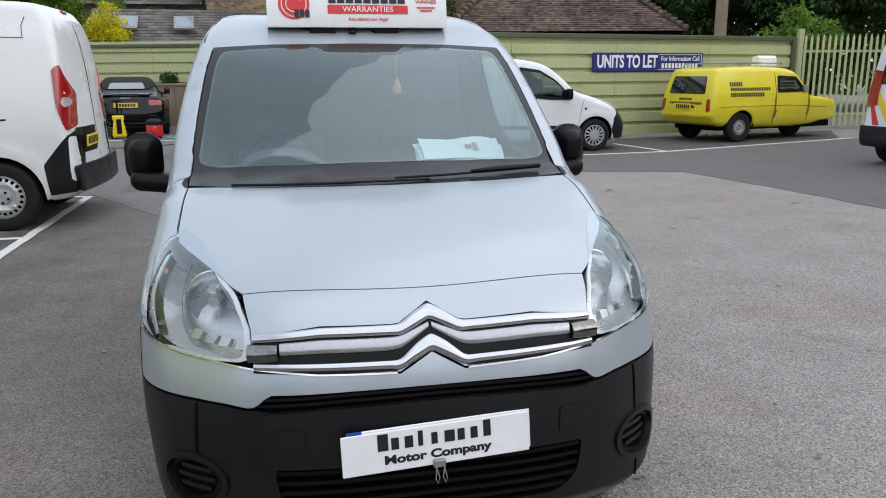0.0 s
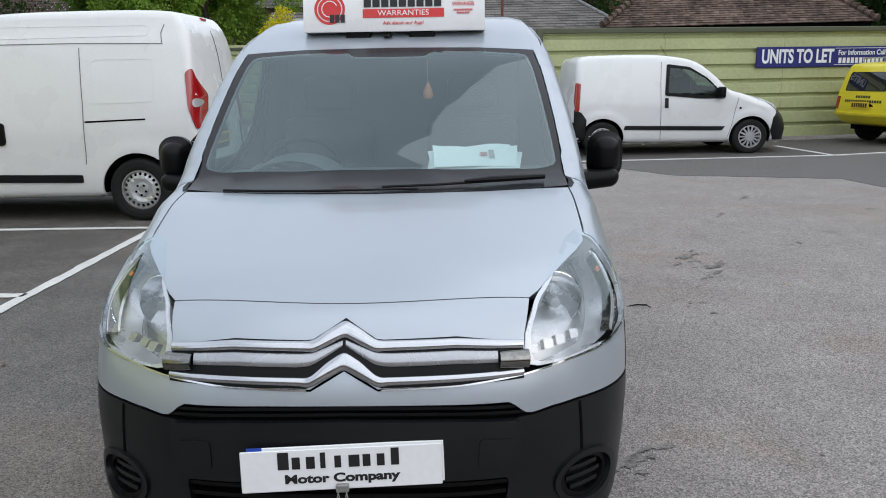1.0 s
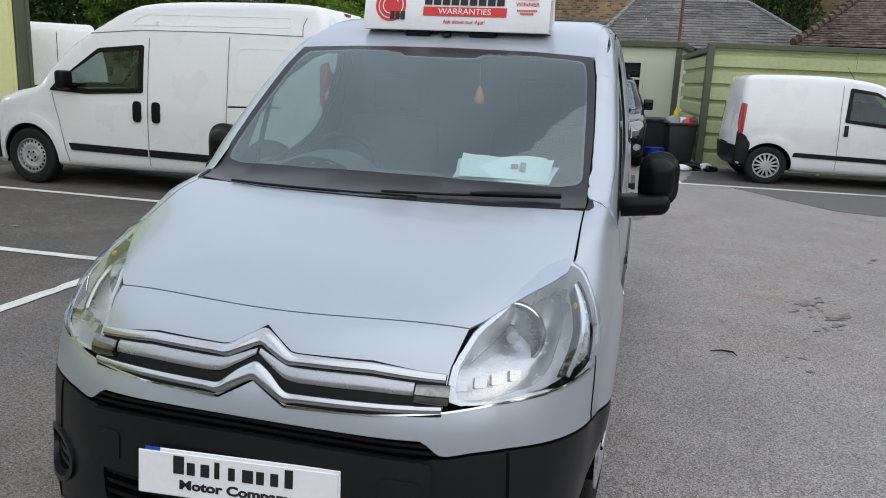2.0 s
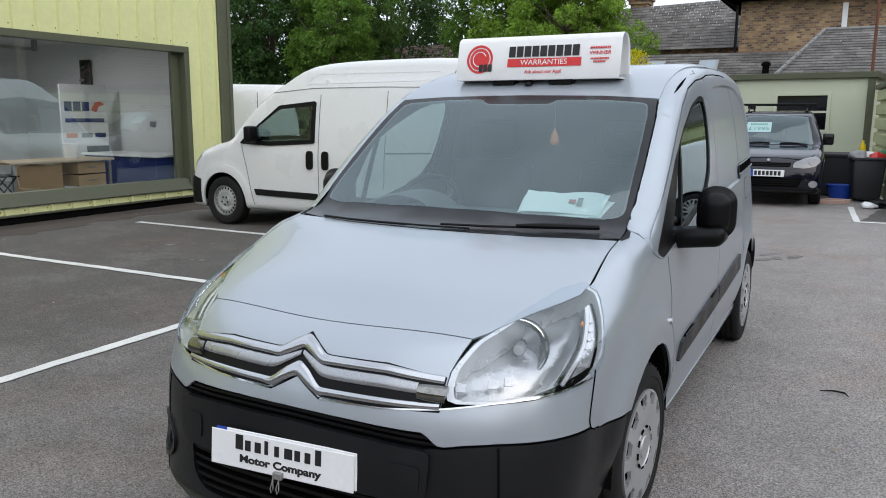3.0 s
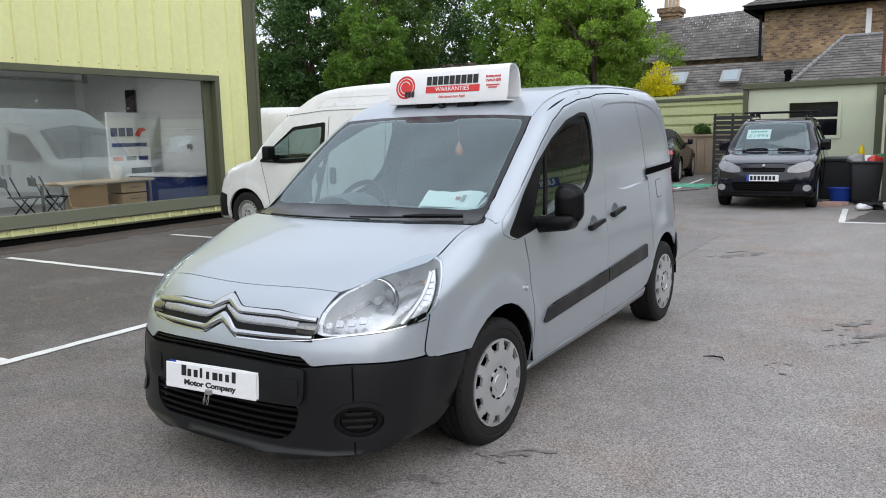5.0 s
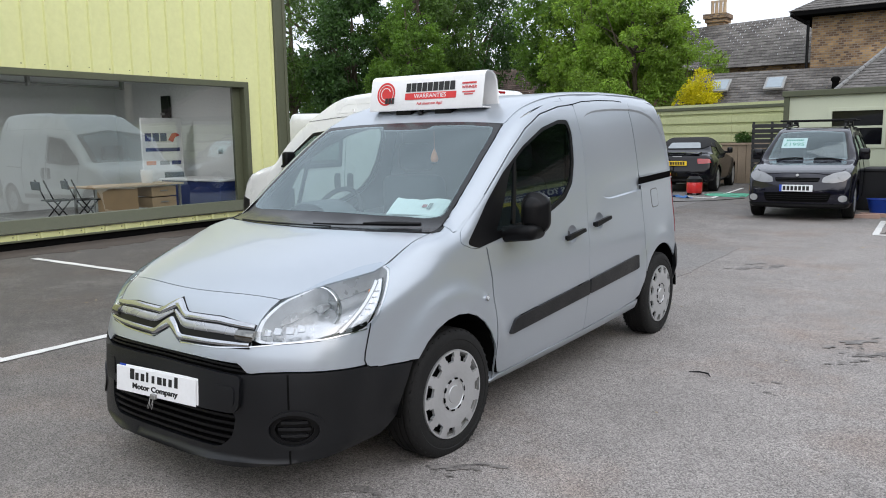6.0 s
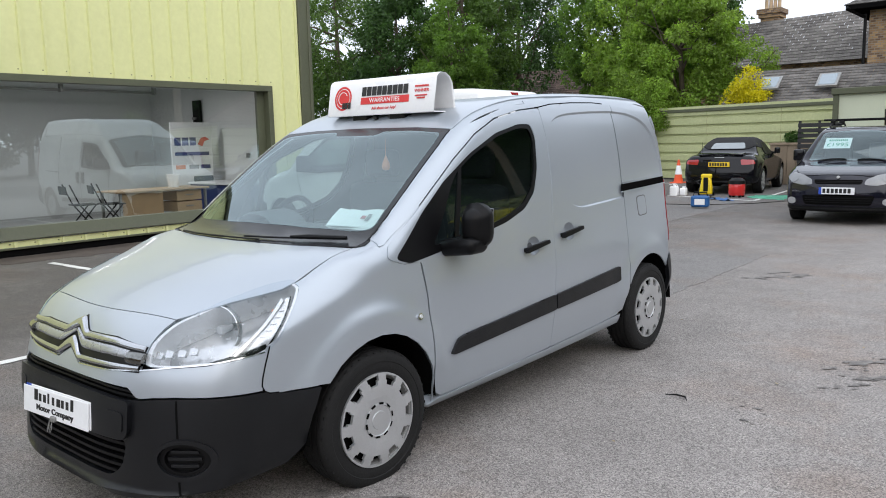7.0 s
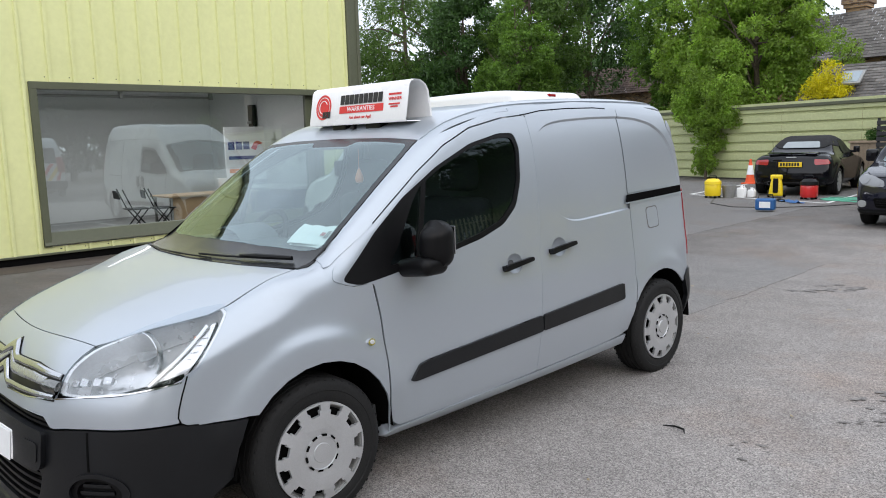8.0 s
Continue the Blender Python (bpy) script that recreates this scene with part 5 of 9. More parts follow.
panel("front_panel", VAN, "front", [(a, c) for a, b, c in sq] + [(-0.484, 0.76), (-0.480, 0.664), (-0.22, 0.650), (-0.09, 0.646), (0, 0.70), (0.09, 0.646), (0.22, 0.650), (0.480, 0.664), (0.484, 0.76)],
      silver, van, step=0.03)
# shoulder line where the top of the wing turns down into its side
SH = [(0.768, 1.085), (0.772, 1.02), (0.774, 0.94), (0.772, 0.86), (0.766, 0.78), (0.756, 0.71), (0.746, 0.665)]
shq, _ = VAN.cast(np.array([(x, y, 2.5) for x, y in SH]), np.tile((0, 0, -1.0), (len(SH), 1)))
shoulder = [(b, c + 0.001) for a, b, c in shq]
wing_out = [(0.449, 0.735), (0.416, 0.65), (0.404, 0.585), (0.435, 0.555), (0.50, 0.545), (0.665, 0.538)] + arch_curve(FWY, FWZ, 0.385, 140, 0, 12) + \
           [(1.385, 0.24), (1.365, 0.42), (1.35, 0.62), (1.335, 0.80), (1.315, 0.945), (1.22, 0.945), (1.13, 0.968), (1.105, 0.985)] + shoulder + [(0.655, 0.915), (0.585, 0.850), (0.50, 0.765)]
panel("wing", VAN, "side", wing_out, silver, van, step=0.018, sides="both")
# silver upper half of the bumper, wrapped round the nose
up = wr((0.0, 0.06, 0.690), (0.09, 0.05, 0.640), (0.22, 0.075, 0.646), (0.45, 0.172, 0.663), (0.50, 0.21, 0.673), (0.55, 0.25, 0.679), (0.64, 0.315, 0.686), (0.775, 0.45, 0.712), (0.80, 0.455, 0.735))
lowr = wr((0.80, 0.43, 0.645), (0.803, 0.42, 0.572), (0.72, 0.25, 0.575), (0.64, 0.147, 0.577), (0.57, 0.09, 0.573), (0.53, 0.07, 0.567), (0.515, 0.062, 0.565), (0.50, 0.055, 0.567), (0.487, 0.052, 0.575), (0.470, 0.047, 0.590), (0.452, 0.043, 0.600), (0.22, 0.032, 0.604), (0.0, 0.028, 0.604))
right = up + lowr
panel("bumper_upper", VAN, "wrap", right + [(-u, z) for u, z in right[-2:0:-1]], silver, van, step=0.03)
# grained black bumper with its openings
edge = wr((0.0, 0.03, 0.555), (0.25, 0.03, 0.555), (0.45, 0.043, 0.552), (0.487, 0.052, 0.558), (0.515, 0.062, 0.558), (0.53, 0.07, 0.560), (0.57, 0.09, 0.566), (0.64, 0.147, 0.570), (0.72, 0.25, 0.568), (0.803, 0.42, 0.564), (0.84, 0.50, 0.539), (0.864, 0.66, 0.53), (0.85, 0.62, 0.42), (0.83, 0.60, 0.30), (0.80, 0.52, 0.24), (0.60, 0.16, 0.205), (0.30, 0.02, 0.195), (0.0, -0.01, 0.19))
low_gr = rounded(wr((-0.445, 0.045, 0.400), (0.445, 0.045, 0.400), (0.425, 0.04, 0.30), (0.36, 0.03, 0.250), (-0.36, 0.03, 0.250), (-0.425, 0.04, 0.30)), 0.03)
fog = [disc(0.084, 28, s * 0.59, 0.343, 0.064) for s in (1, -1)]
panel("bumper_lower", VAN, "wrap", edge + [(-u, z) for u, z in edge[-2:0:-1]], bumper_black, van, [low_gr, *fog], step=0.03, off=0.002, thick=0.03)
bar = rounded(wr((-0.482, 0.05, 0.553), (-0.30, 0.03, 0.564), (0.0, 0.025, 0.568), (0.30, 0.03, 0.564), (0.482, 0.05, 0.553), (0.470, 0.05, 0.43), (0.445, 0.045, 0.404), (-0.445, 0.045, 0.404), (-0.470, 0.05, 0.43)), 0.02)
panel("bumper_bar", VAN, "wrap", bar, bumper_black, van, off=0.022, thick=0.03, step=0.03)
for s in (1, -1):
    panel("bumper_pad", VAN, "wrap", rounded(wr((s * 0.355, 0.04, 0.515), (s * 0.455, 0.046, 0.510), (s * 0.450, 0.045, 0.435), (s * 0.35, 0.04, 0.435)), 0.015), bumper_black, van, off=0.026, thick=0.008, step=0.03)
# black sheets that stand for the shade behind the openings and the gaps between panels
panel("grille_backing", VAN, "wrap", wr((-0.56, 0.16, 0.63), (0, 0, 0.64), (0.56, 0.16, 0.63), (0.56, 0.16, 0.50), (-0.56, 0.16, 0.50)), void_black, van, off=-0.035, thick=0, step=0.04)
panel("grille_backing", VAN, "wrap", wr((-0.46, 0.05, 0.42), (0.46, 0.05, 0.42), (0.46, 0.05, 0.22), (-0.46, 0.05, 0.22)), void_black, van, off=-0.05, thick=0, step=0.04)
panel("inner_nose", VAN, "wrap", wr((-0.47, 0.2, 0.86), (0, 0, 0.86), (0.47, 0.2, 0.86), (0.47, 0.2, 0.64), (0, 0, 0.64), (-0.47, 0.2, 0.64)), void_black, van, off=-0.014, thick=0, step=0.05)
for s in (1, -1):
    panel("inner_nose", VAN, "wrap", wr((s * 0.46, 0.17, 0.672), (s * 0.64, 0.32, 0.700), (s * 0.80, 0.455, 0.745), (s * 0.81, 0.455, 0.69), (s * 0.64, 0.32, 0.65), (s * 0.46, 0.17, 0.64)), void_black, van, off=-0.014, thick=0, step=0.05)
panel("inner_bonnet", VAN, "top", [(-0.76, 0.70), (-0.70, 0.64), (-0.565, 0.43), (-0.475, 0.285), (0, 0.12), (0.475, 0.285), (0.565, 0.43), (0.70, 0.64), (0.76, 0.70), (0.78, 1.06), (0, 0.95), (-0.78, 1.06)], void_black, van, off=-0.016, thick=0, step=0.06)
for z in (0.600, 0.584):
    panel("grille_slat", VAN, "wrap", wr((-0.47, 0.12, z - 0.012), (-0.25, 0.04, z - 0.002), (0, 0, z), (0.25, 0.04, z - 0.002), (0.47, 0.12, z - 0.012), (0.47, 0.12, z - 0.020), (0.25, 0.04, z - 0.010), (0, 0, z - 0.008), (-0.25, 0.04, z - 0.010), (-0.47, 0.12, z - 0.020)), trim_black, van, off=-0.008, thick=0.02, step=0.05)
for z, w in ((0.386, 0.43), (0.358, 0.425), (0.330, 0.42), (0.302, 0.405), (0.275, 0.37)):
    panel("grille_slat", VAN, "wrap", wr((-w, 0.06, z), (0, 0, z), (w, 0.06, z), (w, 0.06, z - 0.011), (0, 0, z - 0.011), (-w, 0.06, z - 0.011)), trim_black, van, off=-0.004, thick=0.025, step=0.05)
# fog lamp recesses
for s in (1, -1):
    u0 = s * 0.59
    panel("fog_surround", VAN, "wrap", disc(0.100, 32, u0 + s * 0.004, 0.343, 0.078), bumper_black, van, [disc(0.082, 32, u0, 0.343, 0.062)], off=0.010, thick=0.02, step=0.03)
    panel("fog_surround", VAN, "wrap", disc(0.084, 32, u0, 0.343, 0.064), trim_black, van, [disc(0.064, 32, u0, 0.343, 0.049)], off=-0.004, thick=0.045, step=0.03)
    panel("fog_blank", VAN, "wrap", disc(0.066, 24, u0, 0.343, 0.051), trim_black, van, off=-0.024, thick=0.01, step=0.03)
    for dz in (-0.026, 0.0, 0.026):
        w = 0.055 * math.sqrt(1 - (dz / 0.045) ** 2)
        panel("fog_rib", VAN, "wrap", [(u0 - w, 0.343 + dz - 0.006), (u0 + w, 0.343 + dz - 0.006), (u0 + w, 0.343 + dz + 0.006), (u0 - w, 0.343 + dz + 0.006)], bumper_black, van, off=-0.010, thick=0.015, step=0.03)
    # split line down the bumper's corner
    us = s * 0.85 * math.atan2(0.64, 0.95 - 0.147)
    panel("bumper_split", VAN, "wrap", [(us, 0.566), (us + s * 0.006, 0.566), (us + s * 0.006, 0.425), (us, 0.425)], void_black, van, off=0.004, thick=0.002, step=0.03)
    panel("bumper_split", VAN, "wrap", [(us, 0.26), (us + s * 0.006, 0.26), (us + s * 0.006, 0.205), (us, 0.205)], void_black, van, off=0.004, thick=0.002, step=0.03)

# rounded chrome mouldings that rise into two chevrons, over a dark slot
def moulding(name, line, high, material, base=0.006, rows=9, step=0.008, label=""):
    """A bulged strip across the nose. line: across, height, depth of strip."""
    ln = np.array(sorted(line), float)
    xs = np.linspace(ln[0, 0], ln[-1, 0], int((ln[-1, 0] - ln[0, 0]) / step) + 2)
    zc, tt = np.interp(xs, ln[:, 0], ln[:, 1]), np.interp(xs, ln[:, 0], ln[:, 2])
    for _ in range(2):
        zc[1:-1] = 0.25 * zc[:-2] + 0.5 * zc[1:-1] + 0.25 * zc[2:]
        tt[1:-1] = 0.25 * tt[:-2] + 0.5 * tt[1:-1] + 0.25 * tt[2:]
    a = np.linspace(-math.pi / 2, math.pi / 2, rows)
    o = np.stack([np.repeat(xs, rows), (zc[:, None] + np.sin(a)[None] * tt[:, None] / 2).ravel()], 1)
    p, nrm, _ = on_hull(VAN, "front", 0.0)(o)
    hh = base + (np.cos(a)[None] * (high * np.clip(tt / 0.02, 1, 1.7))[:, None]).ravel()
    bm = bmesh.new()
    vs = [bm.verts.new(q) for q in np.array(p) + np.array(nrm) * hh[:, None]]
    for i in range(len(xs) - 1):
        for k in range(rows - 1):
            bm.faces.new((vs[i * rows + k], vs[(i + 1) * rows + k], vs[(i + 1) * rows + k + 1], vs[i * rows + k + 1]))
    bm.faces.new(vs[:rows]), bm.faces.new(vs[-rows:][::-1])
    bmesh.ops.recalc_face_normals(bm, faces=bm.faces)
    return part(name, bm, material, van, label, smooth=60)


def mirrored(pts):
    return pts + [(-x, z, t) for x, z, t in pts if x]


strip_chrome = mat("satin_chrome_strip", (0.50, 0.51, 0.53), 0.16, 0.95, 0.03, 4, 60, rvary=0.04)
seam_grey = mat("shaded_panel_gap", (0.16, 0.16, 0.16), 0.8, 0, 0.2)
smoked_chrome = mat("smoked_chrome", (0.22, 0.22, 0.21), 0.12, 1.0, 0.3, 30, 90)
grille_grey = mat("grey_grille_plastic", (0.40, 0.41, 0.43), 0.28, 0.7, 0.08)
grille_back = [(0.480, 0.746), (0.30, 0.767), (0.105, 0.763), (0.085, 0.765), (0, 0.811), (-0.085, 0.765), (-0.105, 0.763), (-0.30, 0.767), (-0.480, 0.746),
               (-0.480, 0.656), (-0.30, 0.652), (-0.10, 0.648), (0, 0.692), (0.10, 0.648), (0.30, 0.652), (0.480, 0.656)]
panel("grille_recess", VAN, "front", grille_back, trim_black, van, off=0.002, thick=0.004, step=0.03)
moulding("chrome_strip", mirrored([(0.477, 0.738, 0.020), (0.30, 0.751, 0.023), (0.105, 0.748, 0.024), (0.085, 0.747, 0.028), (0.045, 0.767, 0.036), (0, 0.788, 0.036)]), 0.006, strip_chrome)
moulding("chrome_strip", mirrored([(0.477, 0.672, 0.017), (0.30, 0.669, 0.019), (0.115, 0.665, 0.021), (0.092, 0.662, 0.026), (0.045, 0.692, 0.042), (0, 0.716, 0.042)]), 0.005, strip_chrome)
for s in (1, -1):
    moulding("grille_bar", [(s * 0.408, 0.714, 0.028), (s * 0.30, 0.7185, 0.032), (s * 0.12, 0.7155, 0.032), (s * 0.085, 0.718, 0.029), (s * 0.004, 0.755, 0.014)], 0.004, grille_grey, 0.006)
    moulding("grille_end", [(s * 0.412, 0.706, 0.040), (s * 0.43, 0.705, 0.044), (s * 0.490, 0.702, 0.046)], 0.012, smoked_chrome, 0.004, 7, 0.006)
# fine chrome line under the lamps
cl = wr((-0.78, 0.455, 0.716), (-0.64, 0.318, 0.691), (-0.55, 0.25, 0.683), (-0.45, 0.172, 0.666), (-0.30, 0.1, 0.650), (-0.10, 0.05, 0.643))
for s in (1, -1):
    panel("chrome_line", VAN, "wrap", band([(-s * u, z) for u, z in cl], 0.0045), chrome, van, off=0.004, thick=0.006, step=0.03)

lamp_silver = mat("bright_lamp_moulding", (0.66, 0.67, 0.68), 0.3, 0.4, 0.08, 10, 80)
bowl_chrome = mat("fluted_bowl_chrome", (0.74, 0.75, 0.76), 0.07, 1.0, 0.25, 14, 60, bump=0.35)
reflector = mat("grey_reflector", (0.68, 0.69, 0.70), 0.18, 0.6, 0.3, 45, 160, rvary=0.15)
pale_divider = mat("pale_lamp_divider", (0.62, 0.63, 0.64), 0.2, 0.5, 0.05)
lamp_floor = mat("moulded_lamp_floor", (0.50, 0.51, 0.52), 0.20, 0.7, 0.2, 28, 140, rvary=0.12, bump=0.2)
# headlights: moulded bowl, reflector, indicator and clear cover
HL = wr((0.455, 0.19, 0.685), (0.45, 0.235, 0.765), (0.485, 0.298, 0.828), (0.57, 0.44, 0.888), (0.645, 0.575, 0.928), (0.715, 0.655, 0.942), (0.762, 0.655, 0.928), (0.795, 0.585, 0.855), (0.805, 0.50, 0.755), (0.790, 0.465, 0.722), (0.70, 0.365, 0.688), (0.64, 0.32, 0.697), (0.55, 0.25, 0.685))
for s in (1, -1):
    hl = rounded([(s * u, z) for u, z in HL], 0.03, 3)
    c = hl.mean(0)
    hl = c + (hl - c) * 1.035
    small = c + (hl - c) * 0.94
    unit = tagged(new("headlight"), "clear headlight with chrome bowl")
    unit.parent = van
    panel("housing", VAN, "wrap", hl, lamp_floor, unit, off=-0.12, thick=0, step=0.03)
    panel("bezel", VAN, "wrap", hl, lamp_silver, unit, [small], off=-0.004, thick=0.115, step=0.03)
    v, f, nrm = sheet(hl, on_hull(VAN, "wrap", 0.004), (), 0.008, 0.03)
    cover = put("cover", mesh_of("cover", v, f, nrm, True), lamp_clear, unit)
    cover.visible_shadow = False
    # bowl faces ahead
    bm = bmesh.new()
    lathe(bm, [(0.090, 0.0), (0.087, 0.002), (0.084, -0.006), (0.070, -0.036), (0.042, -0.056), (0.0, -0.062)], 28, pose(s * 0.59, 0.395, 0.785, 90, 0, s * 14))
    part("bowl", bm, bowl_chrome, unit, smooth=40)
    bm = bmesh.new()
    lathe(bm, [(0.094, -0.010), (0.093, 0.002), (0.089, 0.004), (0.085, 0.000)], 28, pose(s * 0.59, 0.400, 0.783, 90, 0, s * 14))
    part("bowl_rim", bm, smoked_chrome, unit, smooth=40)
    bm = bmesh.new()
    lathe(bm, [(0.0, 0.012), (0.016, 0.008), (0.018, -0.01), (0.012, -0.06)], 16, pose(s * 0.595, 0.39, 0.780, 90, 0, s * 14))
    part("bulb_cap", bm, alloy, unit, smooth=40)
    ind = wr((0.655, 0.45, 0.71), (0.69, 0.52, 0.80), (0.725, 0.61, 0.905), (0.748, 0.62, 0.905), (0.775, 0.56, 0.83), (0.765, 0.49, 0.735), (0.72, 0.45, 0.705))
    ind = [(s * u, z) for u, z in ind]
    panel("indicator", VAN, "wrap", rounded(ind, 0.015), reflector, unit, off=-0.022, thick=0.03, step=0.02)
    for k in range(7):
        t0 = 0.12 + k * 0.11
        a = np.array(ind[0]) * (1 - t0) + np.array(ind[2]) * t0
        b = np.array(ind[6]) * (1 - t0) + np.array(ind[3]) * t0
        panel("indicator_rib", VAN, "wrap", band([a * 0.9 + b * 0.1, (a + b) / 2, a * 0.1 + b * 0.9], 0.004), reflector, unit, off=-0.016, thick=0.01, step=0.03)
    panel("indicator_bulb", VAN, "wrap", disc(0.006, 12, (ind[1][0] + ind[4][0]) / 2, 0.86, 0.008), lamp_orange, unit, off=-0.016, thick=0.01, step=0.02)
    dv = wr((0.640, 0.43, 0.715), (0.672, 0.515, 0.80), (0.705, 0.60, 0.893))
    panel("lamp_divider", VAN, "wrap", band([(s * u, z) for u, z in dv], 0.010), pale_divider, unit, off=-0.008, thick=0.03, step=0.02)
    for du in (-0.0085, 0.0085):
        panel("lamp_joint", VAN, "wrap", band([(s * (u + du), z) for u, z in dv], 0.004), smoked_chrome, unit, off=-0.012, thick=0.028, step=0.02)
    for line in ([ind[3], ind[4], ind[5]], [ind[5], ind[6], ind[0]]):
        panel("lamp_joint", VAN, "wrap", band([np.array(q) for q in line], 0.005), void_black, unit, off=-0.016, thick=0.02, step=0.02)
    for k in range(6):
        u0, z0 = s * (0.405 + 0.043 * k), 0.704 + 0.005 * k
        panel("reflector_step", VAN, "wrap", rounded([(u0 - 0.017, z0), (u0 + 0.010, z0), (u0 + 0.016, z0 + 0.022), (u0 - 0.012, z0 + 0.026)], 0.004), lamp_floor, unit, off=-0.026 + 0.008 * (k % 2), thick=0.02, step=0.03)

# show plate on the bumper, and the clip that holds it
plate_m = pose(-0.003, -0.018, 0.457, 84, 0, 3.4) @ pose(0, 0, 0, 0, 0, 1)
pl = tagged(new("show_plate"), "white show plate with black writing held by a bulldog clip")
pl.parent = van
part("plate", a_box(-0.262, 0.262, -0.056, 0.056, -0.004, 0.0, 0.002, m=plate_m), plate_white, pl)
part("under_plate", a_box(-0.245, 0.268, -0.050, 0.062, -0.012, -0.006, 0.002, m=plate_m), plate_white, pl)
part("plate_band", a_box(-0.245, -0.205, 0.052, 0.0635, -0.0065, -0.0045, m=plate_m), ink_blue, pl)
for i, (w, hh) in enumerate(((0.030, 0.046), (0.022, 0.032), (0.024, 0.032), (0.014, 0.042), (0.018, 0.032), (0.030, 0.032), (0.021, 0.032), (0.021, 0.032), (0.022, 0.046))):
    x = -0.165 + i * 0.0368
    part("name_bar", a_box(x, x + w * 0.95, 0.004, 0.004 + hh, 0, 0.0015, m=plate_m), ink_black, pl)
lettering("plate_lettering", "Motor Company", 0.032, plate_m @ pose(0, -0.024, 0.0005), ink_black, pl, 0.30, 0.001, bold=0.0012)
bm = bmesh.new()
box(bm, -0.017, 0.017, -0.062, -0.040, -0.006, 0.012, 0.003, m=plate_m)
for s in (-1, 1):
    tube(bm, [plate_m @ Vector(q) for q in ((s * 0.012, -0.055, 0.014), (s * 0.005, -0.085, 0.020), (s * 0.011, -0.100, 0.022), (s * 0.016, -0.088, 0.020), (s * 0.010, -0.055, 0.014))], 0.0016, 6)
part("bulldog_clip", bm, steel_grey, pl)

# windscreen with black border, pillars and roof
ws = [(0, 0.885), (0.20, 0.895), (0.40, 0.92), (0.60, 0.97), (0.715, 1.015), (0.715, 1.08), (0.70, 1.35), (0.672, 1.62), (0.645, 1.765), (0.40, 1.788), (0, 1.796)]
ws = ws + [(-x, y) for x, y in ws[-2:0:-1]]
wi = [(0, 1.075), (0.30, 1.085), (0.60, 1.122), (0.682, 1.155), (0.656, 1.42), (0.630, 1.64), (0.608, 1.728), (0.40, 1.750), (0.19, 1.756), (0.16, 1.715), (0, 1.712)]
wi = rounded(wi + [(-x, y) for x, y in wi[-2:0:-1]], 0.035, 5)


def swell_ws(o):
    """The glazed opening, with a little lap on its border."""
    o = np.array(o, float)
    cc = (o.min(0) + o.max(0)) / 2
    return cc + (o - cc) * 1.012


panel("windscreen_border", VAN, "top", ws, frit, van, [wi], off=0.001, thick=0.01, step=0.05)
v, f, nrm = sheet(swell_ws(wi), on_hull(VAN, "top", 0.003), (), 0, 0.05)
wsg = put("windscreen", mesh_of("windscreen", v, f, nrm, True), windscreen_glass, van, "tinted windscreen")
wsg.visible_shadow = False
pil = [(1.09, 1.04), (1.12, 1.045), (1.30, 1.16), (1.45, 1.27), (1.65, 1.41), (1.85, 1.529), (2.05, 1.610), (2.30, 1.658), (2.50, 1.676), (2.50, 1.702), (2.20, 1.675), (1.95, 1.608)]
py_ = np.linspace(1.77, 1.10, 14)
pq, _ = VAN.cast(np.stack([np.interp(py_, (1.08, 1.35, 1.62, 1.765), (0.719, 0.704, 0.676, 0.649)), py_, 0 * py_ + 2.5], 1), np.tile((0, 0, -1.0), (14, 1)))
pil += [(b, c) for a, b, c in pq]
panel("pillar", VAN, "side", pil, silver, van, step=0.02, sides="both")
rf = [(0, 1.80), (0.40, 1.792), (0.652, 1.77), (0.645, 1.95), (0.640, 2.3), (0.635, 3.0), (0.62, 3.6), (0.60, 3.95), (0.50, 4.06), (0, 4.09)]
rf = rf + [(-x, y) for x, y in rf[-2:0:-1]]
panel("roof", VAN, "top", rf, silver, van, step=0.07)
panel("wing_top", VAN, "top", [(0.722, 0.665)] + [(x + 0.001, y) for x, y in SH[::-1]] + [(0.724, 1.085), (0.7195, 1.03), (0.7175, 0.995), (0.7205, 0.86), (0.7255, 0.70)], silver, van, step=0.03, sides="both")
panel("roof_rail_skin", VAN, "top", [(0.645, 1.765), (0.70, 1.76), (0.690, 2.0), (0.678, 2.3), (0.672, 2.6), (0.668, 3.2), (0.655, 3.6), (0.640, 4.0), (0.58, 4.06), (0.585, 3.95), (0.605, 3.6), (0.620, 3.0), (0.625, 2.3), (0.628, 1.95), (0.625, 1.775)], silver, van, off=-0.005, step=0.05, sides="both")
panel("cowl", VAN, "top", [(0.7185, 1.0), (0.728, 1.0), (0.742, 1.045), (0.735, 1.085), (0.723, 1.085)], trim_black, van, off=0.003, step=0.04, sides="both")

panel("pillar_base", VAN, "side", [(1.02, 1.01), (1.05, 0.94), (1.16, 0.94), (1.26, 1.075), (1.36, 1.17), (1.36, 1.23), (1.16, 1.09)], silver, van, off=-0.004, thick=0.003, step=0.03, sides="both")
panel("pillar_base", VAN, "top", [(0.728, 1.03), (0.775, 1.03), (0.775, 1.16), (0.722, 1.16)], silver, van, off=-0.004, thick=0.003, step=0.03, sides="both")
panel("wing_seam", VAN, "side", band([(0.456, 0.735), (0.430, 0.67), (0.414, 0.62), (0.409, 0.59), (0.418, 0.568), (0.440, 0.555), (0.48, 0.549)], 0.005), void_black, van, off=0.002, thick=0.002, step=0.03, sides="both")

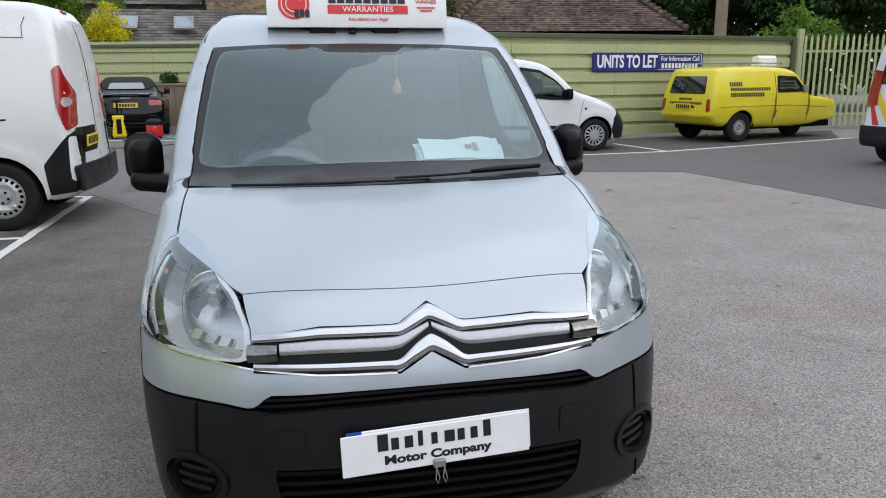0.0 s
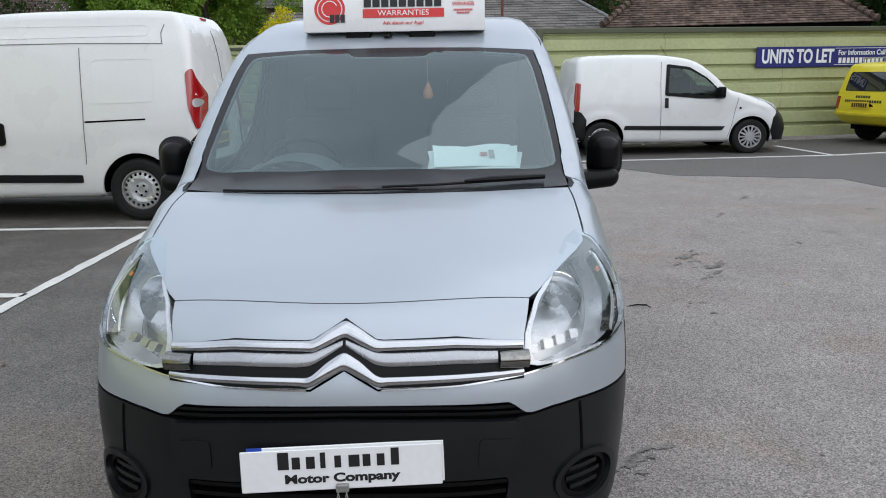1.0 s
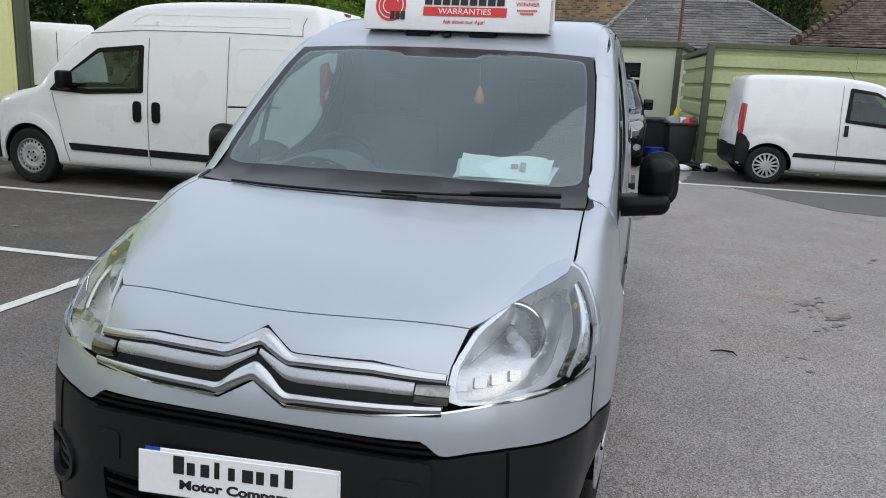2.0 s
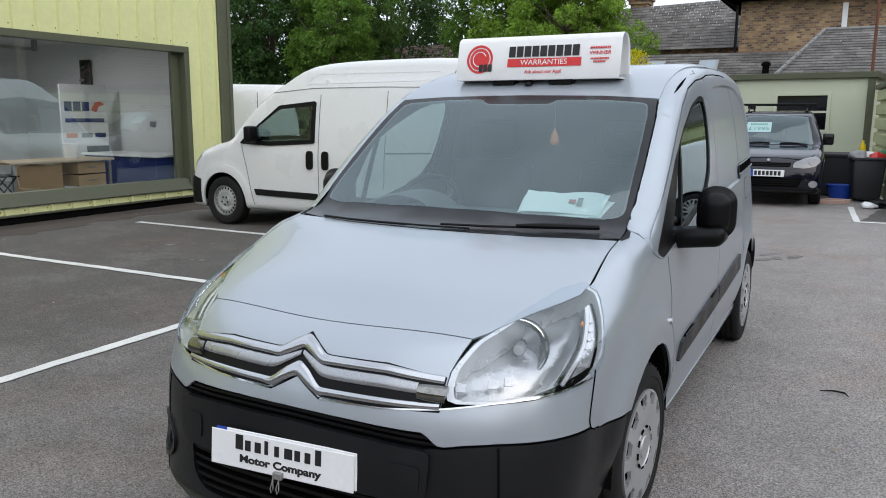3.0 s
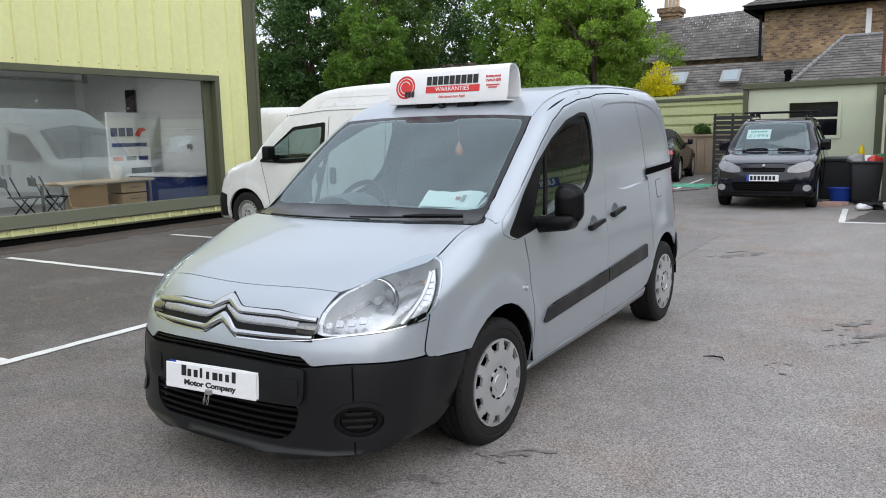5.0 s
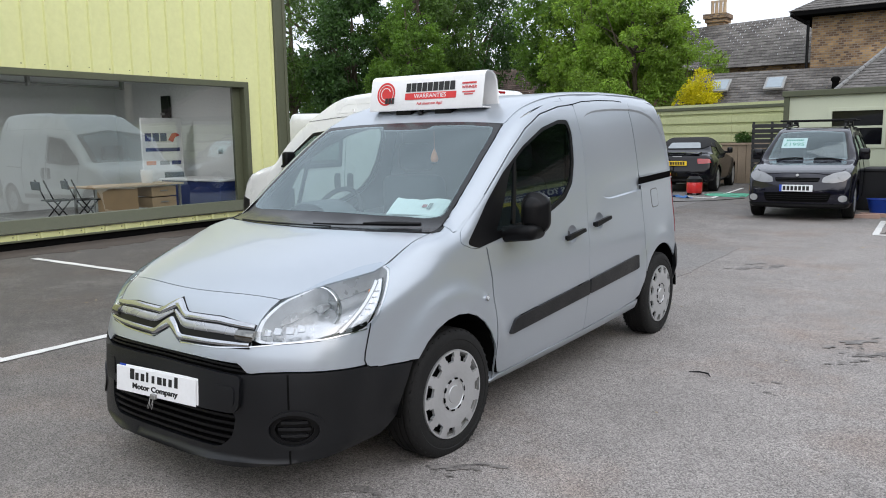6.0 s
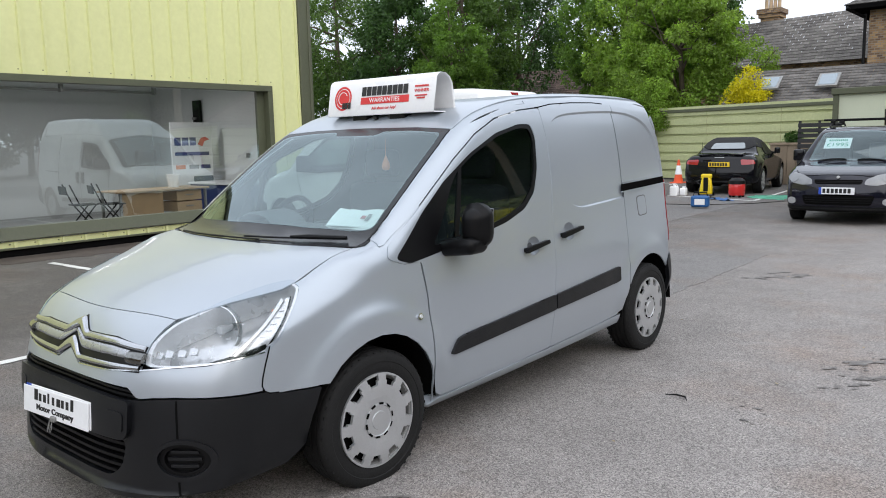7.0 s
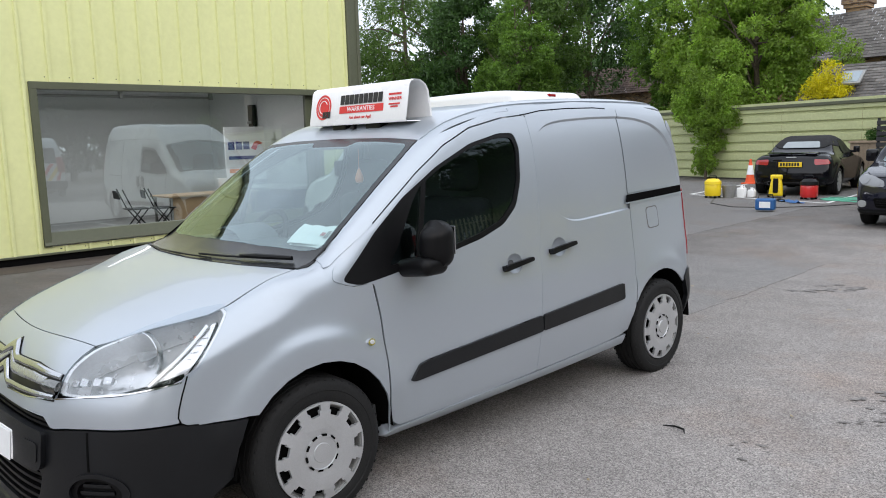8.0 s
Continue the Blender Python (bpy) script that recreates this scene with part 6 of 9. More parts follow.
# doors, side skin and glazing
door = [(1.325, 0.945), (1.343, 0.80), (1.358, 0.62), (1.373, 0.42), (1.395, 0.30), (1.44, 0.27), (1.9, 0.275), (2.425, 0.295), (2.455, 0.62), (2.475, 1.02), (2.505, 1.30), (2.515, 1.50), (2.505, 1.669), (2.30, 1.651), (2.05, 1.603), (1.85, 1.522), (1.65, 1.403), (1.45, 1.263), (1.30, 1.153), (1.13, 1.035), (1.11, 0.985), (1.20, 0.95)]
wo = rounded([(1.155, 0.975), (1.25, 1.06), (1.36, 1.165), (1.54, 1.30), (1.78, 1.43), (2.03, 1.53), (2.26, 1.578), (2.375, 1.578), (2.40, 1.50), (2.37, 1.33), (2.31, 1.20), (2.20, 1.115), (2.03, 1.062), (1.80, 1.02), (1.40, 0.963), (1.25, 0.945)], 0.03)
BOWLS = [(2.252, 0.908), (2.637, 0.950)]
bowl_holes = [np.array(disc(0.062, 22, y, z, 0.052)) for y, z in BOWLS]
panel("door", VAN, "side", rounded(door, 0.02), silver, van, [wo, bowl_holes[0]], off=0.001, step=0.03, sides="both")
panel("door_lining", VAN, "side", rounded(door, 0.02), cabin, van, [wo], off=-0.026, thick=0.004, step=0.06, sides="both")
wi2 = rounded([(1.42, 1.005), (1.48, 1.08), (1.60, 1.28), (1.66, 1.345), (1.80, 1.418), (2.04, 1.512), (2.25, 1.556), (2.355, 1.555), (2.375, 1.49), (2.345, 1.335), (2.29, 1.222), (2.19, 1.142), (2.02, 1.088), (1.80, 1.045)], 0.03)
panel("window_seal", VAN, "side", wo, trim_black, van, [wi2], off=-0.002, thick=0.012, step=0.04, sides="both")
panel("window_post", VAN, "side", [(1.585, 1.03), (1.615, 1.03), (1.70, 1.37), (1.672, 1.36)], trim_black, van, off=-0.001, thick=0.012, step=0.04, sides="both")
for q in (1, -1):
    v, f, nrm = sheet(wo, on_hull(VAN, "side", -0.008), (), 0, 0.06)
    g = put("window", mesh_of("window", [(q * a[0], a[1], a[2]) for a in v], [w[::q] for w in f], [(q * a[0], a[1], a[2]) for a in nrm], True), side_glass, van)
    g.visible_shadow = False
# the long pressing over the load bay runs on across the sliding door and the quarter panel
PRESS_A = [(3.378, 1.097), (3.10, 1.084), (2.80, 1.070), (2.72, 1.088), (2.64, 1.135), (2.57, 1.195), (2.537, 1.26), (2.526, 1.34), (2.528, 1.44), (2.545, 1.53), (2.575, 1.585), (2.63, 1.618), (2.80, 1.645), (3.14, 1.662), (3.403, 1.665)]
PRESS_B = [(3.410, 1.665), (3.61, 1.656), (3.80, 1.620), (3.90, 1.570), (3.975, 1.493), (4.025, 1.39), (4.052, 1.30), (4.062, 1.212), (3.388, 1.190)]


def eased(line, n=60):
    """An open line resampled evenly and rounded off, with its ends kept."""
    p = np.array(line, float)
    at = np.concatenate([[0], np.cumsum(np.linalg.norm(np.diff(p, axis=0), axis=1))])
    q = np.stack([np.interp(np.linspace(0, at[-1], n), at, p[:, i]) for i in (0, 1)], 1)
    for _ in range(6):
        q[1:-1] = (q[:-2] + 2 * q[1:-1] + q[2:]) / 4
    return [tuple(v) for v in q]


PRESS_A = eased(PRESS_A)
PRESS_B = eased(PRESS_B[:-1], 36) + PRESS_B[-1:]
slide = [(2.432, 0.295), (3.0, 0.315), (3.235, 0.33)] + arch_curve(RWY, RWZ, 0.385, 172, 150, 3) + [(3.385, 0.66), (3.385, 0.82)] + PRESS_A + [(3.405, 1.706), (3.17, 1.712), (2.90, 1.706), (2.65, 1.692), (2.509, 1.672), (2.518, 1.50), (2.508, 1.30), (2.478, 1.02), (2.458, 0.62)]
panel("sliding_door", VAN, "side", slide, silver, van, [bowl_holes[1]], off=0.001, step=0.03, sides="both")
quarter = [(3.392, 0.66), (3.392, 0.82), (3.385, 1.10)] + PRESS_B[::-1] + [(3.412, 1.706), (3.75, 1.672), (3.98, 1.605), (4.06, 1.46), (4.09, 1.20), (4.10, 0.90), (4.10, 0.66), (4.03, 0.60)] + arch_curve(RWY, RWZ, 0.385, 42, 146, 12)
panel("quarter_panel", VAN, "side", quarter, silver, van, step=0.02, sides="both")


def both_sides(name, p, faces, material, smooth=None):
    """One mesh on each flank of the van."""
    for q in (1, -1):
        bm = bmesh.new()
        vs = [bm.verts.new((q * a[0], a[1], a[2])) for a in p]
        for f in faces:
            bm.faces.new([vs[i] for i in f][::q])
        me = bpy.data.meshes.new(name)
        bm.to_mesh(me)
        bm.free()
        if smooth:
            me.shade_smooth()
            me.set_sharp_from_angle(angle=radians(smooth))
        put(name, me, material, van)


for line in (PRESS_A, PRESS_B[:-1]):
    p = np.array(line)
    d = np.gradient(p, axis=0)
    d /= np.linalg.norm(d, axis=1)[:, None]
    sides_ = np.stack([d[:, 1], -d[:, 0]], 1)
    if inside(p, (p[2:3] + sides_[2:3] * 0.03)).sum() == 0:
        sides_ = -sides_
    inner = p + sides_ * 0.009
    outer_p, _, _ = on_hull(VAN, "side", 0.001)(p)
    inner_p, _, _ = on_hull(VAN, "side", -0.012)(inner)
    n_ = len(p)
    both_sides("pressed_edge", np.concatenate([outer_p, inner_p]), [(i, i + 1, n_ + i + 1, n_ + i) for i in range(n_ - 1)], silver)
    if line is not PRESS_A:
        inner = np.concatenate([inner, [(3.392, 1.195), (3.412, 1.645)]])
    panel("pressed_panel", VAN, "side", inner, silver, van, off=-0.012, thick=0.004, step=0.04, sides="both")
# folded edges at the door joints
for line in ([(2.4285, 0.30), (2.4565, 0.62), (2.4765, 1.02), (2.5065, 1.30), (2.5165, 1.50), (2.507, 1.662)], [(3.3885, 0.66), (3.3885, 0.82), (3.385, 1.09)]):
    panel("door_edge", VAN, "side", band(line, 0.0055), silver, van, off=0.0025, thick=0.003, step=0.03, sides="both")
for y, z in BOWLS:
    rings_, n_ = 6, 22
    o = [(y, z)] + [(y + 0.0625 * r / rings_ * math.cos(a), z + 0.0525 * r / rings_ * math.sin(a)) for r in range(1, rings_ + 1) for a in np.linspace(0, 2 * math.pi, n_, endpoint=False)]
    deep = [0.030] + [0.030 * (1 - (r / rings_) ** 2.4) - 0.001 for r in range(1, rings_ + 1) for _ in range(n_)]
    p, nrm, _ = on_hull(VAN, "side", 0.0)(np.array(o))
    p = p - nrm * np.array(deep)[:, None]
    fs = [(0, 1 + i, 1 + (i + 1) % n_) for i in range(n_)] + [(1 + r * n_ + i, 1 + (r + 1) * n_ + i, 1 + (r + 1) * n_ + (i + 1) % n_, 1 + r * n_ + (i + 1) % n_) for r in range(rings_ - 1) for i in range(n_)]
    both_sides("handle_dish", p, fs, silver, 60)
panel("roof_seam", VAN, "side", band([(2.47, 1.6705), (2.52, 1.676), (2.65, 1.695), (2.90, 1.7095), (3.17, 1.7155), (3.30, 1.711)], 0.006), void_black, van, off=0.0015, thick=0.002, step=0.04, sides="both")
panel("roof_side_skin", VAN, "side", [(2.40, 1.673), (2.51, 1.678), (2.65, 1.698), (2.90, 1.713), (3.17, 1.719), (3.30, 1.714), (3.41, 1.685), (3.75, 1.655), (3.99, 1.59), (3.97, 1.70), (3.6, 1.750), (3.0, 1.752), (2.40, 1.712)], silver, van, off=-0.002, step=0.05, sides="both")
panel("rear_corner", VAN, "side", [(4.068, 1.46), (4.098, 1.20), (4.108, 0.90), (4.108, 0.66), (4.15, 0.66), (4.15, 1.2), (4.12, 1.50), (4.02, 1.64), (3.99, 1.60)], silver, van, step=0.04, sides="both")
panel("tail_lamp", VAN, "side", rounded([(4.085, 1.18), (4.135, 1.18), (4.15, 0.75), (4.10, 0.72)], 0.02), lamp_red, van, off=0.006, step=0.04, sides="both")
panel("rear_bumper", VAN, "side", rounded([(3.99, 0.585), (4.05, 0.635), (4.17, 0.645), (4.17, 0.40), (4.08, 0.30), (4.03, 0.33), (4.045, 0.45)], 0.02), bumper_black, van, off=0.012, thick=0.03, step=0.04, sides="both")
panel("rear_door", VAN, "rear", [(-0.72, 0.65), (0.72, 0.65), (0.68, 1.2), (0.62, 1.62), (0.45, 1.72), (-0.45, 1.72), (-0.62, 1.62), (-0.68, 1.2)], silver, van, step=0.08)
panel("sill", VAN, "side", [(1.36, 0.245), (1.36, 0.20), (2.2, 0.235), (3.28, 0.27), (3.30, 0.325), (2.4, 0.288), (1.43, 0.262)], silver, van, off=0.005, thick=0.05, step=0.05, sides="both")
# silver linings behind the seams, their pale colour standing in for edge highlights
panel("inner_side", VAN, "side", [(1.40, 0.25), (2.45, 0.26), (3.30, 0.30), (3.36, 0.66), (3.5, 0.70), (3.9, 0.70), (4.08, 0.66), (4.08, 1.3), (4.0, 1.62), (3.3, 1.66), (2.53, 1.64), (2.50, 1.0), (2.0, 0.98), (1.45, 0.95), (1.34, 0.9)], silver, van, off=-0.032, thick=0, step=0.08, sides="both")
# rubbing strips, handles, slide rail, flap, repeater
for o in ([(1.495, 0.468), (1.55, 0.535), (1.60, 0.545), (2.445, 0.602), (2.450, 0.515), (1.53, 0.462)], [(2.462, 0.603), (3.20, 0.655), (3.25, 0.655), (3.255, 0.562), (3.22, 0.556), (2.457, 0.516)]):
    panel("rubbing_strip", VAN, "side", rounded(o, 0.012), bumper_black, van, off=0.014, thick=0.014, step=0.05, sides="both")
panel("slide_rail", VAN, "side", [(3.345, 1.135), (3.36, 1.185), (4.06, 1.205), (4.06, 1.158)], void_black, van, off=0.002, thick=0.004, step=0.05, sides="both")
panel("rail_lip", VAN, "side", [(3.345, 1.130), (3.345, 1.138), (4.06, 1.160), (4.06, 1.152)], silver, van, off=0.010, thick=0.012, step=0.05, sides="both")
panel("flap_gap", VAN, "side", rounded([(3.562, 1.092), (3.708, 1.097), (3.723, 0.958), (3.577, 0.953)], 0.03), seam_grey, van, off=0.0015, thick=0.002, step=0.04)
panel("fuel_flap", VAN, "side", rounded([(3.57, 1.085), (3.70, 1.09), (3.715, 0.965), (3.585, 0.96)], 0.03), silver, van, off=0.003, thick=0.006, step=0.04)
for y0, z0 in ((2.145, 0.895), (2.53, 0.937)):
    panel("door_handle", VAN, "side", rounded([(y0, z0 - 0.020), (y0 + 0.02, z0 + 0.012), (y0 + 0.23, z0 + 0.034), (y0 + 0.235, z0 + 0.012)], 0.012), trim_black, van, off=0.034, thick=0.022, step=0.03, sides="both")
    panel("handle_mount", VAN, "side", [(y0 + 0.01, z0 - 0.012), (y0 + 0.01, z0 + 0.01), (y0 + 0.06, z0 + 0.012), (y0 + 0.06, z0 - 0.006)], trim_black, van, off=0.025, thick=0.025, step=0.03, sides="both")
panel("repeater_lamp", VAN, "side", disc(0.022, 16, 1.265, 0.70, 0.015), chrome, van, off=0.008, thick=0.01, step=0.02, sides="both")
panel("repeater_lens", VAN, "side", disc(0.012, 12, 1.268, 0.70, 0.009), lamp_silver, van, off=0.010, thick=0.004, step=0.02, sides="both")
# body underside and arches
part("underbody", a_box(-0.70, 0.70, 0.30, 4.0, 0.20, 0.30, 0.03), void_black, van)
arch_liner(van, FWY, FWZ, 0.39, 0.52, 0.835)
arch_liner(van, RWY, RWZ, 0.39, 0.52, 0.825)
for y, z, yaw in ((FWY, FWZ, -3), (RWY, RWZ, 0)):
    for s in (1, -1):
        wheel(van, pose(s * 0.745, y, z, 0, 0, (0 if s > 0 else 180) + yaw), TYRE, 0.195, 0.205, "trim", "tyre with silver plastic wheel trim")

# door mirrors
def mirror_at(parent, s):
    unit = tagged(new("door_mirror"), "black plastic door mirror")
    unit.parent = parent
    bm = bmesh.new()
    box(bm, 0.876, 1.030, 1.50, 1.657, 0.985, 1.202, 0.070, 7)
    for v in bm.verts:
        if v.co.y < 1.57:
            v.co.x += (0.955 - v.co.x) * 0.18
            v.co.z += (1.10 - v.co.z) * 0.2
    part("shell", bm, trim_black, unit, smooth=50)
    part("mirror_glass", a_box(0.895, 0.990, 1.660, 1.6665, 1.045, 1.17, 0.001), chrome, unit)
    bm = bmesh.new()
    box(bm, 0.775, 1.005, 1.47, 1.62, 0.958, 1.040, 0.038, 5)
    for v in bm.verts:
        v.co.z += (v.co.x - 0.93) * 0.12
    part("mirror_foot", bm, trim_black, unit, smooth=50)
    if s < 0:
        for ch in unit.children:
            ch.data.transform(Matrix.Diagonal((-1, 1, 1, 1)))
            ch.data.flip_normals()
    return unit


for s in (1, -1):
    mirror_at(van, s)

# wipers
def on_screen(points, high):
    q, nrm = VAN.cast(np.array([(x, y, 2.5) for x, y in points]), np.tile((0, 0, -1.0), (len(points), 1)))
    return [tuple(a + n * high) for a, n in zip(q, nrm)]


for side, arm, blade in ((1, [(0.63, 1.046), (0.53, 1.019), (0.43, 0.995), (0.33, 0.971)], [(0.03, 0.925), (0.24, 0.952), (0.36, 0.978), (0.48, 1.006), (0.63, 1.048)]),
                         (-1, [(-0.56, 0.958), (-0.40, 0.925), (-0.24, 0.908), (-0.12, 0.904)], [(-0.40, 0.925), (-0.24, 0.908), (-0.05, 0.902), (0.16, 0.914)])):
    wiper = tagged(new("wiper"), "black windscreen wiper")
    wiper.parent = van
    bm = bmesh.new()
    tube(bm, on_screen(arm, 0.020 if side > 0 else 0.008), [0.008, 0.011, 0.012, 0.005] if side > 0 else 0.005, 8)
    part("wiper_arm", bm, trim_black, wiper)
    bm = bmesh.new()
    tube(bm, on_screen(blade, 0.013 if side > 0 else 0.009), 0.005 if side > 0 else 0.004, 6)
    part("wiper_blade", bm, trim_black, wiper)

# cabin
part("dashboard", a_box(-0.70, 0.70, 1.10, 1.52, 0.70, 1.065, 0.05, 3), cabin, van)
bm = bmesh.new()
lathe(bm, [(0.21, -0.10), (0.205, 0.10), (0.19, 0.12), (0.17, 0.10), (0.165, -0.10)], 24, pose(-0.38, 1.40, 1.00, 90, 0, 0) @ Matrix.Diagonal((1, 0.62, 1, 1)), 180)
part("instrument_hood", bm, cabin, van, smooth=50)
part("cabin_floor", a_box(-0.72, 0.72, 1.0, 2.5, 0.30, 0.36), cabin, van)
part("bulkhead", a_box(-0.64, 0.64, 2.50, 2.53, 0.36, 1.60), mat("grey_fibreboard", (0.13, 0.135, 0.14), 0.8, 0, 0.12, 3, 60), van)
part("headlining", a_box(-0.55, 0.55, 2.02, 2.5, 1.57, 1.59), mat("pale_headlining", (0.24, 0.245, 0.24), 0.9, 0, 0.08), van)
for x in (-0.38, 0.38):
    bm = bmesh.new()
    box(bm, x - 0.25, x + 0.25, 1.75, 2.25, 0.45, 0.68, 0.06, 3)
    box(bm, x - 0.24, x + 0.24, 2.20, 2.36, 0.62, 1.24, 0.06, 3)
    box(bm, x - 0.13, x + 0.13, 2.26, 2.36, 1.27, 1.45, 0.04, 3)
    part("seat", bm, seat_cloth, van, smooth=50)
bm = bmesh.new()
sw = pose(-0.38, 1.52, 1.02, 62, 0, 0)
tube(bm, [sw @ Vector((0.185 * math.cos(a), 0.185 * math.sin(a), 0)) for a in np.linspace(0, 2 * math.pi, 28, endpoint=False)], 0.016, 8, True)
for a in (90 - 120, 90, 90 + 120):
    tube(bm, [sw @ Vector((0, 0, -0.02)), sw @ Vector((0.18 * math.cos(radians(a + 180)), 0.18 * math.sin(radians(a + 180)), 0))], 0.018, 6)
box(bm, -0.06, 0.06, -0.05, 0.05, -0.04, 0.0, 0.015, 2, m=sw)
part("steering_wheel", bm, trim_black, van, smooth=50)
bm = bmesh.new()
SHEETS = ((0.375, 1.385, 4, 24), (0.345, 1.380, -5, 27), (0.395, 1.390, -9, 30), (0.360, 1.395, 9, 33), (0.385, 1.385, -3, 36), (0.375, 1.380, 6, 39))
for k, (x, y, rz, tip) in enumerate(SHEETS):
    # each sheet rises from the front edge and sags along its length
    mm = pose(x, y - 0.075, 1.070 + 0.003 * k, 0, 0, rz)
    rows_ = []
    for j in range(4):
        t = j / 3
        rows_.append([bm.verts.new(mm @ Vector((-0.165 + 0.33 * i / 8, 0.15 * t * math.cos(radians(tip)), 0.15 * t * math.sin(radians(tip * (1 - 0.25 * t))) + 0.006 * math.sin(i * 0.9 + k * 1.7) * t))) for i in range(9)])
    for a, b in zip(rows_, rows_[1:]):
        for i in range(8):
            bm.faces.new((a[i], a[i + 1], b[i + 1], b[i]))
papers = part("paper_sheets", bm, paper_white, None, smooth=60)
for mk, (dx, w_, dy, h_), q in (("print_bar", (0.03, 0.028, 0.05, 0.022), mat("faded_red_print", (0.42, 0.16, 0.16), 0.7)), ("print_bar", (0.065, 0.022, 0.035, 0.05), steel_grey)):
    part(mk, a_box(dx, dx + w_, dy, dy + h_, 0.0, 0.001, m=pose(0.375, 1.305, 1.0935, 35, 0, 6)), q, papers)
tagged(papers, "white paper sheets lying on the dashboard", "papers")
bm = bmesh.new()
lathe(bm, [(0, 0.045), (0.008, 0.03), (0.020, 0.0), (0.024, -0.02), (0.018, -0.036), (0, -0.042)], 16, pose(0.17, 1.78, 1.38))
tube(bm, [(0.17, 1.78, 1.42), (0.17, 1.78, 1.52)], 0.0012, 5)
tagged(part("air_freshener", bm, amber, None, smooth=50), "amber drop-shaped air freshener hanging in the cab", "air freshener")

# roof sign on its magnetic feet
sign = thing("roof_sign", "white roof sign with red and black lettering on magnetic feet", "roof sign", pose(0.012, 1.975, 1.632, 0, 0, 0))
prof = [(-0.085, 0.02), (-0.088, 0.03), (-0.055, 0.205), (-0.045, 0.222), (-0.02, 0.234), (0.02, 0.232), (0.055, 0.212), (0.075, 0.18), (0.098, 0.035), (0.092, 0.02)]
prof_in = [(y * 0.93, 0.125 + (z - 0.125) * 0.95) for y, z in prof]
bm = bmesh.new()
rows_ = []
for x, line in ((-0.418, prof_in), (-0.425, prof), (0.425, prof), (0.418, prof_in)):
    rows_.append([bm.verts.new((x, y, z)) for y, z in line])
for a, b in zip(rows_, rows_[1:] + rows_[:1]):
    for i in range(len(prof)):
        j = (i + 1) % len(prof)
        bm.faces.new((a[i], a[j], b[j], b[i]))
part("lamp_case", bm, sign_white, sign, smooth=35)
face_m = pose(0, -0.0735, 0.115, 79.3, 0, 0)
for x in (-0.17, 0.13):
    part("foot", a_box(x - 0.06, x + 0.06, -0.07, 0.07, -0.01, 0.022, 0.006), trim_black, sign)
flat_part("logo_ring", disc(0.072, 36), face_m @ pose(-0.30, 0.01, 0.001), ink_red, sign, [disc(0.060, 36)], 0.001)
flat_part("logo_disc", disc(0.054, 36), face_m @ pose(-0.30, 0.01, 0.001), ink_red, sign, thick=0.001)
bm = bmesh.new()
for i in range(9):
    a = radians(40 + 27 * i)
    box(bm, -0.010, 0.010, -0.002, 0.002, 0, 0.003, m=face_m @ pose(-0.30 + 0.036 * math.cos(a), 0.01 + 0.036 * math.sin(a), 0.0005, 0, 0, math.degrees(a) + 90))
part("logo_tick", bm, ink_white, sign)
bars("logo_bar", (0.075, 3), 0.036, face_m @ pose(-0.262, -0.035, 0.002), ink_black, sign, 0.2)
bars("brand_bar", (0.37, 9), 0.052, face_m @ pose(0.045, 0.042, 0.001), ink_black, sign, 0.18, label="plain black bars in place of a brand")
part("red_band", a_box(-0.145, 0.235, -0.033, 0.007, 0, 0.002, m=face_m), ink_red, sign)
lettering("band_lettering", "WARRANTIES", 0.036, face_m @ pose(0.045, -0.013, 0.0022), ink_white, sign, 0.24, 0.001)
lettering("lower_lettering", "Ask about our App!", 0.024, face_m @ pose(0.045, -0.058, 0.001), ink_red, sign, 0.19, 0.001)
lettering("award_lettering", "WINNER", 0.024, face_m @ pose(0.325, 0.025, 0.001), ink_red, sign, 0.105, 0.001)
bars("award_bar", (0.10, 12), 0.010, face_m @ pose(0.325, 0.050, 0.001), ink_red, sign, 0.3)
bars("award_bar", (0.09, 12), 0.008, face_m @ pose(0.325, -0.002, 0.001), ink_red, sign, 0.3)
bars("award_bar", (0.06, 8), 0.008, face_m @ pose(0.325, -0.016, 0.001), ink_red, sign, 0.3)
bm = bmesh.new()
tube(bm, [(-0.02, 1.90, 1.64), (-0.005, 1.93, 1.665), (0.03, 1.99, 1.70)], [0.012, 0.006, 0.003], 8)
lathe(bm, [(0.02, 0.0), (0.016, 0.012), (0, 0.016)], 12, pose(-0.02, 1.90, 1.628))
part("aerial", bm, trim_black, van)

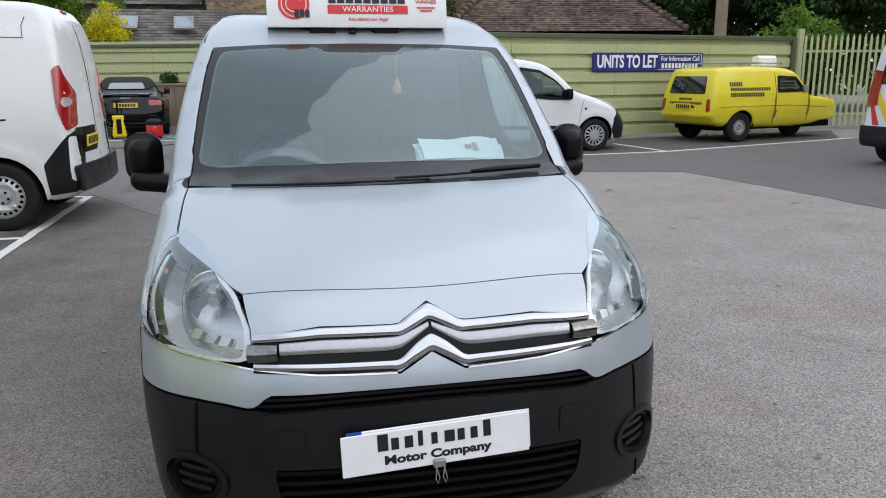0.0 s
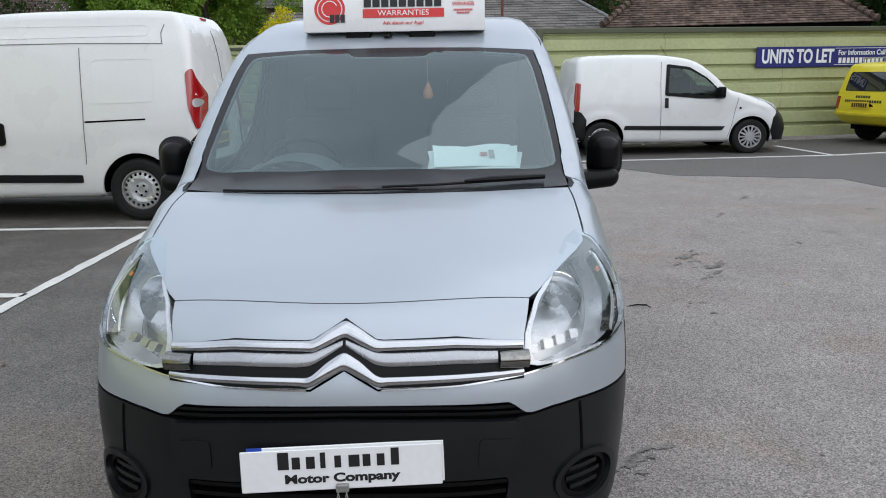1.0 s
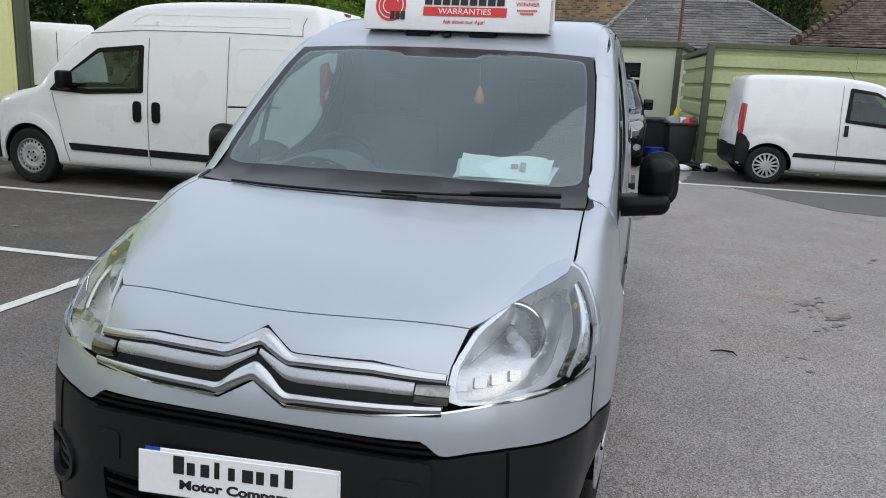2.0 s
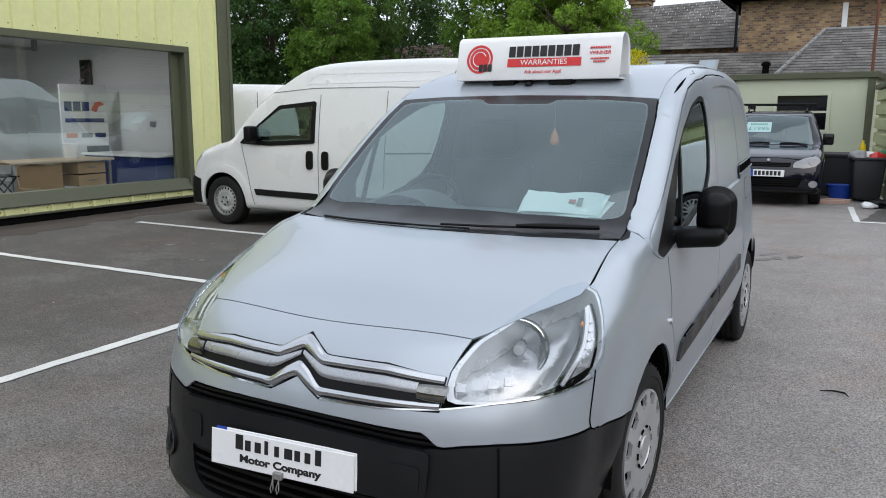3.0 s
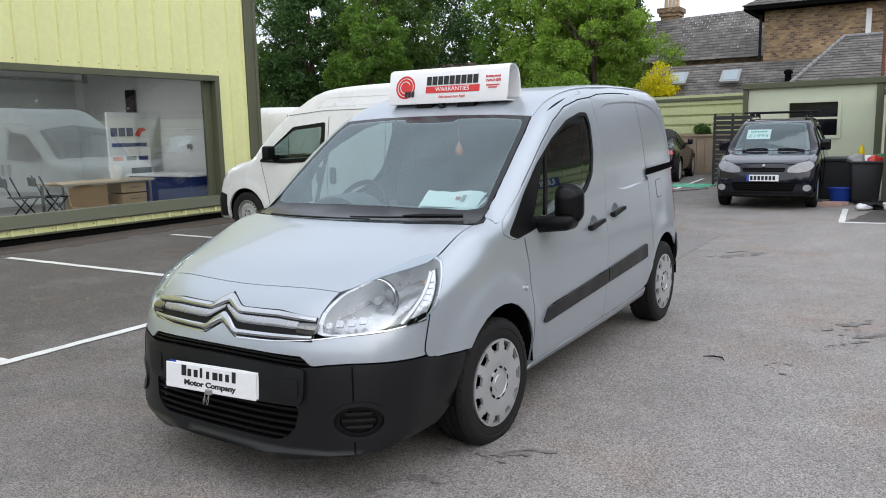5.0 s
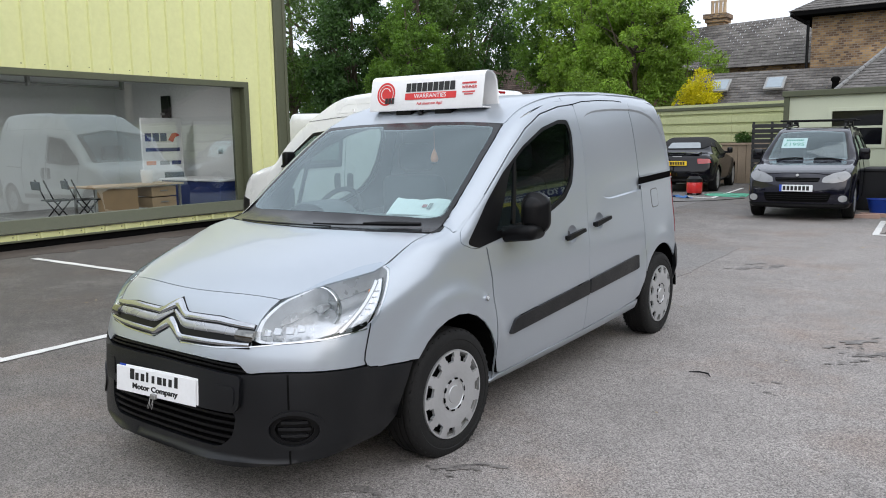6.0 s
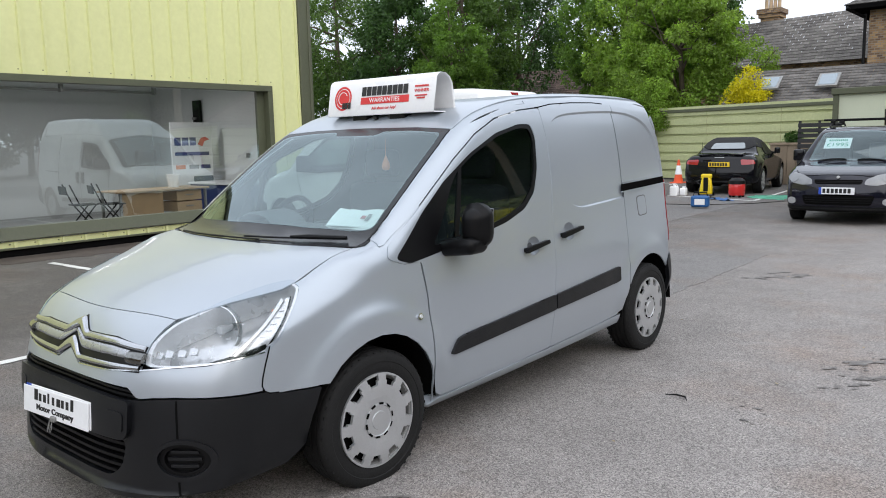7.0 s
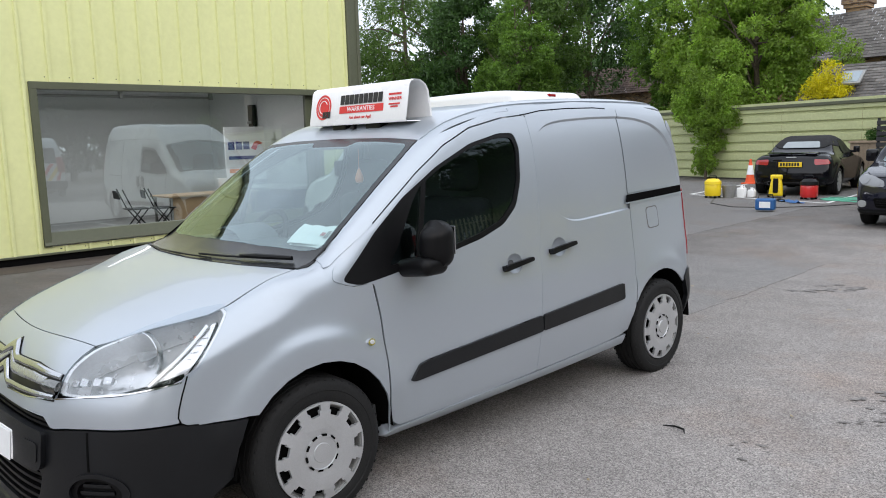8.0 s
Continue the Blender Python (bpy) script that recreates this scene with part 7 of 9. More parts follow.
# ---- the other vehicles ----
def skin(hull, drop=None, ny=190, na=168, off=0.0):
    """The whole outer skin of a car body as one grid; drop(p) tells which places are cut away."""
    lo, hi = hull.poly[:, 0].min(), hull.poly[:, 0].max()
    t = (1 - np.cos(np.linspace(0.06, math.pi - 0.06, ny))) / 2
    ys = lo + (hi - lo) * (0.35 * t + 0.65 * np.linspace(0.004, 0.996, ny))
    starts, ways = [], []
    zs = np.linspace(0.02, 2.9, 240)
    ang = np.linspace(0, 2 * math.pi, na, endpoint=False)
    for y in ys:
        ins = zs[hull.profile(np.full(240, y), zs) < 0]
        zc = (ins.min() + ins.max()) / 2 if len(ins) else 0.5
        w = np.stack([np.sin(ang), 0 * ang, np.cos(ang)], 1)
        starts.append(np.array((0, y, zc)) + w * 2.0)
        ways.append(-w)
    p, nrm = hull.cast(np.concatenate(starts), np.concatenate(ways))
    p = p + nrm * off
    good = np.abs(hull.f(p - nrm * off)) < 0.03
    keep = good & (~drop(p) if drop else True)
    faces = []
    for i in range(ny - 1):
        for j in range(na):
            q = (i * na + j, i * na + (j + 1) % na, (i + 1) * na + (j + 1) % na, (i + 1) * na + j)
            if keep[list(q)].all():
                faces.append(q)
    for i, flip in ((0, 1), (ny - 1, -1)):
        ring = [i * na + j for j in range(na)]
        if keep[ring].all():
            faces.append(tuple(ring[::flip]))
    used = sorted({v for f in faces for v in f})
    at = {v: k for k, v in enumerate(used)}
    return mesh_of("body", p[used], [tuple(at[v] for v in f) for f in faces], nrm[used], True)


def swell(o, d):
    """An outline grown or shrunk by about d on every side."""
    o = np.array(o, float)
    cc = (o.min(0) + o.max(0)) / 2
    return cc + (o - cc) * (1 + d / np.abs(o - cc).max(0))


def car(label, category, hull, paint, m, wheels, arch, glass=(), screens=(), dark=(), seams=(), name="car", pillars=(), track=0.72, rim=0.2, tyre=0.31, style="spoke", wide=0.19, see=True, fronts=2):
    """A parked vehicle: skin, lipped arches, glazing, dark trim, seams and wheels. glass, dark and seams are side outlines; screens: mode and outline."""
    c = thing(name, label, category, m)
    def drop(p):
        gone = np.zeros(len(p), bool)
        for y, z in wheels:
            gone |= (np.hypot(p[:, 1] - y, p[:, 2] - z) < arch + 0.03) & (np.abs(p[:, 0]) > 0.4) & (p[:, 2] < z + arch + 0.1)
        if see:
            for g in glass:
                gone |= inside(swell(g, -0.03), p[:, 1:]) & (np.abs(p[:, 0]) > 0.35)
            for mode, g in screens:
                if mode == "top":
                    o = np.array(g)
                    cc = o.mean(0)
                    gone |= inside(cc + (o - cc) * 0.94, p[:, :2]) & (p[:, 2] > 0.8)
        return gone
    put("body", skin(hull, drop), paint, c)
    for y, z in wheels:
        ring = arch_curve(y, z, arch, -12, 192, 20) + arch_curve(y, z, arch + 0.11, 192, -12, 20)
        panel("arch_lip", hull, "side", ring, paint, c, off=0.004, thick=0.03, step=0.05, sides="both")
        arch_liner(c, y, z, arch + 0.01, 0.45, track + 0.07)
        for s in (1, -1):
            wheel(c, pose(s * track, y, z, 0, 0, 0 if s > 0 else 180), tyre, wide, rim, style)
    for g in glass:
        g = rounded(g, 0.03)
        panel("window_seal", hull, "side", swell(g, 0.022), trim_black, c, [swell(g, -0.034)] if see else (), off=0.014, thick=0.02, step=0.06, sides="both")
        for s in (1, -1):
            v, f, nrm = sheet(g, on_hull(hull, "side", 0.004), (), 0, 0.08)
            o = put("window", mesh_of("window", [(s * a[0], a[1], a[2]) for a in v], [w[::s] for w in f], [(s * a[0], a[1], a[2]) for a in nrm], True), side_glass if see else dark_glass, c)
            o.visible_shadow = False
    for mode, g in screens:
        g = rounded(g, 0.04)
        cc = g.mean(0)
        panel("screen_seal", hull, mode, cc + (g - cc) * 1.06, frit, c, [cc + (g - cc) * 0.92] if see and mode == "top" else (), off=0.004, thick=0.006, step=0.06)
        v, f, nrm = sheet(g, on_hull(hull, mode, 0.007), (), 0, 0.08)
        o = put("windscreen" if mode == "top" else "rear_screen", mesh_of("screen", v, f, nrm, True), windscreen_glass if see and mode == "top" else dark_glass, c)
        o.visible_shadow = False
    for g in dark:
        panel("trim", hull, "side", rounded(g, 0.015), bumper_black, c, off=0.012, thick=0.014, step=0.06, sides="both")
    for g in seams:
        panel("door_seam", hull, "side", band(g, 0.006), seam_grey if paint is white_paint else void_black, c, off=0.006, thick=0.008, step=0.08, sides="both")
    lo, hi = hull.poly[:, 0].min(), hull.poly[:, 0].max()
    part("underbody", a_box(-0.55, 0.55, lo + 0.3, hi - 0.3, 0.22, 0.34), void_black, c)
    return c


def mirror_pair(c, x, y, z, paint, size=1.0):
    for s in (1, -1):
        unit = tagged(new("door_mirror"))
        unit.parent = c
        unit.matrix_basis = pose(0, 0, 0)
        bm = a_box(s * x if s > 0 else -x - 0.17 * size, (x + 0.17 * size) if s > 0 else -x, y, y + 0.10 * size, z, z + 0.19 * size, 0.03 * size, 3)
        part("shell", bm, paint, unit, smooth=50)
        a, b = sorted((s * (x - 0.10), s * (x + 0.04)))
        part("mirror_foot", a_box(a, b, y + 0.02, y + 0.08, z - 0.01, z + 0.05, 0.01), trim_black, unit)


def number_plate(c, m, material, w=0.52):
    u = tagged(new("number_plate"))
    u.parent = c
    part("plate", a_box(-w / 2, w / 2, -0.056, 0.056, 0, 0.006, 0.002, m=m), material, u)
    bars("plate_bar", (w * 0.82, 7), 0.072, m @ pose(0.01, 0, 0.006), ink_black, u, 0.3)
    return u


dark_glass = mat("dark_tinted_glass", (0.012, 0.014, 0.015), 0.04, 0, 0.1, coat=1.0)

lamp_grey = mat("smoked_lamp_glass", (0.20, 0.205, 0.21), 0.1, 0.3, 0.1, coat=1.0)
# white high-roof van
HIGH = Hull(
    outline=[(0.04, 0.22), (0.0, 0.35), (0.0, 0.52), (0.05, 0.70), (0.13, 0.86), (0.26, 0.97), (0.55, 1.07), (0.88, 1.15), (1.15, 1.36), (1.45, 1.60), (1.66, 1.74), (1.86, 1.86), (2.15, 2.02), (2.5, 2.10), (3.2, 2.13), (4.3, 2.125), (4.55, 2.04), (4.66, 1.73), (4.71, 1.2), (4.74, 0.7), (4.76, 0.5), (4.72, 0.32), (4.3, 0.26), (2.4, 0.24), (0.6, 0.23)],
    half=[(0.2, 0.86), (0.5, 0.90), (0.9, 0.905), (1.1, 0.89), (1.3, 0.865), (1.65, 0.80), (1.80, 0.765), (1.95, 0.71), (2.1, 0.665), (2.3, 0.62)],
    taper=[(0, 0.86), (0.3, 0.95), (0.8, 1.0), (4.0, 1.0), (4.8, 0.965)], sweep=[(0.2, 0.20), (0.9, 0.20), (1.1, 0.14), (1.6, 0.06), (2.2, 0.04)], k=0.09,
    flares=[(0.93, 0.33, 0.42, 0.012), (4.03, 0.33, 0.42, 0.012)])


def high_van(m, label, lamps=True):
    c = car(label, "van", HIGH, white_paint, m, [(0.93, 0.325), (4.03, 0.325)], 0.385,
            glass=[[(1.27, 1.12), (1.36, 1.20), (1.88, 1.57), (2.44, 1.62), (2.46, 1.14), (1.75, 1.10)]],
            screens=[("top", [(-0.72, 0.98), (0, 0.86), (0.72, 0.98), (0.70, 1.55), (0, 1.66), (-0.70, 1.55)])],
            dark=[[(1.48, 0.515), (2.52, 0.500), (2.52, 0.420), (1.51, 0.435)], [(2.55, 0.500), (3.45, 0.49), (3.45, 0.41), (2.55, 0.420)],
                  [(0.06, 0.62), (0.30, 0.66), (0.52, 0.60), (0.50, 0.28), (0.06, 0.26)], [(4.43, 0.62), (4.70, 0.95), (4.72, 0.55), (4.69, 0.36), (4.46, 0.33)]],
            seams=[[(1.28, 1.08), (1.36, 0.8), (1.42, 0.5), (1.46, 0.30)], [(2.52, 1.72), (2.54, 1.2), (2.54, 0.7), (2.54, 0.32)], [(3.50, 1.76), (3.52, 1.2), (3.51, 0.7), (3.50, 0.60)],
                   [(1.75, 1.75), (2.4, 1.80), (3.4, 1.805), (4.35, 1.79)], [(4.36, 1.98), (4.33, 1.9), (4.34, 1.80)]],
            name="panel_van", track=0.80, rim=0.20, tyre=0.325, style="steel")
    panel("front_bumper", HIGH, "front", rounded([(-0.80, 0.30), (-0.70, 0.25), (0.70, 0.25), (0.80, 0.30), (0.80, 0.60), (0.4, 0.66), (-0.4, 0.66), (-0.80, 0.60)], 0.04), bumper_black, c, off=0.012, thick=0.02, step=0.06)
    panel("rear_bumper", HIGH, "rear", rounded([(-0.82, 0.36), (0.82, 0.36), (0.84, 0.60), (-0.84, 0.60)], 0.04), bumper_black, c, off=0.05, thick=0.06, step=0.06)
    for y0 in (2.36, 2.60):
        panel("door_handle", HIGH, "side", rounded([(y0, 0.80), (y0 + 0.10, 0.80), (y0 + 0.10, 1.03), (y0, 1.03)], 0.045), trim_black, c, off=0.020, thick=0.02, step=0.04, sides="both")
    panel("slide_rail", HIGH, "side", [(3.53, 1.035), (4.15, 1.055), (4.15, 1.040), (3.53, 1.018)], void_black, c, off=0.004, thick=0.004, step=0.06, sides="both")
    panel("fuel_flap", HIGH, "side", disc(0.085, 24, 3.76, 0.87), white_paint, c, [disc(0.080, 24, 3.76, 0.87)], off=0.003, thick=0.003, step=0.05)
    if lamps:
        panel("tail_lamp", HIGH, "side", rounded([(4.565, 1.50), (4.62, 1.55), (4.68, 1.28), (4.69, 0.97), (4.65, 0.93), (4.585, 1.15)], 0.03), lamp_red, c, off=0.014, thick=0.02, step=0.04, sides="both")
    if lamps:
        panel("reversing_lamp", HIGH, "side", disc(0.025, 16, 4.645, 1.20, 0.045), alloy, c, off=0.018, thick=0.01, step=0.03, sides="both")
    panel("headlight", HIGH, "wrap", rounded(wr((0.45, 0.16, 0.80), (0.60, 0.30, 0.92), (0.76, 0.55, 1.00), (0.84, 0.55, 0.92), (0.80, 0.35, 0.78), (0.6, 0.22, 0.74)), 0.03), alloy, c, off=0.008, thick=0.01, step=0.05, sides="both")
    for z0, z1, o in ((1.20, 1.66, 4.25), (1.85, 1.99, 4.2)):
        ring = rounded([(2.25 if z0 > 1.7 else 3.6, z0), (o, z0 + 0.02), (o, z1), (2.4 if z0 > 1.7 else 3.6, z1)], 0.07, 6)
        cc = ring.mean(0)
        panel("pressed_edge", HIGH, "side", ring, white_paint, c, [cc + (ring - cc) * (1 - 0.022 / np.abs(ring - cc).max(0))], off=0.003, thick=0.004, step=0.06, sides="both")
    panel("rear_door_seam", HIGH, "rear", [(-0.006, 0.62), (0.006, 0.62), (0.006, 1.95), (-0.006, 1.95)], void_black, c, off=0.004, thick=0.003, step=0.1)
    panel("plate_recess", HIGH, "rear", rounded([(0.05, 0.70), (0.66, 0.70), (0.66, 0.95), (0.05, 0.95)], 0.03), trim_black, c, off=0.004, thick=0.004, step=0.06)
    number_plate(c, pose(0.36, 4.765, 0.82, 93, 0, 180), plate_yellow, 0.5)
    mirror_pair(c, 0.90, 1.48, 1.12, trim_black, 1.1)
    part("seat", a_box(-0.62, -0.18, 2.15, 2.35, 0.6, 1.45, 0.06, 3), seat_cloth, c)
    part("seat", a_box(0.18, 0.62, 2.15, 2.35, 0.6, 1.45, 0.06, 3), seat_cloth, c)
    part("bulkhead", a_box(-0.75, 0.75, 2.58, 2.61, 0.4, 1.9), sign_white, c)
    part("dashboard", a_box(-0.75, 0.75, 0.95, 1.35, 0.7, 1.12, 0.04, 2), cabin, c)
    if lamps:
        part("brake_lamp", a_box(-0.07, 0.07, 4.47, 4.55, 2.045, 2.085, 0.01), lamp_red, c)
    return c


high_van(pose(-7.02, 6.86, 0, 0, 0, -90), "white high-roof panel van with black bumpers in a parking bay")
high_van(pose(-13.1, 14.7, 0, 0, 0, 220), "white tall panel van parked behind the showroom", False)

# small white van by the fence
SMALL = Hull(
    outline=[(0.06, 0.20), (0.0, 0.30), (-0.02, 0.45), (0.02, 0.60), (0.09, 0.70), (0.20, 0.84), (0.50, 0.965), (0.85, 1.05), (1.13, 1.13), (1.40, 1.36), (1.70, 1.575), (2.0, 1.67), (2.5, 1.725), (3.3, 1.725), (3.70, 1.69), (3.79, 1.5), (3.82, 1.1), (3.86, 0.7), (3.86, 0.45), (3.80, 0.28), (3.4, 0.23), (2.0, 0.21), (0.6, 0.21)],
    half=[(0.15, 0.78), (0.4, 0.83), (0.8, 0.84), (1.0, 0.825), (1.3, 0.775), (1.6, 0.70), (1.75, 0.64)],
    taper=[(0, 0.86), (0.3, 0.95), (0.8, 1.0), (3.2, 1.0), (3.9, 0.955)], sweep=[(0.2, 0.22), (0.9, 0.24), (1.1, 0.12), (1.7, 0.05)], k=0.09,
    flares=[(0.82, 0.30, 0.40, 0.016), (3.33, 0.30, 0.40, 0.014)])
c = car("white small van with black front bumper beside the fence", "van", SMALL, white_paint, pose(6.16, 12.62, 0, 0, 0, 94.5) @ Matrix.Diagonal((1.0, 1.04, 0.99, 1)), [(0.82, 0.30), (3.33, 0.30)], 0.36,
        glass=[[(1.30, 0.99), (1.36, 1.08), (1.60, 1.32), (1.88, 1.49), (2.24, 1.54), (2.28, 1.05), (1.7, 0.995)]],
        screens=[("top", [(-0.66, 1.22), (0, 1.13), (0.66, 1.22), (0.60, 1.58), (0, 1.66), (-0.60, 1.58)])],
        dark=[[(1.26, 0.49), (2.96, 0.53), (2.98, 0.46), (1.32, 0.42)], [(0.02, 0.70), (0.18, 0.80), (0.30, 0.77), (0.44, 0.62), (0.48, 0.40), (0.42, 0.24), (0.05, 0.24)],
              [(3.60, 0.64), (3.68, 0.76), (3.79, 0.82), (3.80, 0.42), (3.76, 0.28), (3.63, 0.28)], [(2.24, 0.82), (2.30, 0.82), (2.30, 0.99), (2.24, 0.99)]],
        seams=[[(1.05, 0.98), (1.10, 0.8), (1.16, 0.5), (1.22, 0.28)], [(2.35, 1.60), (2.37, 1.2), (2.36, 0.7), (2.35, 0.28)]],
        name="panel_van", track=0.74, rim=0.19, tyre=0.30, style="spoke")
panel("tailgate", SMALL, "rear", rounded([(-0.66, 0.62), (0.66, 0.62), (0.62, 1.30), (-0.62, 1.30)], 0.05), white_paint, c, off=0.006, thick=0.01, step=0.06)
panel("rear_bumper", SMALL, "rear", rounded([(-0.78, 0.60), (0.78, 0.60), (0.76, 0.30), (-0.76, 0.30)], 0.04), bumper_black, c, off=0.022, thick=0.03, step=0.06)
panel("tail_lamp", SMALL, "side", rounded([(3.69, 1.25), (3.76, 1.27), (3.785, 0.95), (3.78, 0.78), (3.72, 0.80)], 0.02), lamp_red, c, off=0.012, thick=0.02, step=0.04, sides="both")
panel("headlight", SMALL, "wrap", rounded(wr((0.50, 0.22, 0.76), (0.62, 0.40, 0.86), (0.74, 0.55, 0.90), (0.78, 0.45, 0.82), (0.66, 0.3, 0.73)), 0.03), alloy, c, off=0.010, thick=0.01, step=0.05, sides="both")
panel("fuel_flap", SMALL, "side", rounded([(3.18, 0.90), (3.36, 0.90), (3.36, 1.03), (3.18, 1.03)], 0.05), white_paint, c, [rounded([(3.184, 0.904), (3.356, 0.904), (3.356, 1.026), (3.184, 1.026)], 0.05)], off=0.003, thick=0.003, step=0.05, sides="both")
panel("side_badge", SMALL, "side", disc(0.02, 12, 1.02, 0.80), trim_black, c, off=0.006, thick=0.004, step=0.03, sides="both")
panel("headlight", SMALL, "side", rounded([(0.22, 0.80), (0.40, 0.92), (0.60, 0.965), (0.56, 0.90), (0.40, 0.81), (0.28, 0.76)], 0.02), lamp_silver, c, off=0.010, thick=0.012, step=0.03, sides="both")
mirror_pair(c, 0.80, 1.32, 0.98, trim_black, 1.0)
part("seat", a_box(-0.6, -0.15, 1.75, 1.95, 0.5, 1.35, 0.06, 3), seat_cloth, c)
part("seat", a_box(0.15, 0.6, 1.75, 1.95, 0.5, 1.35, 0.06, 3), seat_cloth, c)
part("bulkhead", a_box(-0.62, 0.62, 2.42, 2.44, 0.4, 1.5), cabin, c)
part("dashboard", a_box(-0.68, 0.68, 1.0, 1.35, 0.6, 0.98, 0.04, 2), cabin, c)
bm = bmesh.new()
tube(bm, [(0.3, 1.85, 1.60), (0.3, 2.05, 1.90)], 0.004, 5)
part("aerial", bm, trim_black, c)

# dark blue estate with roof bars
ESTATE = Hull(
    outline=[(0.06, 0.22), (0.0, 0.30), (-0.02, 0.45), (0.0, 0.62), (0.05, 0.74), (0.16, 0.83), (0.55, 0.93), (0.98, 1.01), (1.25, 1.21), (1.55, 1.42), (1.80, 1.54), (2.2, 1.59), (3.0, 1.60), (3.6, 1.57), (3.85, 1.40), (3.95, 1.1), (4.0, 0.8), (4.02, 0.5), (3.95, 0.30), (3.3, 0.24), (2.0, 0.22), (0.6, 0.22)],
    half=[(0.15, 0.78), (0.4, 0.835), (0.75, 0.845), (0.95, 0.82), (1.1, 0.78), (1.3, 0.70), (1.55, 0.61), (1.65, 0.57)],
    taper=[(0, 0.90), (0.3, 0.965), (0.8, 1.0), (3.3, 1.0), (4.0, 0.94)], sweep=[(0.2, 0.14), (0.8, 0.16), (1.0, 0.12), (1.6, 0.05)], k=0.07,
    flares=[(0.80, 0.32, 0.40, 0.016), (3.16, 0.32, 0.40, 0.016)])
c = car("dark navy estate car with roof bars and price card", "car", ESTATE, navy_paint, pose(0.06, 12.22, 0, 0, 0, 3), [(0.80, 0.32), (3.16, 0.32)], 0.36,
        glass=[[(1.22, 1.02), (1.40, 1.18), (1.68, 1.38), (2.05, 1.45), (2.05, 1.02)], [(2.15, 1.02), (2.15, 1.46), (2.95, 1.46), (2.98, 1.02)], [(3.06, 1.03), (3.06, 1.45), (3.50, 1.40), (3.66, 1.06)]],
        screens=[("top", [(-0.66, 1.05), (0, 0.97), (0.66, 1.05), (0.53, 1.66), (0, 1.73), (-0.53, 1.66)])],
        dark=[], seams=[[(1.28, 0.98), (1.32, 0.7), (1.40, 0.3)], [(2.10, 1.0), (2.10, 0.6), (2.08, 0.3)]], track=0.74, rim=0.20, tyre=0.32, style="alloy")
panel("bonnet_seam", ESTATE, "top", band([(-0.70, 0.42), (-0.60, 0.20), (-0.4, 0.14), (0, 0.11), (0.4, 0.14), (0.60, 0.20), (0.70, 0.42)], 0.01), void_black, c, off=0.003, thick=0.003, step=0.08)
for s in (1, -1):
    u = [(s * a, z) for a, z in wr((0.36, 0.08, 0.655), (0.40, 0.08, 0.735), (0.56, 0.16, 0.80), (0.72, 0.32, 0.835), (0.745, 0.32, 0.76), (0.68, 0.2, 0.67), (0.52, 0.12, 0.64))]
    panel("headlight", ESTATE, "wrap", rounded(u, 0.03), lamp_grey, c, off=0.010, thick=0.012, step=0.04)
    for a, z in ((0.44, 0.70), (0.60, 0.735)):
        panel("lamp_bowl", ESTATE, "wrap", disc(0.050, 18, s * a * 1.02, z), lamp_grey, c, off=0.016, thick=0.008, step=0.03)
    panel("fog_lamp", ESTATE, "wrap", disc(0.055, 18, s * 0.60, 0.385), alloy, c, off=0.014, thick=0.02, step=0.03)
panel("upper_grille", ESTATE, "wrap", rounded([(-0.33, 0.73), (0.33, 0.73), (0.30, 0.665), (-0.30, 0.665)], 0.02), void_black, c, off=0.010, thick=0.012, step=0.05)
for z in (0.685, 0.708):
    panel("grille_slat", ESTATE, "wrap", [(-0.31, z), (0.31, z), (0.31, z - 0.007), (-0.31, z - 0.007)], trim_black, c, off=0.016, thick=0.01, step=0.08)
panel("grille_emblem", ESTATE, "wrap", disc(0.024, 12, 0, 0.765, 0.022), steel_grey, c, off=0.02, thick=0.01, step=0.03)
panel("lower_grille", ESTATE, "wrap", rounded([(-0.46, 0.48), (0.46, 0.48), (0.42, 0.33), (-0.42, 0.33)], 0.03), void_black, c, off=0.010, thick=0.012, step=0.05)
for z in (0.375, 0.41, 0.445):
    panel("grille_slat", ESTATE, "wrap", [(-0.42, z), (0.42, z), (0.42, z - 0.012), (-0.42, z - 0.012)], trim_black, c, off=0.016, thick=0.01, step=0.08)
panel("bumper_lip", ESTATE, "wrap", [(-0.80, 0.30), (0.80, 0.30), (0.78, 0.23), (-0.78, 0.23)], trim_black, c, off=0.014, thick=0.02, step=0.06)
number_plate(c, pose(0.0, -0.045, 0.56, 90, 0, 0), plate_white)
part("plate_band", a_box(-0.26, -0.22, -0.0535, -0.051, 0.504, 0.616), ink_blue, c)
mirror_pair(c, 0.80, 1.32, 1.0, black_paint, 1.05)
for x in (-0.50, 0.50):
    bm = bmesh.new()
    tube(bm, [(x, 1.95, 1.585), (x, 2.05, 1.64), (x, 3.3, 1.65), (x, 3.45, 1.58)], 0.016, 8)
    part("roof_rail", bm, trim_black, c)
for y in (2.2, 3.05):
    bm = bmesh.new()
    box(bm, -0.66, 0.66, y - 0.025, y + 0.025, 1.70, 1.735, 0.01, 2)
    for x in (-0.50, 0.50):
        box(bm, x - 0.04, x + 0.04, y - 0.04, y + 0.04, 1.63, 1.71, 0.008)
    part("roof_bar", bm, trim_black, c)
part("seat", a_box(-0.58, -0.14, 1.95, 2.12, 0.5, 1.30, 0.06, 3), seat_cloth, c)
part("seat", a_box(0.14, 0.58, 1.95, 2.12, 0.5, 1.30, 0.06, 3), seat_cloth, c)
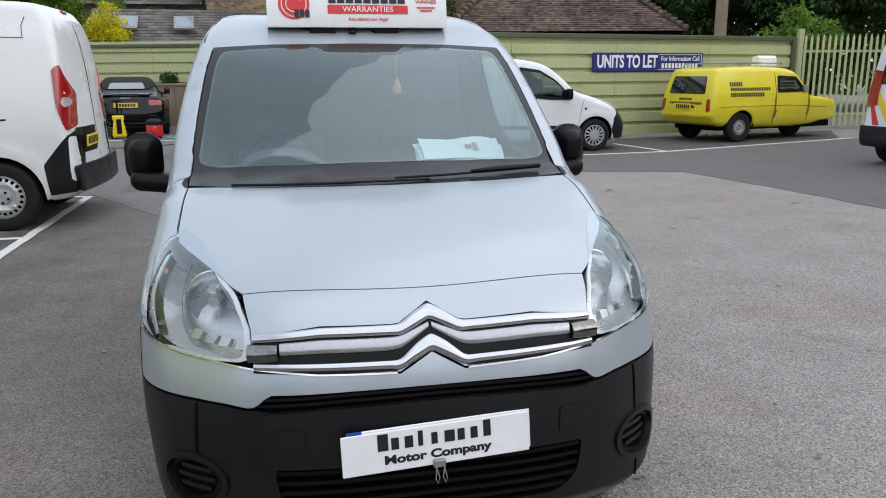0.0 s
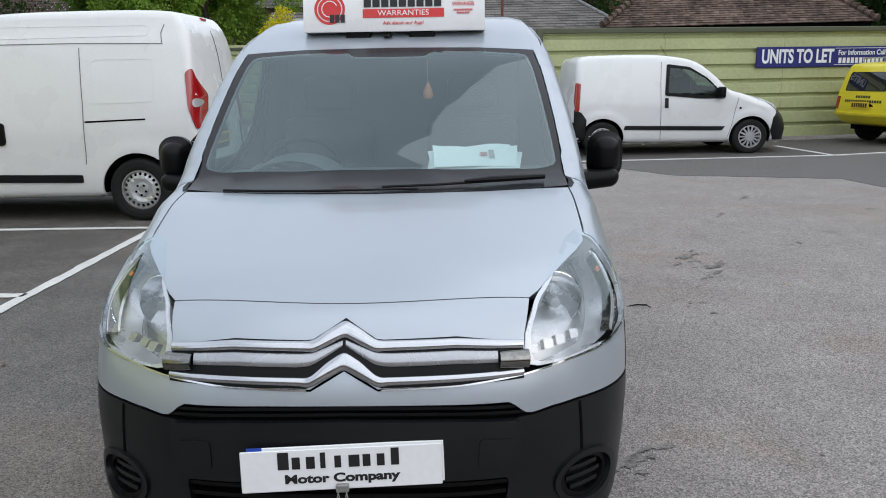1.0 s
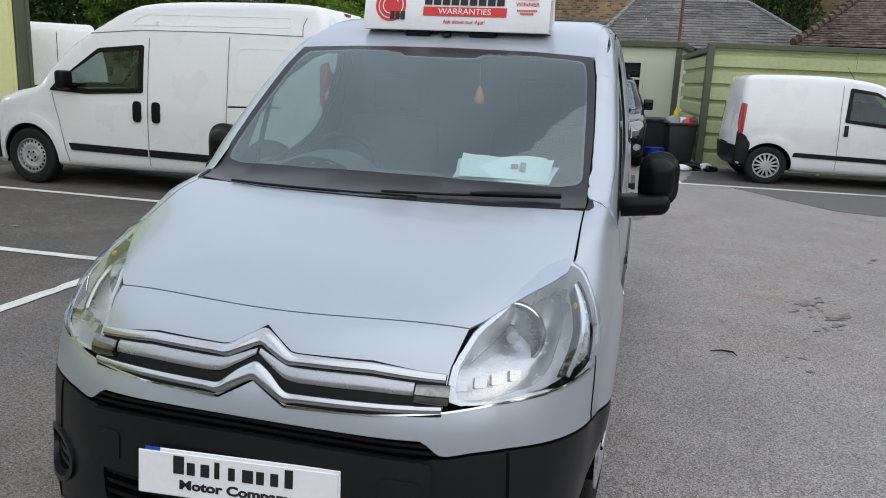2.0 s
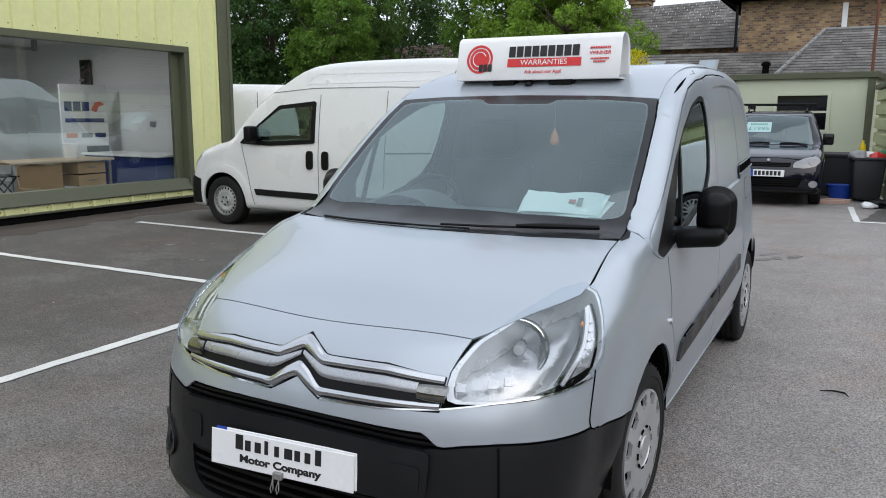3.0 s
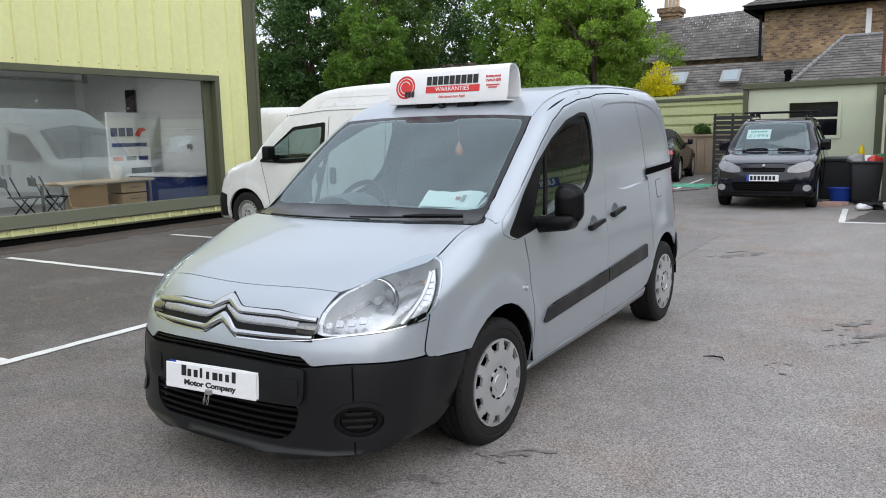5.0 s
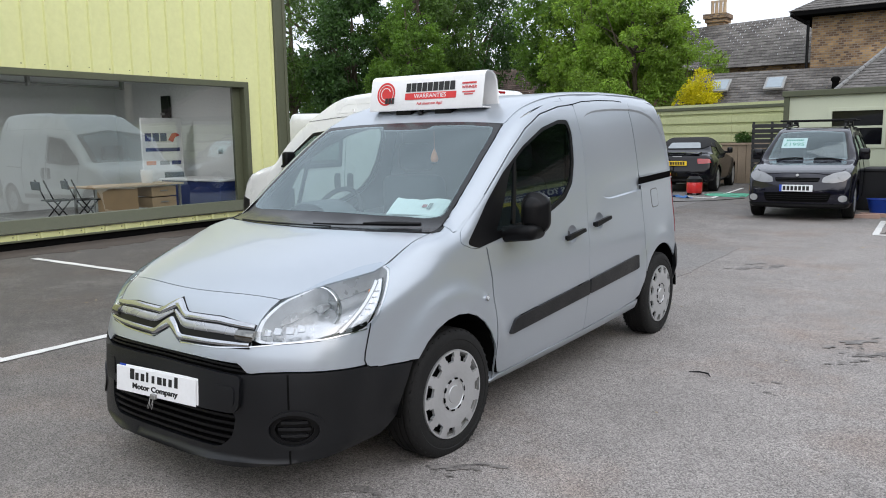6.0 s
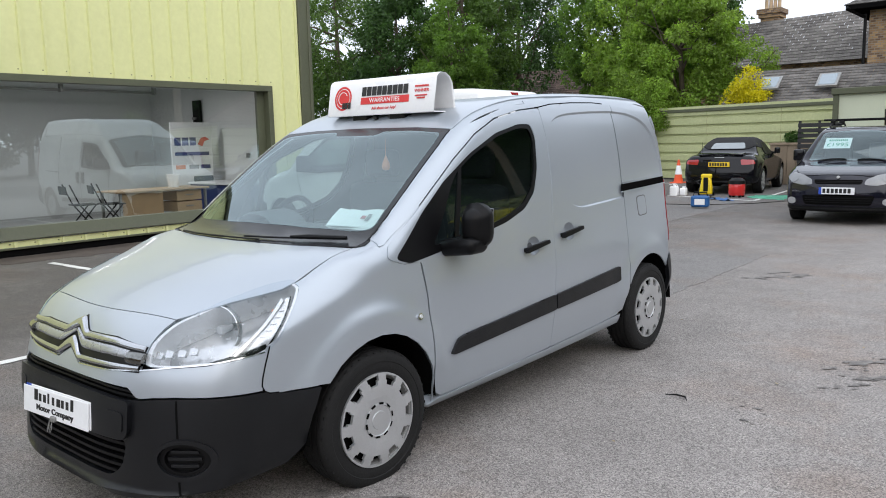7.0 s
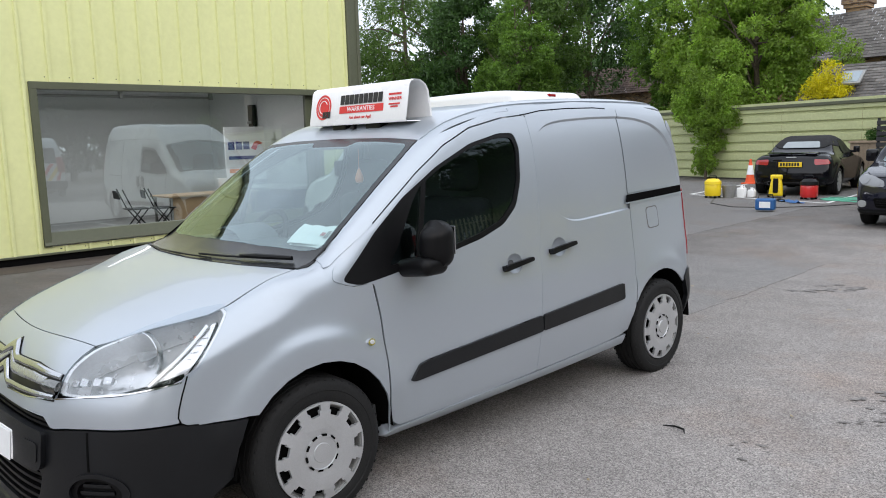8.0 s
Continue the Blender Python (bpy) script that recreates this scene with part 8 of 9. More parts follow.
part("dashboard", a_box(-0.64, 0.64, 1.1, 1.5, 0.6, 0.98, 0.04, 2), cabin, c)
q, nrm = ESTATE.cast(np.array([(-0.27, 1.42, 2.5)]), np.array([(0, 0, -1.0)]))
card_m = Matrix.Translation(Vector(q[0]) - Vector(nrm[0]) * 0.03) @ pose(0, 0, 0, 36, 0, 0)
card = tagged(new("price_card"), "white price card with green figures")
card.parent = c
part("card", a_box(-0.21, 0.21, -0.16, 0.14, 0, 0.004, 0.001, m=card_m), paper_white, card)
lettering("price", "£1995", 0.15, card_m @ pose(0, -0.06, 0.0045), mat("green_marker", (0.05, 0.28, 0.16), 0.6), card, 0.34, 0.001)
bars("card_bars", (0.30, 10), 0.05, card_m @ pose(0, 0.07, 0.0045), mat("green_marker", (0.05, 0.28, 0.16), 0.6), card, 0.3)
bm = bmesh.new()
for x0 in (-0.5, 0.12):
    q, nrm = ESTATE.cast(np.array([(x0 + 0.45 * t, 1.0 + 0.03 * math.sin(3 * t), 2.5) for t in np.linspace(0, 1, 6)]), np.tile((0, 0, -1.0), (6, 1)))
    tube(bm, [tuple(a + n * 0.015) for a, n in zip(q, nrm)], 0.009, 6)
part("wiper_blade", bm, trim_black, c)

# black soft-top roadster, seen from behind
ROAD = Hull(
    outline=[(0.06, 0.20), (0.0, 0.30), (0.0, 0.50), (0.06, 0.62), (0.20, 0.70), (0.7, 0.82), (1.20, 0.90), (1.5, 1.08), (1.78, 1.25), (2.1, 1.33), (2.5, 1.33), (2.85, 1.22), (3.2, 1.02), (3.45, 0.95), (3.8, 0.93), (3.94, 0.86), (3.99, 0.70), (4.03, 0.50), (4.0, 0.34), (3.8, 0.24), (2.0, 0.19), (0.5, 0.19)],
    half=[(0.15, 0.78), (0.35, 0.85), (0.6, 0.88), (0.78, 0.865), (0.90, 0.78), (1.0, 0.70), (1.2, 0.60), (1.35, 0.50)],
    taper=[(0, 0.80), (0.4, 0.95), (0.85, 1.0), (3.2, 1.0), (3.7, 0.97), (4.05, 0.88)], sweep=[(0.2, 0.28), (0.8, 0.24), (1.3, 0.10)], k=0.10, tail=0.12,
    flares=[(0.85, 0.31, 0.42, 0.03), (3.28, 0.31, 0.42, 0.03)])
c = car("black soft-top roadster with yellow rear plate on wet asphalt", "car", ROAD, black_paint, pose(-4.52, 22.15, 0, 0, 0, 187) @ Matrix.Scale(1.05, 4), [(0.85, 0.31), (3.28, 0.31)], 0.36,
        glass=[[(1.42, 0.94), (1.60, 1.08), (1.80, 1.18), (2.30, 1.20), (2.42, 0.94)]], screens=[("top", [(-0.52, 1.38), (0, 1.30), (0.52, 1.38), (0.45, 1.66), (0, 1.73), (-0.45, 1.66)])], track=0.78, rim=0.225, tyre=0.31, style="alloy", wide=0.22, see=False)
panel("soft_top", ROAD, "top", rounded([(-0.62, 1.80), (0.62, 1.80), (0.66, 2.4), (0.64, 2.95), (0.5, 3.12), (-0.5, 3.12), (-0.64, 2.95), (-0.66, 2.4)], 0.1), mat("black_canvas", (0.012, 0.012, 0.013), 0.9, 0, 0.2, 8, 300, bump=0.3), c, off=0.012, thick=0.014, step=0.07)
panel("rear_screen", ROAD, "rear", rounded([(-0.42, 1.06), (0.42, 1.06), (0.36, 1.20), (-0.36, 1.20)], 0.04), mat("soft_top_glass", (0.25, 0.28, 0.29), 0.05, 0.3, 0.1, coat=1.0), c, off=0.02, thick=0.004, step=0.06)
panel("tail_spoiler", ROAD, "top", rounded([(-0.55, 3.66), (0.55, 3.66), (0.50, 3.84), (-0.50, 3.84)], 0.03), black_paint, c, off=0.05, thick=0.03, step=0.06)
for s in (1, -1):
    panel("tail_lamp", ROAD, "rear", rounded([(s * 0.48, 0.83), (s * 0.76, 0.82), (s * 0.80, 0.72), (s * 0.50, 0.70)], 0.03), lamp_red, c, off=0.012, thick=0.02, step=0.04)
    bm = bmesh.new()
    lathe(bm, [(0.042, 0), (0.048, 0), (0.048, 0.12), (0.042, 0.12)], 18, pose(s * 0.42, 3.93, 0.30, -90, 0, 0))
    part("exhaust", bm, chrome, c, smooth=40)
panel("diffuser", ROAD, "rear", rounded([(-0.62, 0.40), (0.62, 0.40), (0.55, 0.27), (-0.55, 0.27)], 0.03), trim_black, c, off=0.012, thick=0.02, step=0.06)
panel("rear_bumper", ROAD, "rear", rounded([(-0.62, 0.66), (0.62, 0.66), (0.66, 0.40), (-0.66, 0.40)], 0.05), black_paint, c, off=0.014, thick=0.02, step=0.05)
panel("emblem_ring", ROAD, "rear", [(-0.11, 0.880), (0.11, 0.880), (0.11, 0.866), (-0.11, 0.866)], steel_grey, c, off=0.012, thick=0.006, step=0.04)
number_plate(c, pose(0.0, 4.045, 0.72, 90, 0, 180), plate_yellow)
mirror_pair(c, 0.82, 1.55, 0.92, black_paint, 0.8)
bm = bmesh.new()
tube(bm, [(0.5, 3.5, 0.93), (0.5, 3.6, 1.25)], 0.005, 5)
part("aerial", bm, trim_black, c)

# yellow three-wheeler van
THREE = Hull(
    outline=[(0.02, 0.36), (-0.02, 0.52), (0.02, 0.68), (0.10, 0.74), (0.5, 0.80), (0.86, 0.84), (1.05, 1.02), (1.25, 1.24), (1.42, 1.32), (1.8, 1.37), (2.6, 1.38), (3.15, 1.35), (3.27, 1.25), (3.36, 0.90), (3.40, 0.60), (3.36, 0.42), (3.1, 0.30), (2.0, 0.25), (1.0, 0.25), (0.4, 0.30)],
    half=[(0.2, 0.58), (0.45, 0.68), (0.65, 0.71), (0.85, 0.70), (1.0, 0.67), (1.25, 0.60), (1.4, 0.55)],
    taper=[(0, 0.72), (0.4, 0.84), (0.9, 0.95), (1.5, 1.0), (3.0, 1.0), (3.4, 0.96)], sweep=[(0.2, 0.12), (0.7, 0.12), (1.0, 0.06), (1.4, 0.03)], k=0.09, flares=[(2.68, 0.28, 0.36, 0.012)])
c = car("faded yellow three-wheeled van with roof rack and dark lettering", "van", THREE, yellow_paint, pose(11.89, 14.15, 0, 0, 0, 104) @ Matrix.Diagonal((1.12, 1.19, 1.12, 1)), [(2.68, 0.275)], 0.32,
        glass=[[(1.12, 0.93), (1.35, 1.17), (1.78, 1.19), (1.82, 0.92)]],
        screens=[("top", [(-0.52, 0.95), (0, 0.90), (0.52, 0.95), (0.48, 1.24), (0, 1.28), (-0.48, 1.24)]), ("rear", [(-0.44, 0.90), (0.44, 0.90), (0.40, 1.20), (-0.40, 1.20)])],
        seams=[[(1.05, 0.9), (0.98, 0.7), (1.0, 0.35)], [(1.86, 1.26), (1.88, 0.8), (1.88, 0.32)], [(0.45, 0.60), (1.5, 0.66), (3.2, 0.66)]], name="three_wheeler", track=0.60, rim=0.14, tyre=0.275, style="steel", wide=0.15)
wheel(c, pose(0.07, 0.62, 0.275, 0, 0, 0), 0.275, 0.15, 0.14, "steel")
for s in (1, -1):
    panel("tail_lamp", THREE, "rear", rounded([(s * 0.54, 0.80), (s * 0.61, 0.80), (s * 0.62, 0.58), (s * 0.55, 0.58)], 0.02), lamp_red, c, off=0.015, thick=0.02, step=0.04)
panel("rear_panel", THREE, "rear", rounded([(-0.56, 0.64), (0.56, 0.64), (0.56, 0.36), (-0.56, 0.36)], 0.04), yellow_paint, c, off=0.008, thick=0.012, step=0.05)
panel("rear_bumper", THREE, "rear", rounded([(-0.66, 0.53), (0.66, 0.53), (0.66, 0.49), (-0.66, 0.49)], 0.01), yellow_paint, c, off=0.04, thick=0.04, step=0.06)
number_plate(c, pose(0.0, 3.425, 0.66, 90, 0, 180), plate_yellow, 0.44)
for z, w, k in ((1.10, 0.30, 6), (1.00, 0.95, 22), (0.91, 0.80, 18)):
    for j in range(k):
        y0 = 3.02 - w * j / k - (0.06 if k > 6 else 0.05)
        panel("side_bar", THREE, "side", [(y0, z), (y0 - w / k * 0.7, z), (y0 - w / k * 0.7, z - (0.075 if k < 20 else 0.06)), (y0, z - (0.075 if k < 20 else 0.06))], ink_black, c, off=0.003, thick=0.002, step=0.2, sides="right")
soot = mat("sooty_streak", (0.16, 0.12, 0.02), 0.8, 0, 0.4, 20, 90)
for yy, z0, z1 in ((1.89, 0.86, 0.40), (1.02, 0.86, 0.45), (1.86, 0.60, 0.42)):
    panel("soot_streak", THREE, "side", rounded([(yy - 0.022, z0), (yy + 0.012, z0 - 0.05), (yy + 0.024, z1), (yy - 0.012, z1 + 0.04)], 0.008), soot, c, off=0.007, thick=0.004, step=0.06, sides="both")
for z, w, k in ((0.82, 0.34, 6), (0.745, 0.84, 16)):
    for j in range(k):
        x0 = -w / 2 + w * j / k
        panel("rear_bar", THREE, "rear", [(x0, z), (x0 + w / k * 0.7, z), (x0 + w / k * 0.7, z - 0.045), (x0, z - 0.045)], ink_black, c, off=0.003, thick=0.002, step=0.2)
bm = bmesh.new()
for x in (-0.45, -0.15, 0.15, 0.45):
    tube(bm, [(x, 1.55, 1.43), (x, 2.4, 1.46), (x, 3.05, 1.44)], 0.012, 6)
for y in (1.6, 2.1, 2.6, 3.0):
    tube(bm, [(-0.52, y, 1.36), (-0.50, y, 1.445), (0.50, y, 1.445), (0.52, y, 1.36)], 0.012, 6)
part("roof_rack", bm, steel_grey, c)
mirror_pair(c, 0.62, 1.12, 0.90, steel_grey, 0.7)
part("number_card", a_box(-0.62, -0.60, 1.30, 1.75, 0.98, 1.12), paper_white, c)
for z in (1.07, 1.02):
    part("card_line", a_box(-0.626, -0.62, 1.36, 1.70, z - 0.015, z + 0.015), ink_red, c)
s2 = thing("roof_sign", "small white roof sign on the three-wheeled van", "roof sign", c.matrix_basis @ pose(-0.1, 1.62, 1.40, 0, 0, 90))
bm = bmesh.new()
prof3 = [(-0.10, 0.0), (-0.085, 0.14), (-0.04, 0.19), (0.04, 0.19), (0.085, 0.14), (0.10, 0.0)]
e0, e1 = [bm.verts.new((-0.22, y, z)) for y, z in prof3], [bm.verts.new((0.22, y, z)) for y, z in prof3]
for i in range(6):
    bm.faces.new((e0[i], e0[(i + 1) % 6], e1[(i + 1) % 6], e1[i]))
bm.faces.new(e0), bm.faces.new(e1[::-1])
part("lamp_case", bm, sign_white, s2, smooth=35)
part("red_band", a_box(-0.17, 0.17, -0.105, -0.095, 0.03, 0.07), ink_red, s2)

# white patrol van with red and yellow chevrons
c = car("white van with red and yellow rear chevrons", "van", HIGH, white_paint, pose(13.38, 8.70, 0, 0, 0, 100), [(0.93, 0.325), (4.03, 0.325)], 0.385,
        glass=[[(0.98, 1.12), (1.05, 1.20), (1.50, 1.58), (1.98, 1.62), (2.02, 1.14), (1.5, 1.10)]], screens=[("rear", [(-0.6, 1.25), (0.6, 1.25), (0.55, 1.75), (-0.55, 1.75)])], name="panel_van", track=0.80, rim=0.20, tyre=0.325, style="steel")
for k in range(7):
    x0 = -0.85 + 0.28 * k
    strip_ = [(x0, 0.62), (x0 + 0.13, 0.62), (x0 + 0.13 + 0.40, 1.20), (x0 + 0.40, 1.20)]
    strip_ = [(min(max(x, -0.84), 0.84), z) for x, z in strip_]
    if strip_[1][0] - strip_[0][0] > 0.03 or strip_[2][0] - strip_[3][0] > 0.03:
        panel("chevron", HIGH, "rear", strip_, ink_red if k % 2 else plate_yellow, c, off=0.006, thick=0.003, step=0.08)
panel("rear_bumper", HIGH, "rear", rounded([(-0.86, 0.33), (0.86, 0.33), (0.88, 0.60), (-0.88, 0.60)], 0.04), bumper_black, c, off=0.06, thick=0.07, step=0.06)
for s in (1, -1):
    panel("tail_lamp", HIGH, "side", rounded([(4.55, 1.45), (4.66, 1.45), (4.69, 0.90), (4.58, 0.90)], 0.03), lamp_red, c, off=0.02, thick=0.02, step=0.04, sides="one" if s > 0 else "right")

# white hatchback beyond the gate, and one behind the showroom
for m, lb in ((pose(16.0, 21.5, 0, 0, 0, 100), "white hatchback parked beyond the palisade gate"), (pose(-19.0, 15.7, 0, 0, 0, -84), "white hatchback parked behind the showroom")):
    c = car(lb, "car", ESTATE, white_paint, m, [(0.80, 0.32), (3.16, 0.32)], 0.36,
            glass=[[(1.22, 1.02), (1.40, 1.18), (1.68, 1.38), (2.05, 1.45), (2.05, 1.02)], [(2.15, 1.02), (2.15, 1.46), (2.95, 1.46), (2.98, 1.02)], [(3.06, 1.03), (3.06, 1.45), (3.50, 1.40), (3.66, 1.06)]],
            screens=[("top", [(-0.66, 1.05), (0, 0.97), (0.66, 1.05), (0.53, 1.66), (0, 1.73), (-0.53, 1.66)])], track=0.74, rim=0.20, tyre=0.32, style="alloy", see=False)
    mirror_pair(c, 0.80, 1.32, 1.0, white_paint, 1.0)

# ---- loose things about the yard ----
def traffic_cone(m):
    c = thing("traffic_cone", "orange traffic cone with white sleeve", "cone", m)
    part("base", a_box(-0.2, 0.2, -0.2, 0.2, 0, 0.04, 0.01, 2), cone_orange, c)
    bm = bmesh.new()
    lathe(bm, [(0.15, 0.04), (0.115, 0.22), (0.115, 0.221), (0.03, 0.74), (0.0, 0.75)], 24)
    part("shell", bm, cone_orange, c, smooth=40)
    bm = bmesh.new()
    lathe(bm, [(0.107, 0.28), (0.112, 0.28), (0.063, 0.56), (0.058, 0.56)], 24)
    part("sleeve", bm, ink_white, c, smooth=40)


traffic_cone(pose(-6.85, 22.2, 0))


def tub_vacuum(m, body, top, label):
    c = thing("vacuum_cleaner", label, "vacuum cleaner", m)
    bm = bmesh.new()
    lathe(bm, [(0, 0.05), (0.17, 0.05), (0.19, 0.10), (0.19, 0.30), (0.18, 0.32), (0, 0.32)], 24)
    part("tub", bm, body, c, smooth=40)
    bm = bmesh.new()
    lathe(bm, [(0.185, 0.32), (0.20, 0.33), (0.19, 0.40), (0.12, 0.46), (0, 0.47)], 24)
    part("lid", bm, top, c, smooth=40)
    for k in range(4):
        bm = bmesh.new()
        lathe(bm, [(0, 0), (0.035, 0), (0.035, 0.05), (0, 0.06)], 10, pose(0.16 * math.cos(k * 1.571 + 0.8), 0.16 * math.sin(k * 1.571 + 0.8), 0))
        part("castor", bm, trim_black, c)
    bm = bmesh.new()
    tube(bm, [(-0.10, 0, 0.44), (-0.08, 0, 0.53), (0.08, 0, 0.53), (0.10, 0, 0.44)], 0.012, 8)
    part("handle", bm, trim_black, c)
    return c


tub_vacuum(pose(-5.40, 16.90, 0), tool_yellow, tool_yellow, "yellow wet vacuum cleaner standing on the asphalt")
tub_vacuum(pose(-3.30, 17.30, 0), red_paint, trim_black, "red and black tub vacuum cleaner on the asphalt")
pw = thing("pressure_washer", "yellow pressure washer standing on end with black pull handle", "pressure washer", pose(-4.12, 17.50, 0, 0, 0, 14))
bm = a_box(-0.17, 0.17, -0.15, 0.15, 0.04, 0.44, 0.05, 3)
for v in bm.verts:
    k = 1 - 0.38 * v.co.z / 0.44
    v.co.x, v.co.y = v.co.x * k, v.co.y * k
part("body", bm, tool_yellow, pw, smooth=50)
part("top_grip", a_box(-0.13, 0.13, -0.07, 0.07, 0.42, 0.54, 0.035, 3), tool_yellow, pw, smooth=50)
part("motor_cover", a_box(-0.055, 0.055, -0.165, -0.10, 0.12, 0.46, 0.02, 2), trim_black, pw)
bm = bmesh.new()
tube(bm, [(0, 0.05, 0.5), (0, 0.06, 0.88)], 0.022, 8)
tube(bm, [(-0.10, 0.06, 0.88), (0.10, 0.06, 0.88)], 0.024, 8)
part("handle", bm, trim_black, pw)
for x in (-0.17, 0.17):
    bm = bmesh.new()
    lathe(bm, [(0, -0.02), (0.09, -0.02), (0.09, 0.02), (0, 0.02)], 16, pose(x, 0.05, 0.09, 0, 90, 0))
    part("wheel", bm, trim_black, pw)
pail = thing("bucket", "grey plastic bucket on the asphalt", "bucket", pose(-5.10, 17.12, 0))
bm = bmesh.new()
lathe(bm, [(0, 0), (0.13, 0), (0.17, 0.30), (0.18, 0.30), (0.16, 0.29), (0.12, 0.02), (0, 0.02)], 24)
part("pail", bm, steel_grey, pail, smooth=40)
for x, y, s in ((-4.82, 17.2, 1.0), (-4.62, 17.3, 0.8)):
    jug = thing("plastic_jug", "white plastic jug with screw cap", "jug", pose(x, y, 0))
    bm = bmesh.new()
    box(bm, -0.10 * s, 0.10 * s, -0.07, 0.07, 0, 0.24 * s, 0.03, 3)
    part("bottle", bm, sign_white, jug, smooth=50)
    bm = bmesh.new()
    lathe(bm, [(0.03, 0.23 * s), (0.03, 0.30 * s), (0, 0.30 * s)], 12)
    part("cap", bm, sign_white, jug)
    bm = bmesh.new()
    tube(bm, [(0.02, 0, 0.235 * s), (0.06 * s, 0, 0.29 * s), (0.10 * s, 0, 0.20 * s)], 0.012, 6)
    part("handle", bm, sign_white, jug)
cp = thing("air_compressor", "small blue air compressor on the asphalt", "compressor", pose(-2.96, 14.2, 0, 0, 0, 15))
part("body", a_box(-0.18, 0.18, -0.12, 0.12, 0.03, 0.26, 0.04, 3), tool_blue, cp)
part("front_panel", a_box(-0.10, 0.10, -0.126, -0.118, 0.08, 0.20, 0.002), sign_white, cp)
bm = bmesh.new()
tube(bm, [(-0.14, 0, 0.25), (-0.12, 0, 0.33), (0.12, 0, 0.33), (0.14, 0, 0.25)], 0.014, 8)
part("handle", bm, trim_black, cp)
for i, (x, y, rz) in enumerate(((-3.14, 16.2, 10), (-3.45, 16.45, -25), (-3.75, 16.75, 40))):
    mat_ = thing("cloth", "crumpled blue cloth on the asphalt", "cloth", pose(x, y, 0, 0, 0, rz))
    rngc = np.random.default_rng(60 + i)
    bm = bmesh.new()
    g = [[bm.verts.new((0.3 * (u / 6 - 0.5) + rngc.normal(0, 0.01), 0.26 * (v / 6 - 0.5) + rngc.normal(0, 0.01), 0.01 + abs(rngc.normal(0, 0.04)) * (1 - abs(u / 3 - 1)) )) for u in range(7)] for v in range(7)]
    for a, b in zip(g, g[1:]):
        for k in range(6):
            bm.faces.new((a[k], a[k + 1], b[k + 1], b[k]))
    part("fabric", bm, tool_blue if i < 2 else trim_black, mat_, smooth=70)
bm = bmesh.new()
pts = [(-2.5 + 0.5 * math.cos(a * 1.3) * (1 + 0.15 * math.sin(a)), 17.0 + 0.35 * math.sin(a) + 0.03 * a, 0.012 + 0.004 * (i % 3)) for i, a in enumerate(np.linspace(0, 22, 110))]
tube(bm, pts, 0.010, 6)
tagged(part("garden_hose", bm, hose_green, None), "coiled green garden hose on the asphalt", "hose")
bm = bmesh.new()
tube(bm, [(-5.2, 16.6, 0.012), (-4.7, 15.4, 0.012), (-3.9, 14.75, 0.012), (-3.2, 14.9, 0.012), (-2.4, 15.6, 0.012), (-1.9, 16.6, 0.012)], 0.008, 6)
tagged(part("cable", bm, trim_black, None), "black power cable trailing over the asphalt", "cable")

# timber planter and black crate stack by the roadster
pl_ = thing("timber_planter", "weathered timber planter with a small plant", "planter", pose(-3.40, 22.75, 0, 0, 0, -4) @ Matrix.Diagonal((1.0, 1.0, 1.22, 1)))
for k in range(6):
    part("board", a_box(-0.75 + 0.25 * k, -0.51 + 0.25 * k, -0.3, -0.26, 0, 0.95, 0.004), wood_grey, pl_)
part("inner_box", a_box(-0.74, 0.74, -0.26, 0.3, 0, 0.9), wood_grey, pl_)
part("top_rail", a_box(-0.78, 0.78, -0.34, 0.32, 0.95, 1.0, 0.005), wood_grey, pl_)
leaves("foliage", crown_clumps((-0.2, 0, 1.02), (0.28, 0.2, 0.16), 12, 71, (0.08, 0.14)), leaf_b, pl_, 60, 0.08, 71)
cr = thing("slatted_crate", "black slatted plastic screen standing by the shed", "screen", pose(-1.66, 17.7, 0) @ Matrix.Diagonal((0.76, 1, 0.905, 1)))
for z in np.arange(0.1, 1.9, 0.13):
    part("slat", a_box(-0.55, 0.62, -0.03, 0.02, z, z + 0.10, 0.006), bin_black, cr)
for x in (-0.55, 0.0, 0.56):
    part("upright", a_box(x, x + 0.07, 0.02, 0.06, 0, 1.95), bin_black, cr)


def wheelie_bin(m, label):
    c = thing("bin", label, "bin", m)
    bm = bmesh.new()
    box(bm, -0.30, 0.30, -0.34, 0.34, 0.06, 0.95, 0.04, 2)
    for v in bm.verts:
        if v.co.z < 0.5:
            v.co.x *= 0.82
            v.co.y *= 0.82
    part("body", bm, bin_black, c, smooth=50)
    part("rim", a_box(-0.33, 0.33, -0.37, 0.37, 0.93, 0.98, 0.012, 2), bin_black, c)
    for x in (-0.24, 0.24):
        bm = bmesh.new()
        lathe(bm, [(0, -0.03), (0.10, -0.03), (0.10, 0.03), (0, 0.03)], 16, pose(x, 0.30, 0.10, 0, 90, 0))
        part("wheel", bm, rubber, c)
    return c


